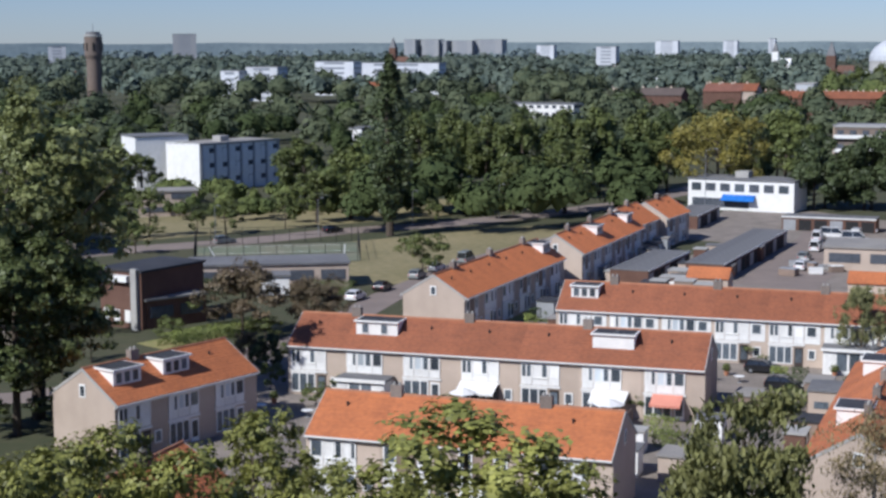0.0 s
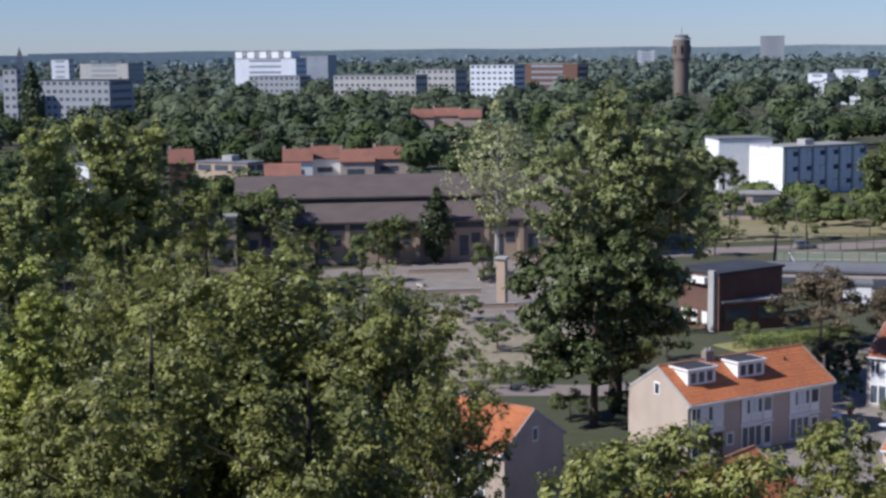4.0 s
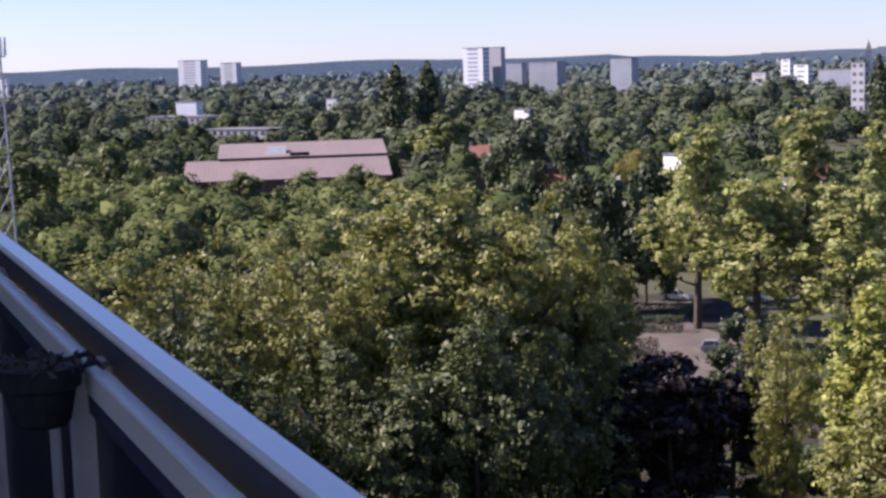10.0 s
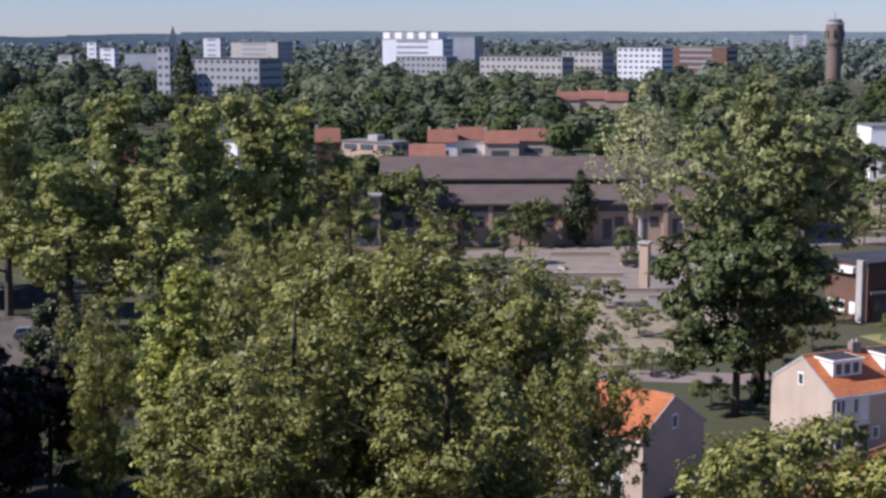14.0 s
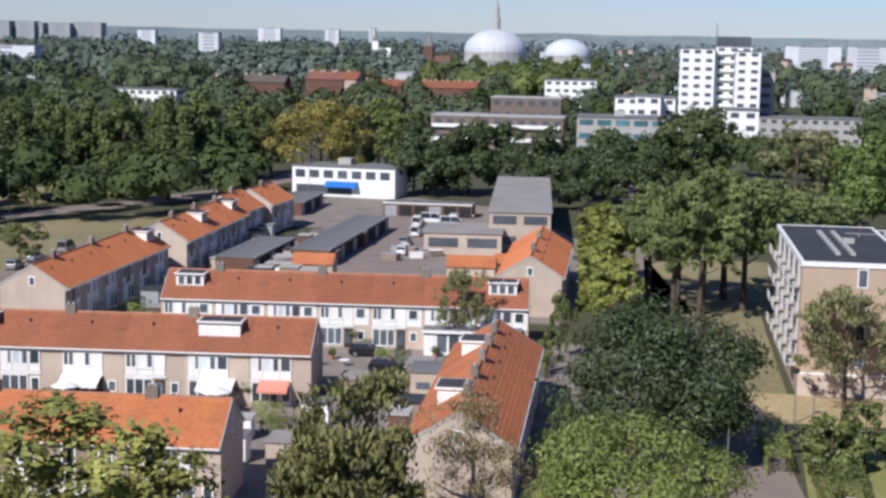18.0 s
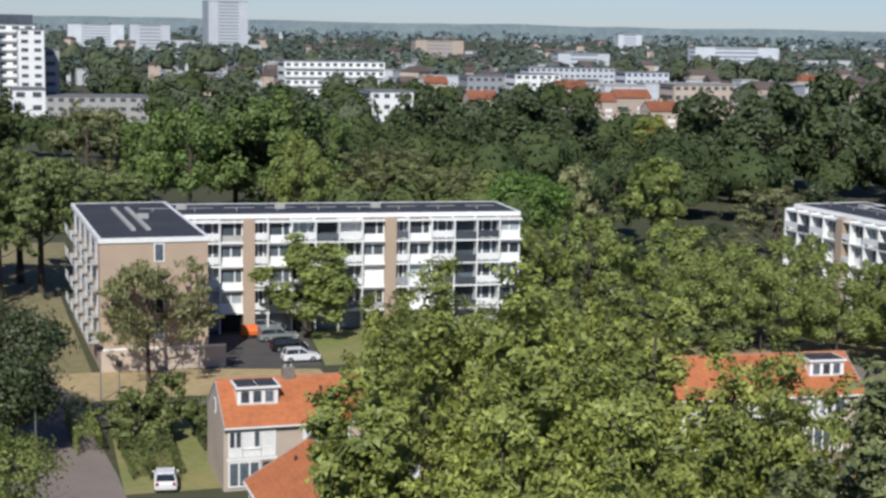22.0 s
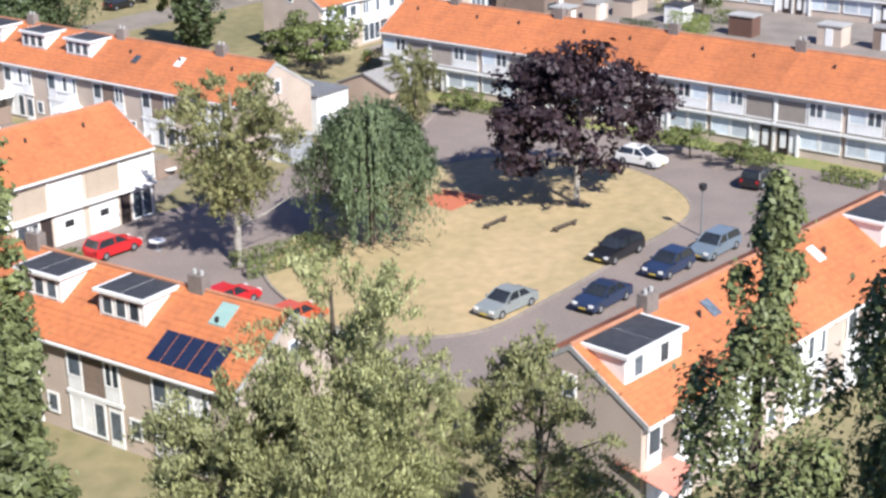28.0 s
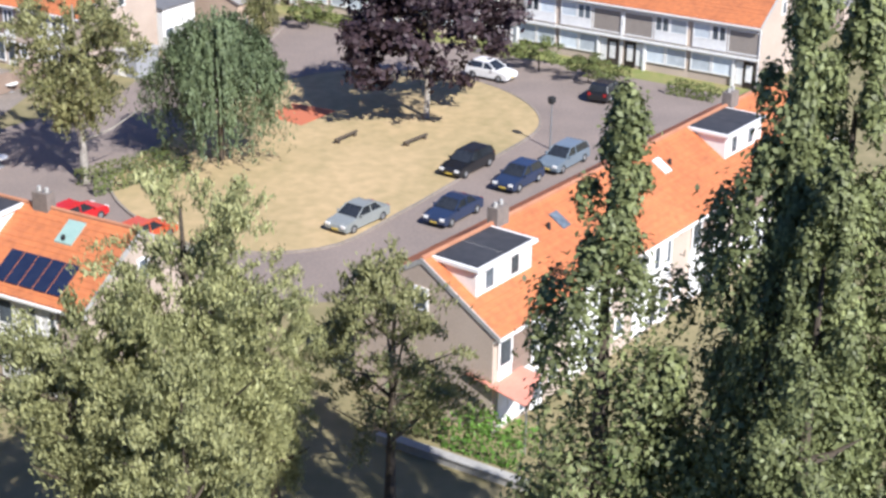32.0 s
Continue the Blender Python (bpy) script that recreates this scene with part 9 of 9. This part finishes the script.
nz = 10
for i in range(nz):
    z0, z1 = MH * i / nz, MH * (i + 1) / nz
    for k in range(4):
        part("brace", Geo().tube([leg(k, z0), leg(k + 1, z1)], [0.07, 0.07], 4), M["metal"], ob)
        part("rung", Geo().tube([leg(k, z1), leg(k + 1, z1)], [0.06, 0.06], 4), M["metal"], ob)
for k in range(6):
    t = k * math.pi / 3
    for zz in (MH - 2.5, MH * 0.8):
        part("antenna", Geo().tube([(math.cos(t) * 1.3, math.sin(t) * 1.3, zz), (math.cos(t) * 1.3, math.sin(t) * 1.3, zz + 2.6)], [0.22, 0.22], 6), M["white"], ob)
part("platform", Geo().box(-1.3, -1.3, MH - 2.7, 1.3, 1.3, MH - 2.55), M["metal"], ob)

# ---- the camera's own building and balcony ----
HEAD = -74.05
ob = thing("high_rise", 0, 0, 0, HEAD, "grey concrete high-rise with balconies", "building")
# wall out of view, white to bounce light onto the balcony
part("wall", Geo().box(-2.2, 1.15, 0, 40, 13, 38.9), M["white"], ob)
part("roof", Geo().box(-2.5, 0.9, 38.9, 40.3, 13.3, 39.2), M["greyroof"], ob)
# wing out of view, added to cast shade on the western trees
part("wing", Geo().box(46, 1.5, 0, 128, 14, 41), M["concrete"], ob)
part("wing_roof", Geo().box(45.7, 1.2, 41, 128.3, 14.3, 41.4), M["greyroof"], ob)
bal = thing("balcony", 0, 0, 36.01, HEAD, "narrow balcony with pale metal rail and dark glass panels", "balcony")
bal.scale = (0.6, 0.6, 0.6)
part("floor_slab", Geo().box(-1.5, -0.5, -0.95, 6.9, 1.9, -0.7), M["concrete"], bal)
part("top_rail", Geo().prism([(-0.58, 1.07), (-0.572, 1.07), (-0.572, 1.138), (-0.522, 1.138), (-0.522, 1.144), (-0.53, 1.15), (-0.576, 1.15), (-0.58, 1.146)], -1.5, 6.7), M["rail"], bal, "pale lilac-white coated rail")
part("rail_web", Geo().box(-1.5, -0.54, 1.066, 6.7, -0.53, 1.137), M["slate"], bal)
for u0, u1 in ((-1.5, 0.18), (0.24, 1.55), (1.61, 2.98), (3.04, 4.56), (4.62, 6.7)):
    part("lower_rail", Geo().prism([(-0.506, 1.04), (-0.474, 1.04), (-0.474, 1.086), (-0.478, 1.09), (-0.506, 1.09)], u0, u1), M["rail"], bal)
for u in (0.18, 1.55, 2.98, 4.56):
    part("post", Geo().box(u, -0.52, -0.7, u + 0.06, -0.45, 1.094), M["railpost"], bal)
    part("post_bracket", Geo().box(u + 0.01, -0.54, 1.0, u + 0.05, -0.52, 1.08), M["railpost"], bal)
for u0, u1 in ((-1.5, 0.17), (0.25, 1.54), (1.62, 2.97), (3.05, 4.55), (4.63, 6.6)):
    part("glass_panel", Geo().box(u0, -0.50, -0.6, u1, -0.488, 1.035), M["darkglass"], bal)
    part("glass_bead", Geo().box(u0, -0.487, 1.0, u1, -0.477, 1.038), M["slate"], bal)
for u in (3.42, 5.1):
    part("stile", Geo().box(u, -0.486, -0.6, u + 0.12, -0.478, 0.995), M["railpost"], bal)
ob = thing("balcony_screen", 0, 0, 36.1, HEAD, "blue-grey partition screen with cream post", "partition")
ob.scale = (0.6, 0.6, 0.6)
part("frame_post", Geo().box(6.66, -0.592, -0.85, 6.72, -0.565, 3.4), M["railpost"], ob)
part("panel", Geo().box(6.7, -0.565, -0.85, 6.72, -0.375, 0.835), M["bluepanel"], ob)
part("panel", Geo().box(6.7, -0.565, 0.905, 6.72, -0.375, 3.4), M["bluepanel"], ob)
part("transom", Geo().box(6.68, -0.565, 0.835, 6.73, -0.375, 0.905), M["railpost"], ob)
part("edge_strip", Geo().box(6.67, -0.375, -0.85, 6.72, -0.35, 3.4), M["railpost"], ob)
part("cream_post", Geo().box(6.55, -0.35, -0.85, 6.72, -0.215, 3.4), M["cream"], ob)
part("dark_panel", Geo().box(6.6, -0.215, -0.85, 6.7, 1.9, 3.4), M["darkglass"], ob)
PU, PV, PT = 2.95, -0.385, 0.955
ob = thing("hanging_planter", 0, 0, 36.1, HEAD, "dark hanging flower pot on the balcony rail", "planter")
ob.scale = (0.6, 0.6, 0.6)
part("pot", Geo().tube([(PU, PV, PT - 0.115), (PU, PV, PT - 0.105), (PU, PV, PT - 0.045), (PU, PV, PT - 0.04), (PU, PV, PT), (PU, PV, PT - 0.002)], [0.048, 0.056, 0.068, 0.078, 0.082, 0.07], 20), M["pot"], ob)
part("soil", Geo().tube([(PU, PV, PT - 0.015), (PU, PV, PT + 0.008)], [0.072, 0.03], 14), M["bark"], ob)
rq = np.random.default_rng(8)
q = rq.normal(size=(160, 3)) * np.array([0.045, 0.04, 0.006]) + np.array([PU, PV, PT + 0.004])
tagged(part("withered_plant", leaf_mesh("withered_plant", q, rq.normal(size=(160, 3)), 0.011, M["bark"], rq), None, ob), "", "", "", "stuff")
for du in (-0.05, 0.05):
    part("hook", Geo().tube([(PU + du, PV - 0.07, PT - 0.01), (PU + du, PV - 0.08, PT + 0.0), (PU + du, PV - 0.1, PT + 0.004), (PU + du, PV - 0.115, PT - 0.01)], [0.006, 0.006, 0.006, 0.005], 6), M["pot"], ob)

# ---- schoolyard walls and playground pieces ----
for wx, wy, wa, wl in ((-92, 214, 63, 14), (-76, 206, 63, 11), (-84, 232, 20, 9), (-66, 214, 110, 7), (-98, 236, 63, 10), (-58, 178, 100, 12), (-50, 170, 30, 8)):
    ob = thing("yard_wall", wx, wy, 0, wa, "low pale masonry wall in the schoolyard", "wall")
    part("wall", Geo().box(0, 0, 0, wl, 0.3, 0.7), M["brick_yellow"], ob)
    part("coping", Geo().box(-0.05, -0.05, 0.7, wl + 0.05, 0.35, 0.8), M["concrete"], ob)
for k in range(6):
    ob = thing("yard_block", -70 - 5.5 * k, 204 + 5.2 * k, 0, 63 + 17 * k, "low grey concrete seating block in the schoolyard", "seat")
    part("block", Geo().box(0, 0, 0, 2.2, 0.6, 0.45), M["concrete"], ob)
    part("seat_board", Geo().box(-0.03, -0.03, 0.45, 2.23, 0.63, 0.5), M["panel"], ob)

rg = random.Random(21)
for k in range(14):
    u, v = rg.uniform(0, 60), rg.uniform(-4, 4)
    ob = thing("yard_crate", 56 + 0.42 * u + v, 242 + 0.9 * u - 0.4 * v, 0, rg.uniform(0, 180), "pale storage crate in the garage yard", "crate")
    w0, h0 = rg.uniform(1.2, 2.8), rg.uniform(0.7, 1.6)
    part("box", Geo().box(0, 0, 0.1, w0, w0 * 0.6, h0), M[rg.choice(("white", "concrete", "greypanel", "panel"))], ob)
    part("lid", Geo().box(-0.04, -0.04, h0, w0 + 0.04, w0 * 0.6 + 0.04, h0 + 0.08), M["white" if k % 2 else "greypanel"], ob)
    part("skid", Geo().box(0.1, 0.05, 0, w0 - 0.1, w0 * 0.6 - 0.05, 0.1), M["panel"], ob)

# an orange cover over a trailer beside the parked cars
ob = thing("covered_trailer", 97.6, 150.8, 0.0, 116, "small trailer under a bright orange cover by the garages", "trailer")
ob.scale = (0.72, 0.72, 0.72)
part("cover", Geo().prism([(0, 0.7), (1.7, 0.7), (1.75, 1.3), (1.45, 2.0), (0.85, 2.3), (0.3, 2.0), (-0.05, 1.3)], 0, 2.6), M["orange_cover"], ob, "bright orange tarpaulin cover")
part("chassis", Geo().box(0.1, 0.1, 0.45, 2.5, 1.6, 0.72), M["dark"], ob)
for u in (0.02, 1.5):
    part("wheel", Geo().tube([(1.3, u, 0.3), (1.3, u + 0.18, 0.3)], [0.3, 0.3], 14), M["dark"], ob)
part("drawbar", Geo().tube([(2.5, 0.85, 0.5), (3.6, 0.85, 0.42)], [0.05, 0.05], 6), M["metal"], ob)
part("jockey_wheel", Geo().tube([(3.5, 0.85, 0.0), (3.5, 0.85, 0.45)], [0.06, 0.04], 8), M["metal"], ob)
